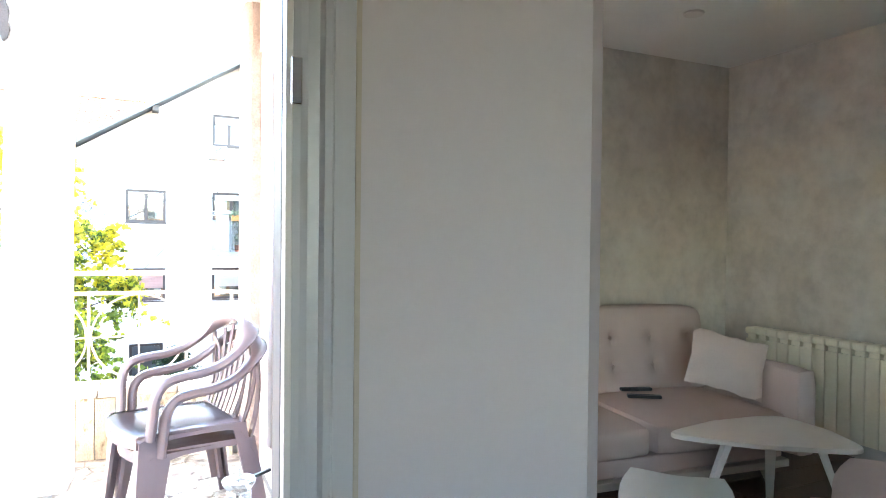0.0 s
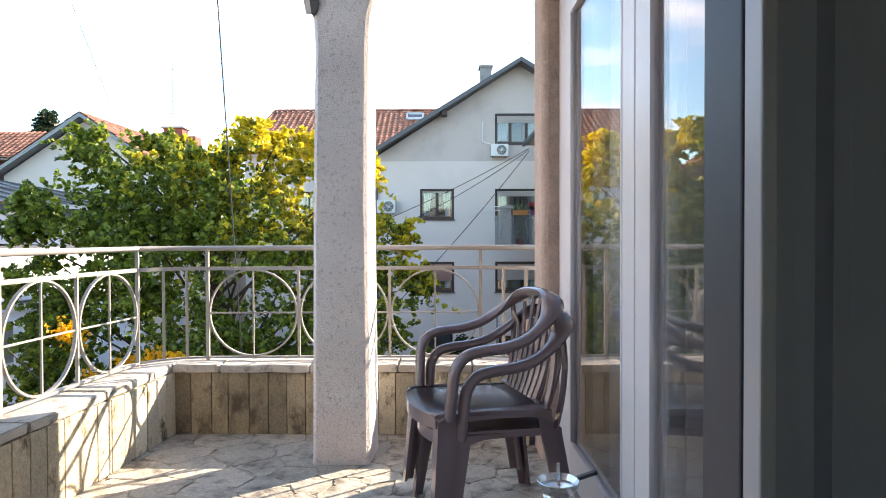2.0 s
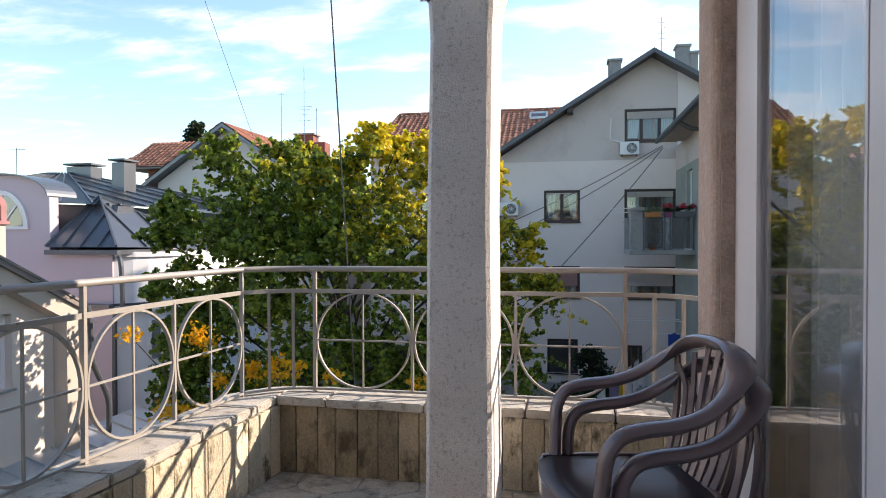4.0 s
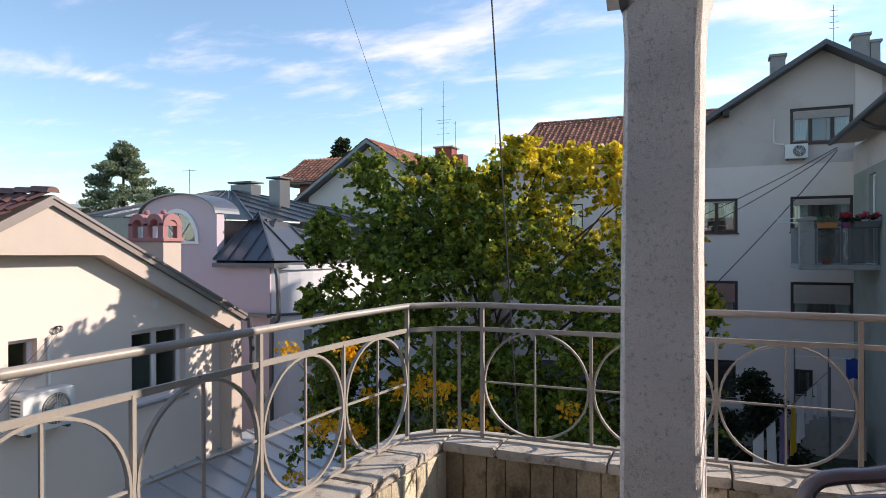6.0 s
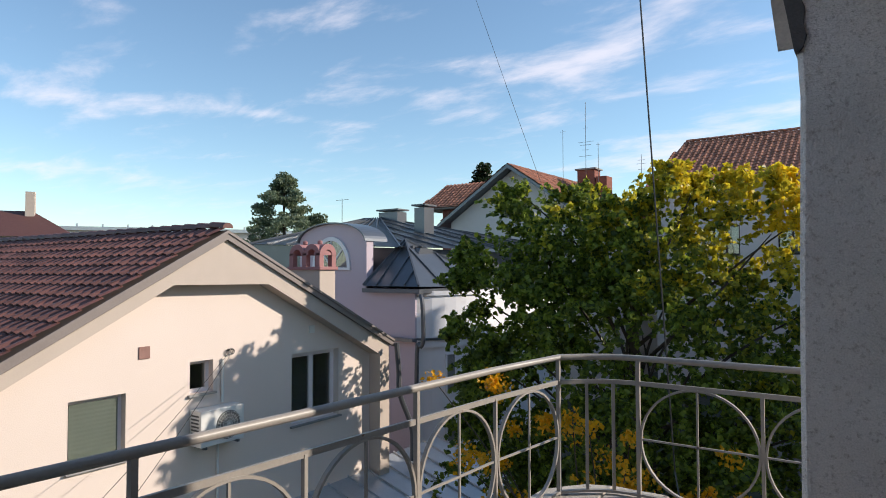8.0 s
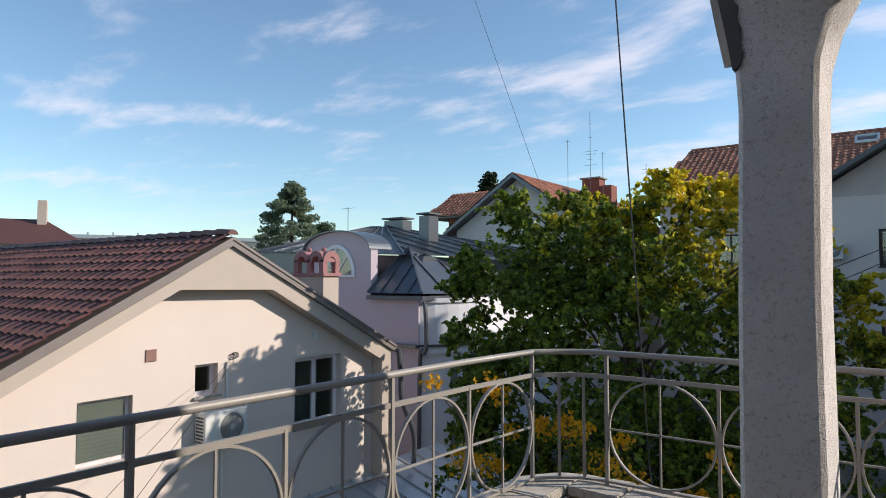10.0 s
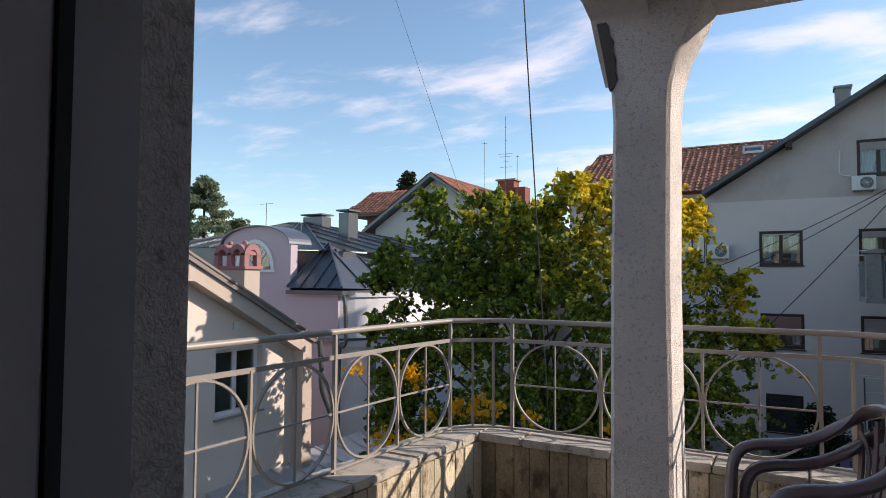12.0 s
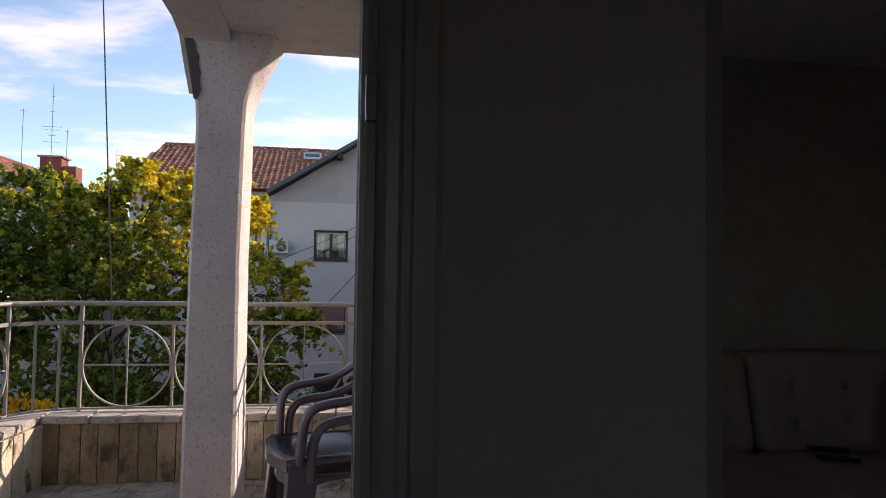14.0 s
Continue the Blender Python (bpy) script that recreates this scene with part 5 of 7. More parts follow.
def seam_roof(house, corners, seams, material, name="roof"):
    """A sheet-metal roof face with upstanding seams: corners a b along the eave, c d along the top."""
    a, b, c, d = [Vector(p) for p in corners]
    bm = BM()
    vs = [bm.verts.new(p) for p in (a, b, c, d)] if (c - d).length > 0.01 else [bm.verts.new(p) for p in (a, b, c)]
    bm.faces.new(vs)
    nrm = (b - a).cross(d - a).normalized()
    if nrm.z < 0:
        nrm = -nrm
    bmesh.ops.solidify(bm, geom=bm.faces[:], thickness=0.04)
    part(name, bm, material, house)
    bm = BM()
    for i in range(seams + 1):
        t = i / seams
        p, q = a.lerp(b, t), d.lerp(c, t)
        if (p - q).length > 0.05:
            sweep(bm, [p + nrm * 0.02, q + nrm * 0.02], rect(0.03, 0.06), up=nrm)
    part("roof_seams", bm, material, house)


def clipped_seams(bm, a, b, apex, k, nrm_up=0.03):
    """Seams that run up a triangular face square to its eave."""
    a, b, apex = Vector(a), Vector(b), Vector(apex)
    e = (b - a)
    s = (apex - a).dot(e) / e.length_squared
    foot = a + e * s
    upv = apex - foot
    for i in range(1, k):
        t = i / k
        h = t / s if t < s else (1 - t) / (1 - s)
        p = a + e * t
        sweep(bm, [p + Vector((0, 0, nrm_up)), p + upv * h + Vector((0, 0, nrm_up))], rect(0.03, 0.05))


apex = (-11.24, 12.3, 2.46)
base4 = [(-11.66, 10.85, 1.08), (-9.62, 10.85, 1.08), (-9.3, 15.2, 1.0), (-11.66, 14.2, 1.0)]
bm = BM()
vs = [bm.verts.new(p) for p in base4]
vt = bm.verts.new(apex)
for i in range(4):
    bm.faces.new((vs[i], vs[(i + 1) % 4], vt))
bm.faces.new(vs[::-1])
part("turret_roof", bm, ZINC, villa, "pyramid roof of grey zinc over the bay")
bm = BM()
prism(bm, [(11.9, 1.02), (12.35, 2.20), (13.0, 2.20), (13.0, 1.02)], -11.64, -10.7, axis="x")
sweep(bm, [(-11.62, 12.30, 2.24), (-10.9, 12.30, 2.24)], rect(0.10, 0.08))
part("mansard_face", bm, ZINC, villa, "steep zinc face between the arched gable and the turret")
bm = BM()
clipped_seams(bm, base4[0], base4[1], apex, 4)
clipped_seams(bm, base4[1], base4[2], apex, 4)
for p in base4[:3]:
    sweep(bm, [Vector(p) + Vector((0, 0, 0.03)), Vector(apex) + Vector((0, 0, 0.03))], rect(0.05, 0.06))
sweep(bm, [(p[0], p[1], 0.95) for p in base4[:3]], rect(0.10, 0.12))
part("roof_seams", bm, ZINC, villa)
# main hip roof
e = [(-18.2, 11.9, 2.50), (-11.0, 11.75, 2.22), (-9.6, 22, 2.30), (-22.5, 22, 2.50)]
r1, r2 = (-16.95, 16.8, 3.66), (-16.3, 17.0, 3.68)
seam_roof(villa, (e[0], e[1], r2, r1), 7, ZINC)
seam_roof(villa, (e[0], r1, r1, (-22.5, 16.0, 2.50)), 1, ZINC)
seam_roof(villa, (e[1], e[2], r2, r2), 2, ZINC)
bm = BM()
clipped_seams(bm, e[1], e[2], r2, 11)
part("roof_seams", bm, ZINC, villa)
bm = BM()
prism(bm, [(-18.1, 1.0), (-11.0, 1.0), (-11.0, 2.20), (-18.1, 2.47)], 12.05, 21.9, axis="y")
part("roof_base", bm, ZINC, villa)
# curved white bay
def bay_line(off, y0=11.06, y1=15.1):
    return [(-9.85 + off + 0.85 * math.sin(math.pi * i / 12) ** 0.8 * 1.0, y0 + (y1 - y0) * i / 12) for i in range(13)]


for name, off, z0, z1, material in (("bay_wall", 0.0, GROUND, 0.95, F_WHITE), ("cornice", 0.10, -0.62, -0.42, F_WHITE), ("cornice", 0.16, -0.42, -0.36, ZINC), ("cornice", 0.06, 0.82, 0.95, F_WHITE)):
    bm = BM()
    prism(bm, bay_line(off) + [(-10.6, 15.1), (-10.6, 11.06)], z0, z1)
    part(name, bm, material, villa)
bm = BM()
box(bm, -10.85, -9.8, 10.80, 11.0, -0.45, -0.36)
part("cornice", bm, ZINC, villa)
for (x, y), (x2, y2) in ((bay_line(0.012)[k], bay_line(0.012)[k + 1]) for k in (2, 4, 6, 8, 10)):
    for z0, z1 in ((-1.9, -0.85), (-4.0, -2.9)):
        wd = new("window")
        wd.parent = villa
        t = Vector((x2 - x, y2 - y, 0)).normalized()
        nn = Vector((t.y, -t.x, 0))
        c = Vector(((x + x2) / 2, (y + y2) / 2, 0))
        bm = BM()
        ln = (Vector((x2 - x, y2 - y, 0))).length * 0.42
        ring4 = [c + t * ln * sx + Vector((0, 0, z)) for sx, z in ((-1, z0), (1, z0), (1, z1), (-1, z1))]
        sweep(bm, ring4, rect(0.06, 0.05), closed=True, up=nn)
        part("frame", bm, F_WHITE, wd)
        bm = BM()
        a4 = [bm.verts.new(p + nn * 0.01) for p in ring4]
        bm.faces.new(a4)
        part("pane", bm, GLASS_DARK, wd)
        bm = BM()
        a4 = [bm.verts.new(p + nn * 0.004) for p in ring4]
        bm.faces.new(a4)
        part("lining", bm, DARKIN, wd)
bm = BM()
sweep(bm, curve([(-9.55, 10.85, 0.85), (-9.45, 10.8, 0.6), (-9.42, 10.8, -0.3), (-9.50, 10.8, -0.55), (-9.68, 10.85, -0.75), (-9.70, 10.85, -3.9)], 4), disc(0.06, 8), up=(0, 1, 0))
part("downpipe", bm, GUTTER, villa, "dark grey downpipe")
for x, y, w, z0, z1, lab in ((-13.27, 16.0, 0.23, 2.4, 3.85, "tall metal-clad chimney with a curved hood"), (-15.95, 17.4, 0.50, 3.3, 3.92, "low zinc-clad roof vent")):
    c = new("chimney")
    c.parent = villa
    c["label"] = lab
    bm = BM()
    box(bm, x - w, x + w, y - 0.3, y + 0.3, z0, z1)
    part("shaft", bm, ZINC, c)
    bm = BM()
    box(bm, x - w - 0.08, x + w + 0.08, y - 0.38, y + 0.38, z1 + 0.06, z1 + 0.12)
    part("hood", bm, GUTTER, c)


def gable_house(label, x0, x1, y0, y1, ze, zr, wmat, tmat, holes=(), over=0.5, name="house", courses=True, verge_mat=None, rx=None):
    """A house whose ridge runs along y and whose gable looks towards -y."""
    hs = thing(name, label, "house")
    xm = rx if rx is not None else (x0 + x1) / 2
    part("wall", wall_cells(BM(), x0, x1, GROUND, [(x0, ze), (xm, zr), (x1, ze + (0 if rx is None else 0))], list(holes), y0, y0 + 0.3), wmat, hs)
    for q in ((x0, x0 + 0.3, y0 + 0.3, y1), (x1 - 0.3, x1, y0 + 0.3, y1), (x0, x1, y1, y1 + 0.3)):
        bm = BM()
        box(bm, *q, GROUND, ze)
        part("side_wall", bm, wmat, hs)
    sl = (zr - ze) / (xm - x0)
    sr = (zr - ze) / (x1 - xm)
    a, b = (x0 - over, ze - over * sl + 0.22), (x1 + over, ze - over * sr + 0.22)
    bm = BM()
    verge(bm, [a, (xm, zr + 0.22), b], y0 - 0.55, y1 + 0.4, 0.18)
    part("roof_deck", bm, verge_mat or GUTTER, hs, "roof deck with dark grey verge boards")
    for sgn, slope, xe in ((-1, sl, a[0]), (1, sr, b[0])):
        L = 1 / math.hypot(1, slope)
        nv = int(abs(xe - xm) / L / 0.36)
        tiled(hs, "roof_tiles", (xm, y0 - 0.55, zr + 0.26), (0, 1, 0), (sgn * L, 0, -slope * L), int((y1 - y0 + 0.9) / 0.30), nv, 0.30, 0.36, tmat, label="roof tiles")
    return hs


# pale gabled house behind the tree, with its brick chimney
pale = gable_house("pale plastered house with an orange-brown tiled gable roof behind the tree", -17.5, -10.3, 24.0, 36.0, 3.95, 6.35, C_WALL, TILE_O, verge_mat=ZINC, name="pale_house")
bm = BM()
box(bm, -12.5, -11.55, 28.5, 29.3, 4.6, 6.75)
part("chimney", bm, BRICK_R, pale, "red brick chimney")
bm = BM()
box(bm, -12.6, -11.45, 28.4, 29.4, 6.75, 6.83)
part("chimney_cap", bm, CONCRETE, pale)
bm = BM()
box(bm, -11.5, -10.9, 28.5, 29.3, 4.6, 6.35, 0.01)
part("chimney", bm, BRICK_R, pale, "red brick chimney")

# small brick house with a hipped red roof further left
redh = thing("brick_house", "small brick house with a red-brown tiled hipped roof", "house")
bm = BM()
box(bm, -22.6, -17.5, 30.5, 36.0, GROUND, 5.35)
part("wall", bm, BRICK_R, redh)
bm = BM()
prism(bm, [(-24.0, 5.36), (-17.0, 5.36), (-17.0, 5.47), (-24.0, 5.47)], 29.9, 36.5, axis="y")
part("eaves_board", bm, G_FASCIA, redh)
Lh = 1 / math.hypot(1, 1.35 / 2.6)
tiled(redh, "roof_tiles", (-24.1, 32.7, 7.30), (1, 0, 0), (0, -1 / math.hypot(1, 0.62), -0.62 / math.hypot(1, 0.62)), 24, 9, 0.30, 0.36, TILE_O, inside=lambda u, v: u > 0.35 - v * 0.1, label="roof tiles")
bm = BM()
vs = [bm.verts.new(p) for p in ((-24.1, 29.8, 5.49), (-17.0, 29.8, 5.49), (-17.0, 32.7, 7.26), (-23.75, 32.7, 7.26), (-24.1, 36.5, 5.49), (-17.0, 36.5, 5.49))]
bm.faces.new((vs[0], vs[1], vs[2], vs[3]))
bm.faces.new((vs[0], vs[3], vs[4]))
bm.faces.new((vs[3], vs[2], vs[5], vs[4]))
bm.faces.new((vs[1], vs[5], vs[2]))
part("roof_deck", bm, TILE_O, redh)

# long white house with a big brown roof behind
longh = thing("long_house", "long pale house with a broad brown tiled roof and a skylight", "house")
bm = BM()
wall_cells(bm, -8.7, 6.0, GROUND, [(-8.7, 5.55), (6.0, 5.55)], [(-6.0, -4.8, 2.2, 3.6), (-3.2, -2.0, 2.2, 3.6)], 29.4, 29.7)
box(bm, -8.7, 6.0, 38.6, 38.9, GROUND, 5.55)
box(bm, -8.7, -8.4, 29.7, 38.6, GROUND, 5.55)
part("wall", bm, C_WALL, longh)
for u in (-6.0, -3.2):
    win_unit(longh, u, u + 1.2, 2.2, 3.6, DARKW, (0.5,), w0=29.4)
ZE, ZR, YE, YR = 5.65, 8.64, 28.8, 34.0
bm = BM()
vs = [bm.verts.new(p) for p in ((-9.0, YE, ZE), (6.5, YE, ZE), (6.5, YR, ZR), (-8.4, YR, ZR), (-9.0, 39.2, ZE), (6.5, 39.2, ZE))]
for f in ((0, 1, 2, 3), (0, 3, 4), (3, 2, 5, 4), (1, 5, 2), (0, 4, 5, 1)):
    bm.faces.new([vs[i] for i in f])
part("roof_deck", bm, TILE_O, longh)
sl = (ZR - ZE) / (YR - YE)
L = 1 / math.hypot(1, sl)
tiled(longh, "roof_tiles", (-9.0, YR, ZR + 0.04), (1, 0, 0), (0, -L, -sl * L), 52, 17, 0.30, 0.36, TILE_O, inside=lambda u, v: u > 0.6 - v * 0.1, label="brown roof tiles")
bm = BM()
for k in range(37):
    x = -8.3 + k * 0.4
    sweep(bm, [(x, YR, ZR + 0.04), (x + 0.43, YR, ZR + 0.06)], [(0.12 * math.cos(t), 0.10 * math.sin(t)) for t in [math.pi * i / 5 for i in range(6)]])
part("ridge_tiles", bm, TILE_O, longh)
sk = new("skylight")
sk.parent = longh
bm = BM()
y0s, y1s = 33.3, 32.6
for x in (-0.45, 0.45):
    sweep(bm, [(x, y0s, ZR - (YR - y0s) * sl + 0.14), (x, y1s, ZR - (YR - y1s) * sl + 0.14)], rect(0.09, 0.12))
for y in (y0s, y1s):
    sweep(bm, [(-0.45, y, ZR - (YR - y) * sl + 0.14), (0.45, y, ZR - (YR - y) * sl + 0.14)], rect(0.09, 0.12))
part("frame", bm, ZINC_L, sk)
bm = BM()
vs = [bm.verts.new((x, y, ZR - (YR - y) * sl + 0.15)) for x, y in ((-0.42, y0s), (0.42, y0s), (0.42, y1s), (-0.42, y1s))]
bm.faces.new(vs)
part("pane", bm, GLASS_DARK, sk)

# grey gabled house across the yard
grey = thing("grey_gabled_house", "pale grey plastered house with steep gable and brown windows", "house")
PX, PZ, GS = 4.43, 7.62, 0.635
c_holes = [(0.68, 1.95, 1.86, 3.0), (3.48, 5.21, 1.86, 3.0), (0.68, 1.95, -0.86, 0.28), (3.48, 5.21, -0.86, 0.28), (3.48, 5.21, 4.66, 5.80), (0.80, 1.88, -3.57, -2.34), (3.6, 4.1, -3.3, -2.5)]
line = [(-1.0, PZ - (PX + 1.0) * GS), (PX, PZ), (9.9, PZ - (9.9 - PX) * GS)]
band_z = 4.03
part("wall", wall_cells(BM(), -1.0, 9.9, GROUND, [(-1.0, band_z), (9.9, band_z)], [h for h in c_holes if h[3] < band_z], 20.0, 20.3), C_WALL, grey, "pale grey plastered wall")
part("gable_wall", wall_cells(BM(), -1.0, 9.9, band_z, line, [h for h in c_holes if h[3] > band_z], 20.004, 20.3), C_WALL2, grey, "darker grey plastered gable")
bm = BM()
box(bm, -1.0, -0.7, 20.3, 30.0, GROUND, 4.1)
box(bm, 9.6, 9.9, 20.3, 30.0, GROUND, 4.1)
part("side_walls", bm, C_WALL, grey)
bm = BM()
verge(bm, [(-1.02, 4.40), (PX - 0.04, 7.74), (10.3, PZ + 0.20 - (10.3 - PX) * GS)], 19.35, 30.3, 0.16)
part("roof", bm, GUTTER, grey, "dark grey roof with verge flashing")
for x in (1.6, 7.3):
    bm = BM()
    box(bm, x - 0.1, x + 0.1, 19.45, 20.0, PZ - abs(PX - x) * GS - 0.16, PZ - abs(PX - x) * GS + 0.02)
    part("rafter_end", bm, DARKW, grey)
for (a, b, c, d), lt, sh, smt in zip(c_holes, ((0.5,), (0.38, 0.68), (0.5,), (0.68,), (0.33, 0.68), (), ()), (0.12, 0.25, 0.62, 0.60, 0.30, 1.0, 0), (SHUT_W, SHUT_W, SHUT_R, SHUT_W, SHUT_W, AC_D, SHUT_W)):
    wu = win_unit(grey, a, b, c, d, DARKW, lt, shutter=sh, smat=smt, w0=20.0, depth=0.05, label="brown framed window with a partly lowered roller shutter", fw=0.09)
    if d - c > 1.1 and sh < 0.9:
        bm = BM()
        u = a + (b - a) * (0.5 if b - a < 1.5 else 0.33)
        box(bm, u - 0.06, u + 0.06, 20.15, 20.20, c + 0.09, d - 0.09)
        for e0, e1 in ((a + 0.09, a + 0.14), (u + (u - a) - 0.14, u + (u - a) - 0.09)):
            box(bm, e0, e1, 20.15, 20.20, c + 0.09, d - 0.09)
        box(bm, a + 0.14, u + (u - a) - 0.14, 20.155, 20.195, c + 0.09, c + 0.15)
        part("inner_sash", bm, MULLION, wu, "orange-brown wooden inner sash")
bm = BM()
box(bm, 5.25, 5.95, 19.96, 20.0, GROUND, 7.05)
part("chimney_breast", bm, C_WALL, grey)
for a, b, z0, z1 in ((2.97, 3.39, 6.2, 7.62), (5.3, 5.72, 6.4, 8.0), (5.74, 6.0, 6.4, 7.75)):
    c = new("chimney")
    c.parent = grey
    bm = BM()
    box(bm, a, b, 20.4, 20.9, z0, z1)
    part("shaft", bm, CONCRETE, c)
    bm = BM()
    box(bm, a - 0.05, b + 0.05, 20.35, 20.95, z1, z1 + 0.08)
    part("cap", bm, CONCRETE, c)
bm = BM()
sweep(bm, [(-0.93, 19.93, 4.0), (-0.93, 19.93, GROUND)], disc(0.05, 8), up=(0, 1, 0))
part("downpipe", bm, GUTTER, grey, "dark downpipe")
bm = BM()
sweep(bm, curve([(3.02, 19.94, 5.5), (3.0, 19.94, 4.9), (3.05, 19.94, 4.72), (3.3, 19.94, 4.66)], 4), disc(0.025, 6), up=(0, 1, 0))
part("conduit", bm, AC_W, grey)
ac_unit((3.62, 19.68, 4.18), 0, "white air conditioner unit below a window of the grey house", 0.8)
for z in (2.10, 0.48):
    ac_unit((-0.56, 19.66, z), 0, "white outdoor unit of an air conditioner beside the tree", 0.85)

# grey-green house standing at a right angle; u runs along -y
green = thing("grey_green_house", "grey-green plastered house with a deep eave, dark gutter and flowered balcony", "house", at=(5.2, 0.0, 0.0), rz=-90)
g_holes = [(-12.25, -11.1, 2.0, 3.85), (-13.9, -13.35, 2.65, 3.75), (-15.55, -15.05, 2.65, 3.75), (-17.9, -17.1, 0.95, 3.4), (-13.9, -13.35, -0.3, 0.8), (-12.25, -11.1, -1.2, 0.55)]
part("wall", wall_cells(BM(), -19.95, -7.5, GROUND, [(-19.95, 3.6), (-7.5, 3.6)], [h if h[3] < 3.6 else (h[0], h[1], h[2], 3.6) for h in g_holes], 0.0, 0.3), S_WALL, green, "grey-green wall")
part("upper_wall", wall_cells(BM(), -19.95, -7.5, 3.6, [(-19.95, 4.45), (-7.5, 4.45)], [(h[0], h[1], 3.6, h[3]) for h in g_holes if h[3] > 3.6], -0.003, 0.3), C_WALL2, green, "pale band under the eave")
bm = BM()
box(bm, -7.8, -7.5, 0.3, 8.0, GROUND, 4.4)
box(bm, -19.95, -7.8, 8.0, 8.3, GROUND, 4.4)
part("side_walls", bm, S_WALL, green)
bm = BM()
box(bm, -18.7, -7.3, -0.72, 8.3, 4.45, 4.55)
part("soffit", bm, G_SOFFIT, green)
bm = BM()
prism(bm, [(-0.80, 4.50), (8.6, 6.6), (8.6, 6.5), (-0.80, 4.42)], -18.8, -7.2, axis="x")
part("roof", bm, GUTTER, green)
bm = BM()
sweep(bm, [(-18.8, -0.80, 4.46), (-7.2, -0.80, 4.46)], [(0.07 * math.cos(t), 0.07 * math.sin(t)) for t in [math.pi + math.pi * i / 6 for i in range(7)]] + [(0.07, 0.03), (-0.07, 0.03)])
sweep(bm, curve([(-14.75, -0.78, 4.40), (-14.72, -0.5, 4.22), (-14.70, -0.10, 4.1), (-14.70, -0.08, 3.6), (-14.70, -0.08, GROUND)], 4), disc(0.06, 8))
part("gutter", bm, GUTTER, green, "dark gutter and downpipe")
for (a, b, c, d), lt, fm in zip(g_holes, ((0.5,), (), (), (), (), (0.5,)), (G_SOFFIT, DARKW, DARKW, F_WHITE, DARKW, G_SOFFIT)):
    win_unit(green, a, b, c, d, fm, lt, curtain=False, fw=0.07, label="window of the grey-green house")
bal = new("balcony")
bal.parent = green
bal["label"] = "small concrete balcony with flower boxes"
bm = BM()
box(bm, -18.6, -16.55, -1.87, 0.0, 0.78, 0.92, 0.015)
part("slab", bm, CONCRETE, bal)
bm = BM()
box(bm, -18.6, -18.5, -1.85, 0.0, 0.922, 1.95)
part("parapet", bm, CONCRETE, bal)
bm = BM()
box(bm, -16.98, -16.60, -1.85, -1.50, 0.922, 2.10, 0.01)
part("pier", bm, CONCRETE, bal, "thick weathered concrete pier")
bm = BM()
prism(bm, [(-1.92, 2.105), (-1.44, 2.105), (-1.44, 2.20), (-1.62, 2.23), (-1.92, 2.15)], -17.03, -16.55, axis="x")
part("pier_cap", bm, CONCRETE, bal)
for w0_, w1_ in ((-1.42, -0.90), (-0.66, -0.08)):
    bm = BM()
    box(bm, -16.65, -16.62, w0_, w1_, 0.97, 1.90, 0.004)
    part("panel", bm, PANEL, bal, "smoked translucent railing panel")
for w in (-1.46, -0.86, -0.70, -0.04):
    bm = BM()
    box(bm, -16.66, -16.61, w - 0.018, w + 0.018, 0.922, 1.95)
    part("post", bm, GUTTER, bal)
bm = BM()
box(bm, -16.65, -16.60, -1.48, 0.0, 1.952, 1.985)
part("rail", bm, GUTTER, bal)
for w0_, w1_, cmat, lab in ((-1.44, -0.98, ORANGE, "orange planter"), (-0.88, -0.70, PLUM, "purple flower pot"), (-0.62, -0.06, GUTTER, "dark planter")):
    bm = BM()
    box(bm, -16.58, -16.38, w0_, w1_, 1.89, 2.06, 0.015)
    part("flower_box", bm, cmat, bal, lab)
for k, (z, w1_) in enumerate(((2.17, -2.42), (2.05, -2.40))):
    bm = BM()
    sweep(bm, [(-16.75, -1.5, z + 0.02), (-16.75, w1_, z)], disc(0.016, 6))
    part("drying_rod", bm, AC_W, bal)
bm = BM()
for r in (0.14, 0.20):
    sweep(bm, curve([(-17.3, -0.78 - r, 1.0), (-17.3, -0.80 - r * 0.4, 1.3), (-17.3, -0.78 - r * 0.9, 1.75), (-17.3, -0.78, 1.85), (-17.3, -0.78 + r * 0.9, 1.75), (-17.3, -0.76 + r * 0.4, 1.3), (-17.3, -0.78 + r, 1.0)], 3), disc(0.014, 5), up=(1, 0, 0))
part("metal_chair_back", bm, AC_W, bal)
# ---- antennas, wires ----
def antenna(x, y, z0, z1, arms, label):
    an = thing("antenna", label, "antenna")
    bm = BM()
    sweep(bm, [(x, y, z0), (x, y, z1)], disc(0.013, 6), up=(0, 1, 0))
    part("mast", bm, GUTTER, an)
    for z, w in arms:
        bm = BM()
        sweep(bm, [(x - w, y, z), (x + w, y, z)], disc(0.008, 5))
        part("element", bm, GUTTER, an)
    return an


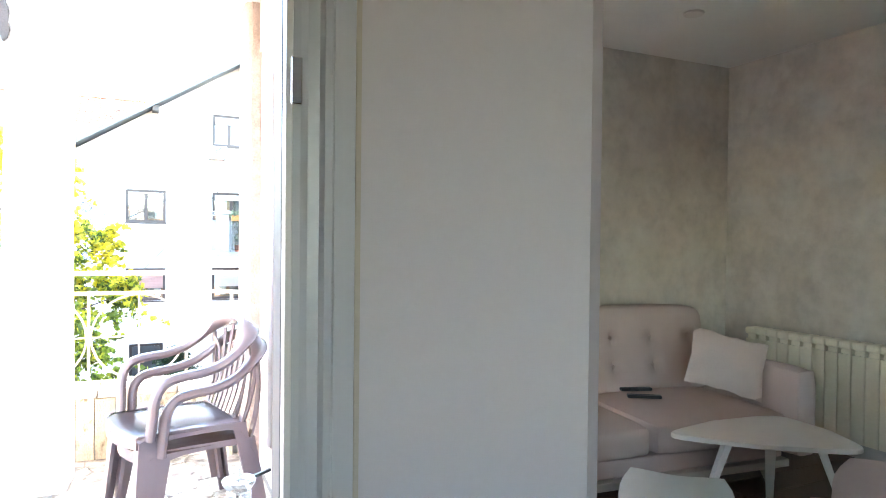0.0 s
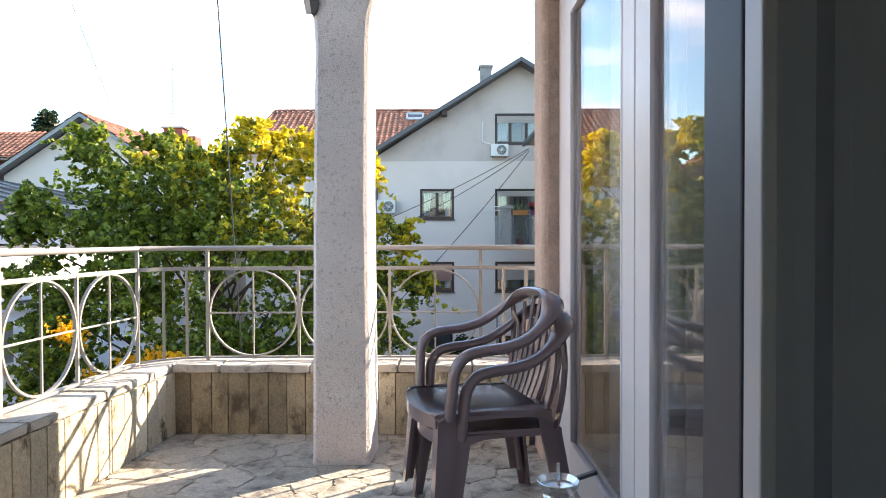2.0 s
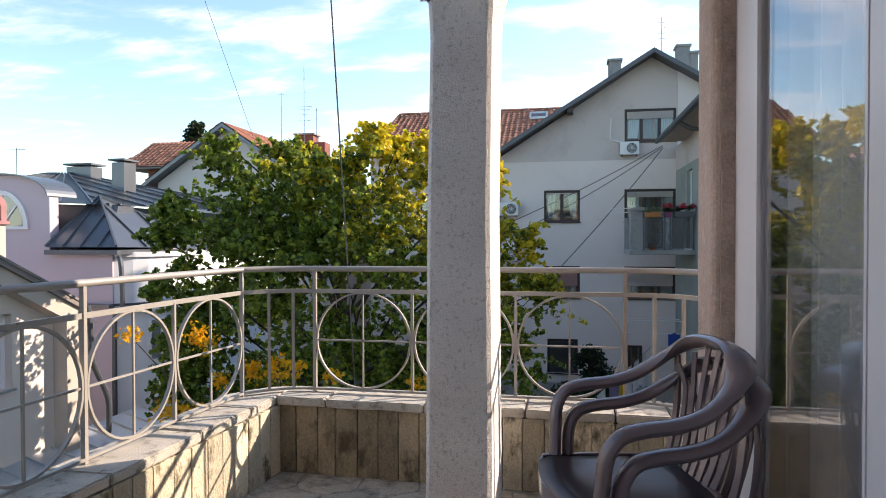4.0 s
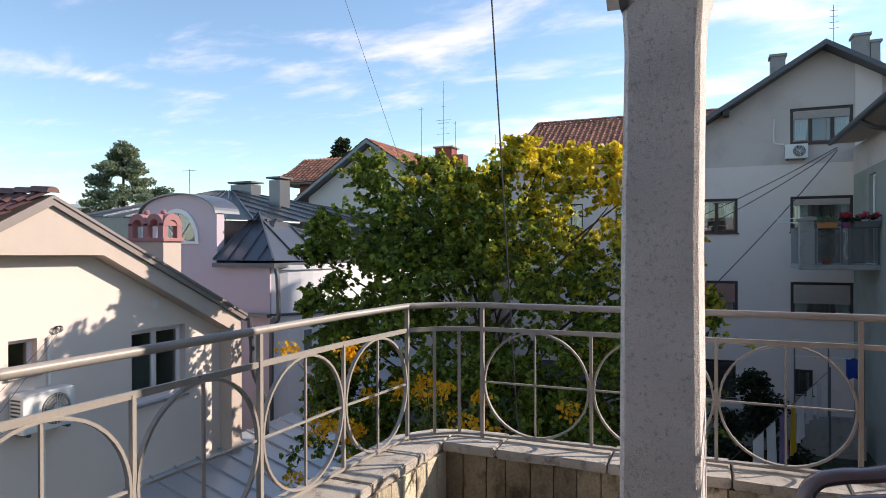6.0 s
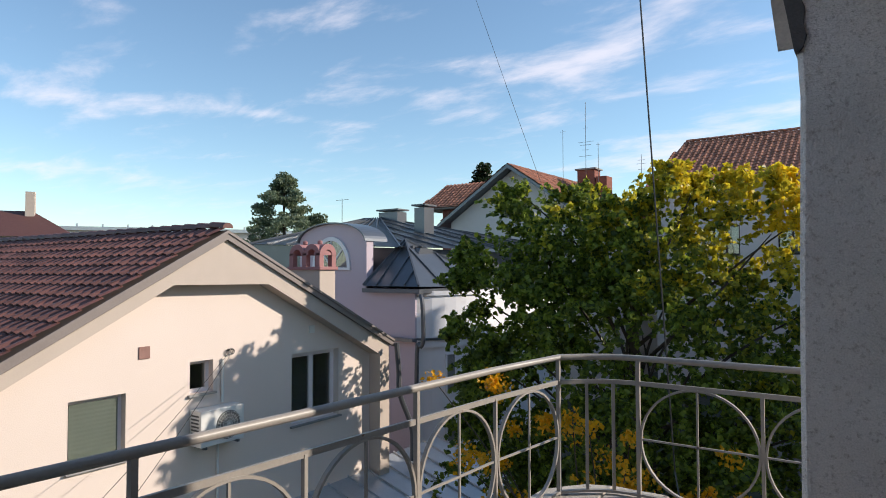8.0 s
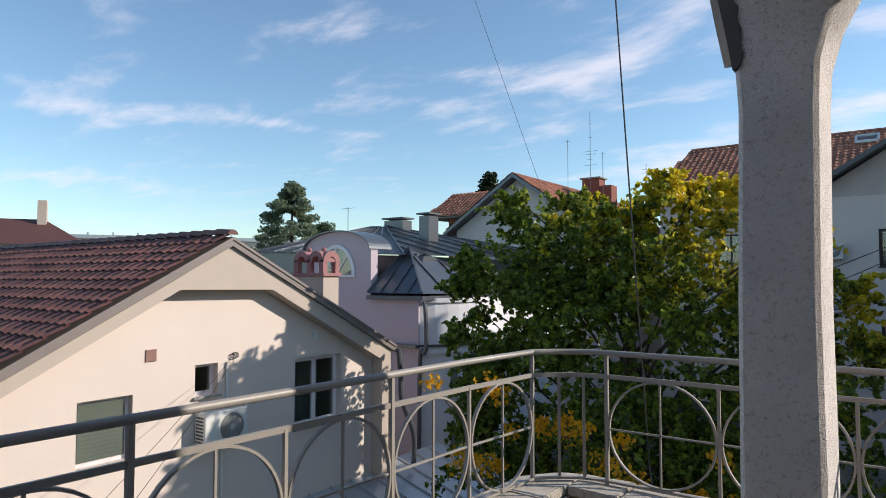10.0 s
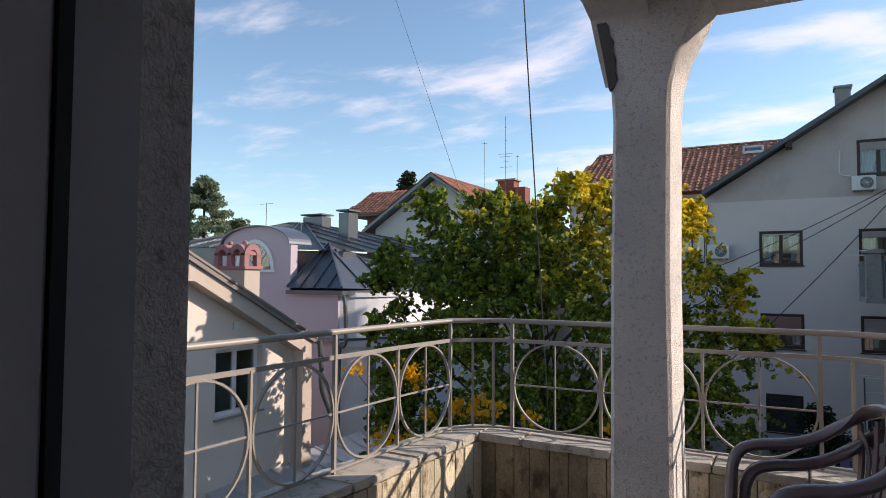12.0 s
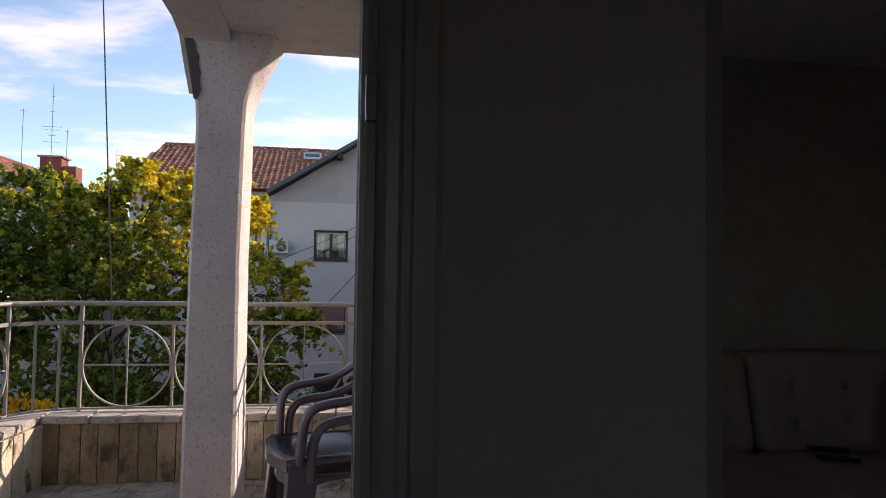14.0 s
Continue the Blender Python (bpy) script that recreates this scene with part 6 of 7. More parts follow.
antenna(-11.4, 27.0, 5.2, 9.9, ((9.3, 0.06), (8.6, 0.10), (7.9, 0.42), (7.75, 0.30), (7.5, 0.16), (7.2, 0.34)), "tall thin television antenna on a brick chimney")
antenna(-12.9, 27.6, 5.2, 8.8, ((8.7, 0.15),), "thin rod antenna on a roof")
antenna(-10.75, 27.0, 4.2, 7.8, ((7.7, 0.1),), "thin rod antenna on a roof")
antenna(-9.9, 31.0, 5.6, 7.7, ((7.4, 0.2), (7.2, 0.25), (6.9, 0.2)), "small antenna on a roof")
antenna(5.0, 22.0, 6.9, 9.6, ((9.4, 0.12), (9.2, 0.12), (9.0, 0.14), (8.8, 0.14)), "thin television antenna on the grey gable")
antenna(-17.0, 15.5, 3.0, 4.4, ((4.35, 0.35),), "thin bent antenna on the zinc roof")


def wire(name, pts, r, label, sag=0.0):
    p, q = Vector(pts[0]), Vector(pts[-1])
    line_ = [p.lerp(q, i / 16) - Vector((0, 0, sag * 4 * (i / 16) * (1 - i / 16))) for i in range(17)]
    bm = BM()
    sweep(bm, line_, disc(r, 6), up=(0.3, 0.2, 1) if abs((q - p).normalized().z) < 0.9 else (0, 1, 0))
    return tagged(part(name, bm, CABLE), label, "cable", "overhead wires")


bm = BM()
sweep(bm, [(0.72, -0.30, 3.02), (0.25, 0.25, 3.95), (-0.20, 0.85, 4.25), (-0.30, 0.90, 4.05), (-0.27, 0.90, 3.6), (-0.08, 0.92, 0.3), (0.3, 0.3, -0.8), (0.32, 0.08, -1.2)], disc(0.006, 6), up=(0.2, 1, 0.1))
tagged(part("hanging_cable", bm, CABLE), "black cable hanging down past the balcony", "cable")
wire("overhead_wire", ((-8.9, 12.0, 10.4), (-6.2, 12.0, 3.1)), 0.006, "thin overhead wire coming down behind the tree")
wire("overhead_wire", ((4.6, 18.9, 4.35), (-3.3, 15.0, 0.55)), 0.012, "black overhead wire from the corner of the eave", 0.25)
wire("overhead_wire", ((4.6, 18.9, 4.30), (-3.3, 15.0, 0.15)), 0.012, "black overhead wire from the corner of the eave", 0.4)
wire("overhead_wire", ((4.6, 18.9, 4.25), (-0.6, 15.0, -1.5)), 0.012, "black overhead wire from the corner of the eave", 0.2)
wire("overhead_wire", ((-7.96, 3.45, 0.15), (-5.2, -1.2, -1.55)), 0.004, "thin wire from the cream wall", 0.1)
wire("overhead_wire", ((-7.96, 3.50, 0.12), (-5.2, -0.9, -1.95)), 0.004, "thin wire from the cream wall", 0.1)

# ---- ground, yard ----
bm = BM()
box(bm, -600, 600, -600, 900, GROUND - 0.5, GROUND)
structure(part("ground", bm, SOIL), "dark garden ground running to the horizon")
yard = thing("yard_wall", "low pale wall of the yard", "wall")
bm = BM()
box(bm, -3.0, 5.0, 17.2, 17.4, GROUND, -3.3)
part("wall", bm, CONCRETE, yard)
line_ = thing("clothes_line", "clothes line with towels and sheets drying in the yard", "clothes line")
bm = BM()
CL0, CL1 = Vector((1.3, 7.4, -1.9)), Vector((4.05, 16.6, -1.9))
sweep(bm, [CL0, CL1], disc(0.008, 5))
part("line", bm, CABLE, line_)
for p in (CL0, CL1):
    bm = BM()
    sweep(bm, [(p.x, p.y, GROUND), (p.x, p.y, -1.82)], disc(0.03, 8), up=(0, 1, 0))
    part("post", bm, GUTTER, line_)
along = (CL1 - CL0).normalized()
for k, (t, w, h, cmat) in enumerate(((0.17, 0.75, 0.85, CLOTH_W), (0.27, 0.70, 0.95, CLOTH_W), (0.38, 0.70, 1.0, CLOTH_L), (0.49, 0.45, 1.05, CLOTH_Y), (0.56, 0.75, 0.95, CLOTH_W), (0.67, 0.70, 0.75, CLOTH_W), (0.80, 0.55, 0.9, CLOTH_W))):
    a = CL0.lerp(CL1, t)
    bm = BM()
    g = [[bm.verts.new(a + along * (w * i / 10) + Vector((0.035 * math.sin(i * 1.9 + k) * j / 5, 0.0, -h * j / 5 - 0.015 * math.sin(i)))) for i in range(11)] for j in range(6)]
    for j in range(5):
        for i in range(10):
            bm.faces.new((g[j][i], g[j][i + 1], g[j + 1][i + 1], g[j + 1][i]))
    bmesh.ops.solidify(bm, geom=bm.faces[:], thickness=0.006)
    part("towel", bm, cmat, line_, smooth=True)

terrace = thing("drying_rack", "thin metal drying frame with a bright blue cloth", "drying rack")
TX0, TX1, TY = 3.35, 5.05, 17.8
for z, y in ((-1.35, TY), (-1.75, TY), (-1.35, TY + 0.5)):
    bm = BM()
    sweep(bm, [(TX0, y, z), (TX1, y, z)], disc(0.018, 6))
    part("rail", bm, AC_W, terrace)
for x in (TX0, 4.2, TX1):
    bm = BM()
    sweep(bm, [(x, TY, GROUND), (x, TY, -1.35)], disc(0.022, 6), up=(0, 1, 0))
    part("post", bm, GUTTER, terrace)
bm = BM()
g = [[bm.verts.new((4.62 + 0.045 * i, TY - 0.03 - 0.03 * math.sin(i * 1.7) * j / 4, -1.74 - 0.14 * j - 0.03 * math.sin(i * 1.1))) for i in range(9)] for j in range(5)]
for j in range(4):
    for i in range(8):
        bm.faces.new((g[j][i], g[j][i + 1], g[j + 1][i + 1], g[j + 1][i]))
bmesh.ops.solidify(bm, geom=bm.faces[:], thickness=0.01)
part("cloth", bm, CLOTH_B, terrace, "bright blue cloth", smooth=True)

# ---- plants ----
def leaves(name, centres, per, spread, size, material, parent, seed, flat=0.75, droop=0.25):
    """Many small folded leaves round the given clump centres."""
    rg = np.random.default_rng(seed)
    c = np.repeat(np.array([p[:3] for p in centres]), per, axis=0)
    s = np.repeat(np.array([p[3] if len(p) > 3 else 1.0 for p in centres]), per)
    n = len(c)
    off = rg.normal(size=(n, 3))
    off /= np.linalg.norm(off, axis=1)[:, None]
    off *= (rg.random((n, 1)) ** 0.45) * spread * s[:, None]
    off[:, 2] *= flat
    c = c + off
    a = rg.normal(size=(n, 3))
    a[:, 2] = a[:, 2] * 0.5 - droop
    a /= np.linalg.norm(a, axis=1)[:, None]
    b = np.cross(a, rg.normal(size=(n, 3)))
    b /= np.linalg.norm(b, axis=1)[:, None]
    nn = np.cross(a, b)
    L = size * rg.uniform(0.7, 1.25, (n, 1))
    W = L * 0.42
    base, tip = c - a * L / 2, c + a * L / 2
    l1, r1_ = c + b * W - a * L * 0.12 + nn * L * 0.10, c - b * W - a * L * 0.12 + nn * L * 0.10
    V = np.stack([base, l1, tip, r1_], axis=1).reshape(-1, 3)
    k = np.arange(n) * 4
    F = np.concatenate([np.stack([k, k + 1, k + 2], 1), np.stack([k, k + 2, k + 3], 1)])
    ob = raw_part(name, V.tolist(), F.tolist(), material, parent, kind="stuff")
    return ob


def limb(bm, pts, r0, r1, n=7):
    pts = curve(pts, 4)
    k = len(pts)
    sweep(bm, pts, disc(1.0, n), up=(0.31, 0.2, 0.9), scales=[r0 + (r1 - r0) * i / (k - 1) for i in range(k)])


tree = thing("lime_tree", "large leafy tree turning yellow at its sunny top", "tree")
TC = Vector((-3.05, 8.2, 0.0))
TU, TW = Vector((0.94, 0.34, 0.0)), Vector((-0.34, 0.94, 0.0))
rt = random.Random(11)


def tp(u, w, z):
    z -= 0.26 if z > 1.5 else 0.0
    u *= 0.83 if u < 0 else 1.0
    p = TC + TU * (u * 1.04) + TW * w
    return (p.x, p.y, 1.5 + (z - 1.5) * 1.13)


tips = []
shape = [(0.0, 2.85, 0.4), (-1.4, 2.6, 0.4), (-0.5, 2.5, 0.5), (-2.1, 2.7, 0.34), (-1.95, 2.3, 0.45), (-0.85, 2.55, 0.5), (-0.2, 2.65, 0.4), (0.5, 2.15, 0.5), (1.45, 2.75, 0.5), (1.95, 2.65, 0.45), (2.65, 2.35, 0.45), (2.2, 1.9, 0.6), (-2.75, 2.0, 0.45), (-2.95, 1.35, 0.4), (-2.6, 0.75, 0.45), (-2.2, 0.35, 0.5), (-2.9, -0.6, 0.4), (-2.7, -1.5, 0.5), (-2.2, -2.0, 0.6), (3.1, 1.55, 0.5), (3.45, 0.9, 0.45), (3.6, 0.3, 0.35), (3.3, -0.5, 0.4), (3.55, -1.1, 0.4), (3.2, -1.7, 0.5)]
for u, z, r in shape:
    for k in range(2 if u < -2.0 else 3):
        tips.append((*tp(u + rt.uniform(-1.1, 1.1) * r, rt.uniform(-0.9, 0.9), z + rt.uniform(-1.2, 0.25) * r), 0.8))
for u, z, du, dz in ((-2.05, 2.75, -0.10, 0.40), (-1.0, 2.8, 0.1, 0.25), (-0.55, 2.75, 0.05, 0.35), (0.55, 2.6, -0.05, 0.25), (0.75, 2.95, 0.0, 0.3), (1.2, 2.9, 0.1, 0.25), (2.0, 2.95, -0.05, 0.3), (2.4, 2.9, 0.1, 0.25), (2.85, 2.5, 0.1, 0.3), (-3.1, 2.05, -0.35, 0.1), (-3.2, 1.4, -0.4, -0.05), (-3.1, 0.6, -0.4, -0.1), (-3.05, -0.3, -0.35, -0.1), (-2.9, -0.9, -0.35, -0.15), (3.6, 1.3, 0.3, 0.0), (3.75, 0.5, 0.25, -0.1)):
    w = rt.uniform(-0.7, 0.7)
    for i in range(4):
        tips.append((*tp(u + du * i / 3, w, z + dz * i / 3), 0.75 - 0.13 * i))
k = 0
while k < 365:
    u, w, z = rt.uniform(-3.1, 3.3), rt.uniform(-2.4, 2.4), rt.uniform(-3.1, 2.6)
    e = (u / 3.1) ** 2 + (w / 2.5) ** 2 + ((z + 0.1) / 2.75) ** 2
    q = noise.noise(Vector((u, w, z)) * 0.75) * 0.55
    if e > 1.0 + q or e < 0.25:
        continue
    k += 1
    if (u < -1.7 and rt.random() < 0.42) or (w > 0 and rt.random() < 0.5):
        continue
    w *= 1 - 0.5 * max(0.0, -u / 3.1)
    tips.append((*tp(u, w * 0.85, z - 0.12), rt.uniform(0.45, 1.15)))
twigs = []
heart = Vector(tp(0.2, 0.0, -0.6))
for q in tips:
    c = Vector(q[:3])
    out = (c - heart).normalized()
    for j in range(9):
        d = (out * 0.6 + Vector((rt.uniform(-1, 1), rt.uniform(-1, 1), rt.uniform(-0.75, 0.95)))).normalized()
        s = c + Vector((rt.uniform(-1, 1), rt.uniform(-1, 1), rt.uniform(-0.8, 0.8))) * 0.42 * q[3]
        ln = rt.uniform(0.30, 0.80) * q[3]
        n = 6
        for i in range(n):
            t = (i + 1) / n
            m = s + d * ln * t + Vector((0, 0, -0.10 * t * t))
            twigs.append((m.x, m.y, m.z, 1.15 - 0.85 * t))
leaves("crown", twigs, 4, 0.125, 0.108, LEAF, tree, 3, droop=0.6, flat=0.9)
bm = BM()
limb(bm, [tp(0.3, 0.2, GROUND), tp(0.2, 0.1, -2.5), tp(0.35, 0.0, -1.2), tp(0.25, 0.0, 0.4), tp(0.4, 0.1, 1.6)], 0.22, 0.05, 10)
part("trunk", bm, BARK, tree, smooth=True)
for p in tips[::10]:
    bm = BM()
    d = Vector(p[:3])
    m0 = Vector(tp(0.3, 0.0, max(-1.7, min(1.2, (d.z - 1.5) * 0.6 - 0.4 + rt.uniform(-0.6, 0.2)))))
    mid = m0.lerp(d, 0.5) + Vector((rt.uniform(-0.3, 0.3), rt.uniform(-0.3, 0.3), rt.uniform(-0.35, 0.25)))
    limb(bm, [m0, mid, d], 0.04, 0.008, 5)
    part("limb", bm, BARK, tree)

for k, (w, half, petals) in enumerate(((-1.21, 0.20, None), (-0.79, 0.08, FLOWER), (-0.34, 0.26, FLOWER))):
    fl = thing("flowers", ("green trailing plants in an orange planter on the concrete balcony", "small red flowers in a purple pot on the concrete balcony", "red geraniums in a dark planter on the concrete balcony")[k], "plant", "balcony flowers")
    if petals:
        leaves("blossom", [(5.2 + w + rt.uniform(-half, half), 16.47 + rt.uniform(-0.06, 0.06), 2.16 + rt.uniform(0, 0.12)) for i in range(8)], 26, 0.09, 0.06, petals, fl, 40 + k)
    leaves("foliage", [(5.2 + w + rt.uniform(-half, half), 16.47 + rt.uniform(-0.06, 0.06), 2.09 + rt.uniform(-0.04, 0.09)) for i in range(8)], 40, 0.10, 0.06, LEAF_D if petals else LEAF_P, fl, 50 + k)
vine = thing("potted_plant", "leafy green potted plant standing behind the balcony panel", "plant")
leaves("foliage", [(4.02 + rt.uniform(-0.14, 0.14), 16.85 + rt.uniform(-0.1, 0.1), 1.15 + 0.08 * i) for i in range(11)], 34, 0.14, 0.07, LEAF_P, vine, 61)
bm = BM()
lathe(bm, [(0.0, 0.924), (0.11, 0.924), (0.14, 1.14), (0.125, 1.14), (0.0, 1.12)], (4.02, 16.85, 0), 14)
part("pot", bm, TERRA, vine, smooth=True)

shrub = thing("yellow_shrub", "yellow-leaved shrub below the railing in front of the tree", "shrub")
sp = []
for k in range(66):
    u = rt.uniform(-1, 1)
    sp.append((-2.2 + 2.0 * u + rt.uniform(-0.2, 0.2), 4.9 + rt.uniform(-0.7, 0.7) + 0.3 * u, -0.32 - 0.12 * u - rt.uniform(0, 2.6) + 0.22 * math.sin(5.5 * u + 1.0), rt.uniform(0.5, 1.0)))
leaves("foliage", sp, 48, 0.27, 0.072, LEAF_Y, shrub, 5, droop=0.8)
for p in sp[::3]:
    bm = BM()
    limb(bm, [(-2.25 + (p[0] + 2.25) * 0.4, 5.0, GROUND), ((p[0] - 2.25) / 2, 4.95, (p[2] + GROUND) / 2 + 0.3), p[:3]], 0.02, 0.006, 5)
    part("stem", bm, BARK, shrub)

for nm, lab, base, h, rad_, seed in (("pine_tree", "tall dark pine tree on the skyline", (-49.4, 40.6), 7.4, 4.4, 8), ("fir_tree", "dark conifer behind the roofs", (-23.5, 37.0), 4.2, 2.0, 9), ("garden_conifer", "dark round conifer in the yard", (2.1, 14.6), 0, 0, 10)):
    tr = thing(nm, lab, "tree")
    x, y = base
    cl = []
    if nm == "pine_tree":
        for k in range(120):
            t = rt.random()
            z = 4.0 + 7.0 * t
            r = 5.6 * (1 - t) ** 0.85 * rt.uniform(0.3, 1.0)
            a = rt.uniform(0, 6.283)
            cl.append((x + r * math.cos(a) + (0.9 if t < 0.4 else 0), y + r * math.sin(a), z + rt.uniform(-0.3, 0.3), 1.0))
        leaves("crown", cl, 150, 0.75, 0.26, LEAF_P, tr, seed, flat=0.6)
        top_z, r0 = 11.0, 0.35
    elif nm == "fir_tree":
        for k in range(60):
            t = rt.random()
            r = 2.3 * (1 - t) * rt.uniform(0.3, 1.0)
            a = rt.uniform(0, 6.283)
            cl.append((x + r * math.cos(a), y + r * math.sin(a), 4.7 + 4.5 * t, 1.0))
        leaves("crown", cl, 90, 0.6, 0.22, LEAF_D, tr, seed, flat=0.5)
        top_z, r0 = 9.3, 0.2
    else:
        for k in range(60):
            t = rt.random()
            r = 1.25 * (1 - t) ** 0.6 * rt.uniform(0.3, 1.0)
            a = rt.uniform(0, 6.283)
            cl.append((x + r * math.cos(a), y + r * math.sin(a), GROUND + 0.3 + 2.3 * t, 1.0))
        leaves("crown", cl, 130, 0.32, 0.09, LEAF_D, tr, seed)
        top_z, r0 = GROUND + 2.3, 0.08
    bm = BM()
    limb(bm, [(x, y, GROUND), (x + 0.1, y, (GROUND + top_z) / 2), (x, y, top_z)], r0, 0.04, 8)
    part("trunk", bm, BARK, tr)

# far town on the skyline
far = thing("far_house", "distant brown-roofed house with a pale chimney on the skyline", "house", at=(-99.0, 33.5, 0.0), rz=60)
bm = BM()
box(bm, -9, 9, -6, 6, GROUND, 6.0)
part("wall", bm, C_WALL, far)
bm = BM()
vs = [bm.verts.new(p) for p in ((-10, -7, 6.0), (10, -7, 6.0), (10, 7, 6.0), (-10, 7, 6.0), (-4, 0, 9.8), (4, 0, 9.8))]
for f in ((0, 1, 5, 4), (1, 2, 5), (2, 3, 4, 5), (3, 0, 4), (0, 3, 2, 1)):
    bm.faces.new([vs[i] for i in f])
part("roof", bm, TILE_D, far)
bm = BM()
box(bm, 3.3, 4.4, -1.5, -0.3, 8.0, 12.4)
part("chimney", bm, G_SOFFIT, far)
hall = thing("far_hall", "long low pale hall with a metal roof on the horizon", "building", at=(-150, 95, 0), rz=58)
bm = BM()
box(bm, -38, 30, -8, 8, GROUND, 11.0)
part("wall", bm, C_WALL, hall)
bm = BM()
box(bm, -39, 31, -9, 9, 11.0, 11.9)
for k in range(12):
    box(bm, -36 + k * 5.6, -35.6 + k * 5.6, -2, -1.6, 11.9, 13.0)
part("roof", bm, ZINC_L, hall)

# ---- paving stones, stone slabs and copings ----
def clip(poly, p, q):
    """Keeps the side of poly nearer to p than to q."""
    m, d = ((p[0] + q[0]) / 2, (p[1] + q[1]) / 2), (q[0] - p[0], q[1] - p[1])
    out = []
    for a, b in zip(poly, poly[1:] + poly[:1]):
        fa, fb = (a[0] - m[0]) * d[0] + (a[1] - m[1]) * d[1], (b[0] - m[0]) * d[0] + (b[1] - m[1]) * d[1]
        if fa <= 0:
            out.append(a)
        if fa * fb < 0:
            t = fa / (fa - fb)
            out.append((a[0] + (b[0] - a[0]) * t, a[1] + (b[1] - a[1]) * t))
    return out


rf = random.Random(5)
seeds, spaces = [], []
for k in range(2600):
    p, gap = (rf.uniform(-0.62, 2.02), rf.uniform(-3.28, -0.10)), rf.choice((0.09, 0.13, 0.17, 0.22))
    if all((p[0] - q[0]) ** 2 + (p[1] - q[1]) ** 2 > max(gap, g) ** 2 for q, g in zip(seeds, spaces)):
        seeds.append(p)
        spaces.append(gap)
for i, p in enumerate(seeds):
    poly = [(-0.64, -3.305), (2.045, -3.305), (2.045, -0.07), (-0.40, -0.07)]
    for j, q in enumerate(seeds):
        if i != j and abs(p[0] - q[0]) < 1.1 and abs(p[1] - q[1]) < 1.1:
            poly = clip(poly, p, q)
            if len(poly) < 3:
                break
    if len(poly) < 3:
        continue
    cx = sum(v[0] for v in poly) / len(poly)
    cy = sum(v[1] for v in poly) / len(poly)
    rr = []
    for a, b in zip(poly, poly[1:] + poly[:1]):
        rr.append((a[0] + (b[0] - a[0]) * 0.12, a[1] + (b[1] - a[1]) * 0.12))
        rr.append((a[0] + (b[0] - a[0]) * 0.5 + rf.uniform(-0.018, 0.018), a[1] + (b[1] - a[1]) * 0.5 + rf.uniform(-0.018, 0.018)))
        rr.append((a[0] + (b[0] - a[0]) * 0.88, a[1] + (b[1] - a[1]) * 0.88))
    k = 1 - 0.004 / 0.2
    rr = [(cx + (x - cx) * k - cx, cy + (y - cy) * k - cy) for x, y in rr]
    bm = BM()
    lo = [bm.verts.new((x, y, -0.008)) for x, y in rr]
    hi = [bm.verts.new((x * 0.985, y * 0.985, rf.uniform(-0.0015, 0.0015))) for x, y in rr]
    n = len(rr)
    for a in range(n):
        bm.faces.new((lo[a], lo[(a + 1) % n], hi[(a + 1) % n], hi[a]))
    bm.faces.new(hi)
    ob = part("flagstone", bm, FLAG, balcony_floor)
    ob.matrix_basis = pose(cx, cy, 0, rf.uniform(-0.25, 0.25), rf.uniform(-0.25, 0.25), 0)

slab_meshes = {}


def stone_slab(parent, x, y, ang, w, h=0.368, stone=SLAB):
    key = (round(w, 3), stone.name)
    if key not in slab_meshes:
        bm = BM()
        box(bm, -w / 2, w / 2, -0.026, 0.0, 0.001, h, 0.003)
        slab_meshes[key] = part("stone_slab", bm, stone, parent)
        ob = slab_meshes[key]
    else:
        ob = new("stone_slab", slab_meshes[key].data)
        ob.parent = parent
    ob.matrix_basis = pose(x, y, rf.uniform(-0.001, 0.001), 0, rf.uniform(-0.15, 0.15), ang) @ Matrix.Translation((0, -rf.uniform(0, 0.004), 0))


x = -0.175
while x < 1.90:
    w = rf.choice((0.112, 0.112, 0.115, 0.10, 0.125))
    stone_slab(parapet_n, x + w / 2, -0.10 - (0.05 * (x + 0.135) / 2.03), -1.4, w - 0.004, stone=SLAB_OLD if x < 0.8 else SLAB)
    x += w
y = -0.12
while y > -3.28:
    w = rf.choice((0.112, 0.118, 0.10, 0.125))
    t = (-0.10 - (y - w / 2)) / 3.21
    stone_slab(parapet_w, -0.18 - 0.26 * t, y - w / 2, 90 - 4.6, w - 0.004)
    y -= w
for k in range(2):
    stone_slab(parapet_n, 1.90 + 0.03, -0.21 - k * 0.115, -90, 0.108)


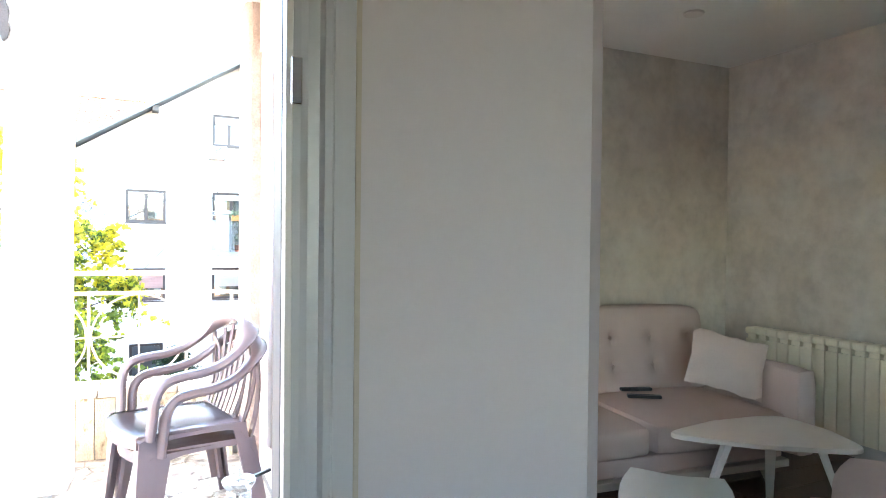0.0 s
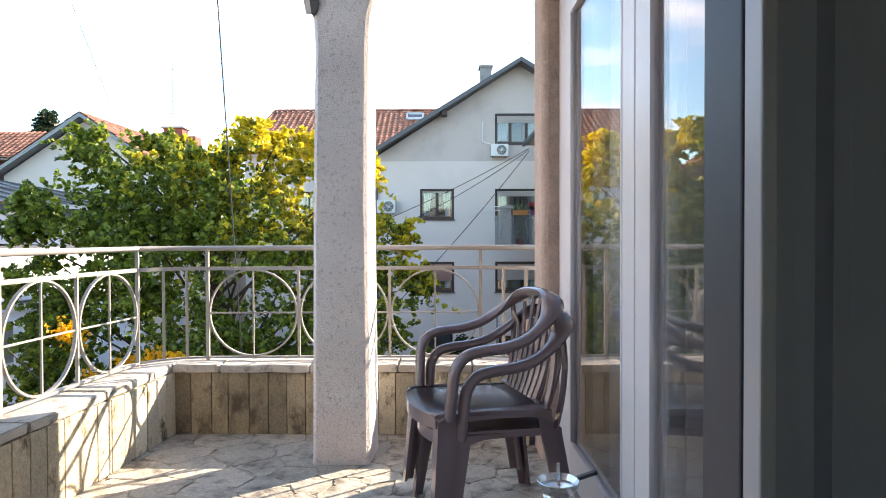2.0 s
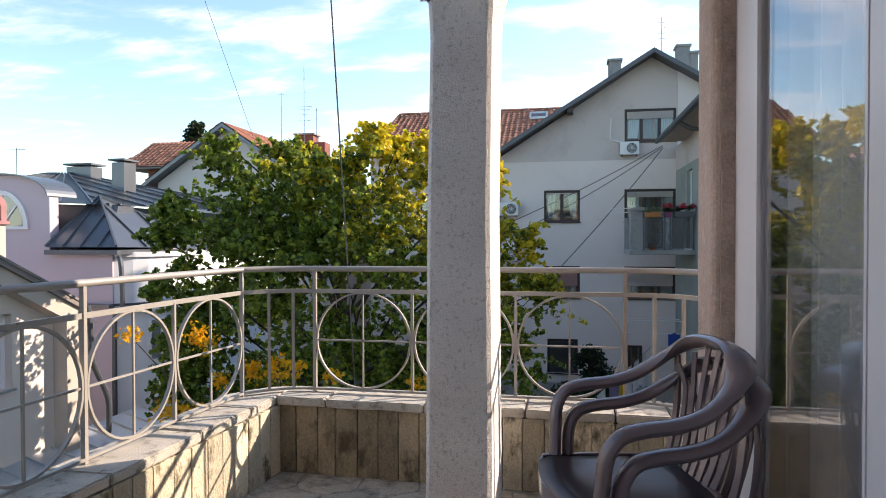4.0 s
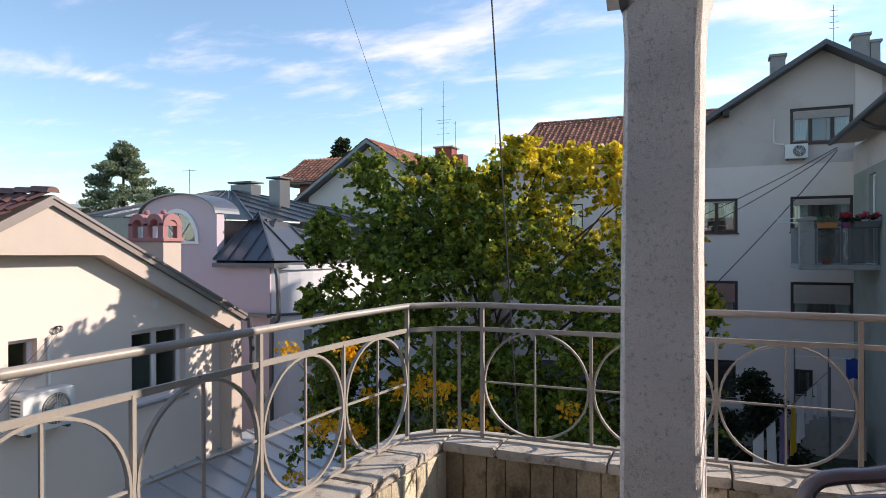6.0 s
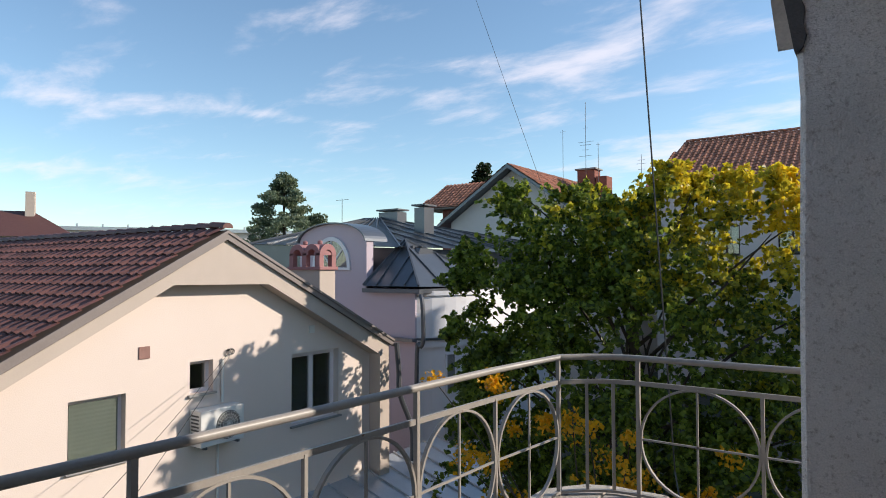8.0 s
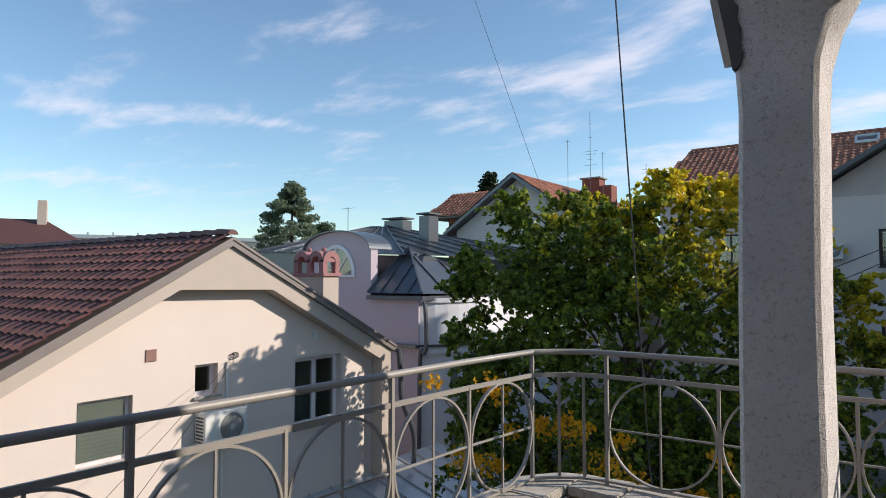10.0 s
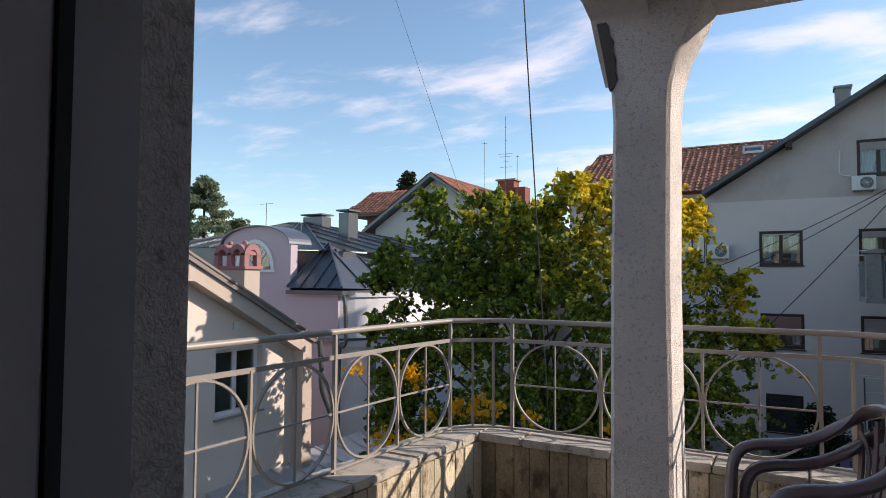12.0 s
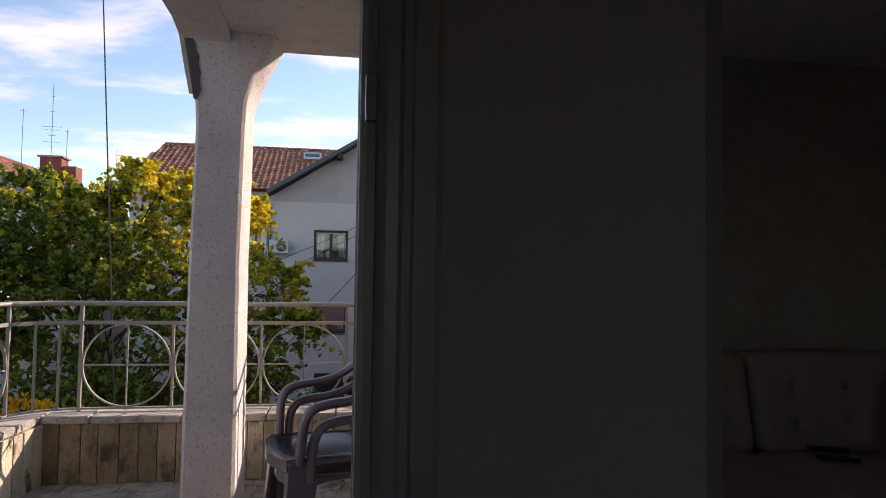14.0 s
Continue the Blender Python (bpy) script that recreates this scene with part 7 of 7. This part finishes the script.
def coping_piece(parent, quad, k):
    bm = BM()
    prism(bm, quad, 0.373, 0.418 + rf.uniform(-0.002, 0.003))
    bmesh.ops.subdivide_edges(bm, edges=[e for e in bm.edges if e.calc_length() > 0.2], cuts=6, use_grid_fill=True)
    bmesh.ops.bevel(bm, geom=[e for e in bm.edges if e.calc_face_angle(0) > 0.6], offset=0.006, segments=2, affect="EDGES")
    for v in bm.verts:
        v.co.z += 0.0035 * noise.noise(v.co * 9)
        v.co.x += 0.004 * noise.noise(v.co * 13 + Vector((5, 0, 0)))
        v.co.y += 0.004 * noise.noise(v.co * 13)
    part("coping_stone", bm, COPING, parent)


xs = [-0.165, 0.12, 0.66, 1.18, 1.62, 1.88]
for k, (a, b) in enumerate(zip(xs, xs[1:])):
    ya, yb = -0.155 - 0.02 * (a + 0.165), -0.155 - 0.02 * (b + 0.165)
    coping_piece(parapet_n, [(a + 0.004, ya - (0.004 if k else 0.0)), (b - 0.004, yb), (b - 0.004, 0.11), (a + 0.004, 0.11)], k)
coping_piece(parapet_n, [(1.884, -0.20), (1.884, 0.10), (2.0, 0.07), (2.12, -0.05), (2.12, -0.345), (1.90, -0.345)], 9)
coping_piece(parapet_w, [(-0.165, -0.155), (-0.169, 0.108), (-0.30, 0.05), (-0.455, -0.14), (-0.465, -0.40), (-0.180, -0.40)], 8)
ys = [-0.404, -0.80, -1.33, -1.86, -2.40, -2.9, -3.305]
for k, (a, b) in enumerate(zip(ys, ys[1:])):
    xa, xb = -0.150 - (-a) * 0.076, -0.150 - (-b) * 0.076
    coping_piece(parapet_w, [(xa, a - 0.004), (xb, b + 0.004), (xb - 0.285, b + 0.004), (xa - 0.285, a - 0.004)], k)


# roof tiles that can be told apart, each its own piece on one shared mesh
if LATE_TILES:
    p0, a0, d0, n0, m0, vs0, fs0, h0 = LATE_TILES[0]
    me = bpy.data.meshes.new("roof_tile")
    me.from_pydata(vs0, [], fs0)
    me.materials.append(m0)
    inv = h0.matrix_basis.inverted()
    turn = Matrix((a0, d0, a0.cross(d0) if a0.cross(d0).z > 0 else -a0.cross(d0))).transposed().to_4x4()
    for q in LATE_TILES:
        ob = new("roof_tile", me)
        ob.parent = h0
        ob.matrix_basis = Matrix.Translation(q[0]) @ turn
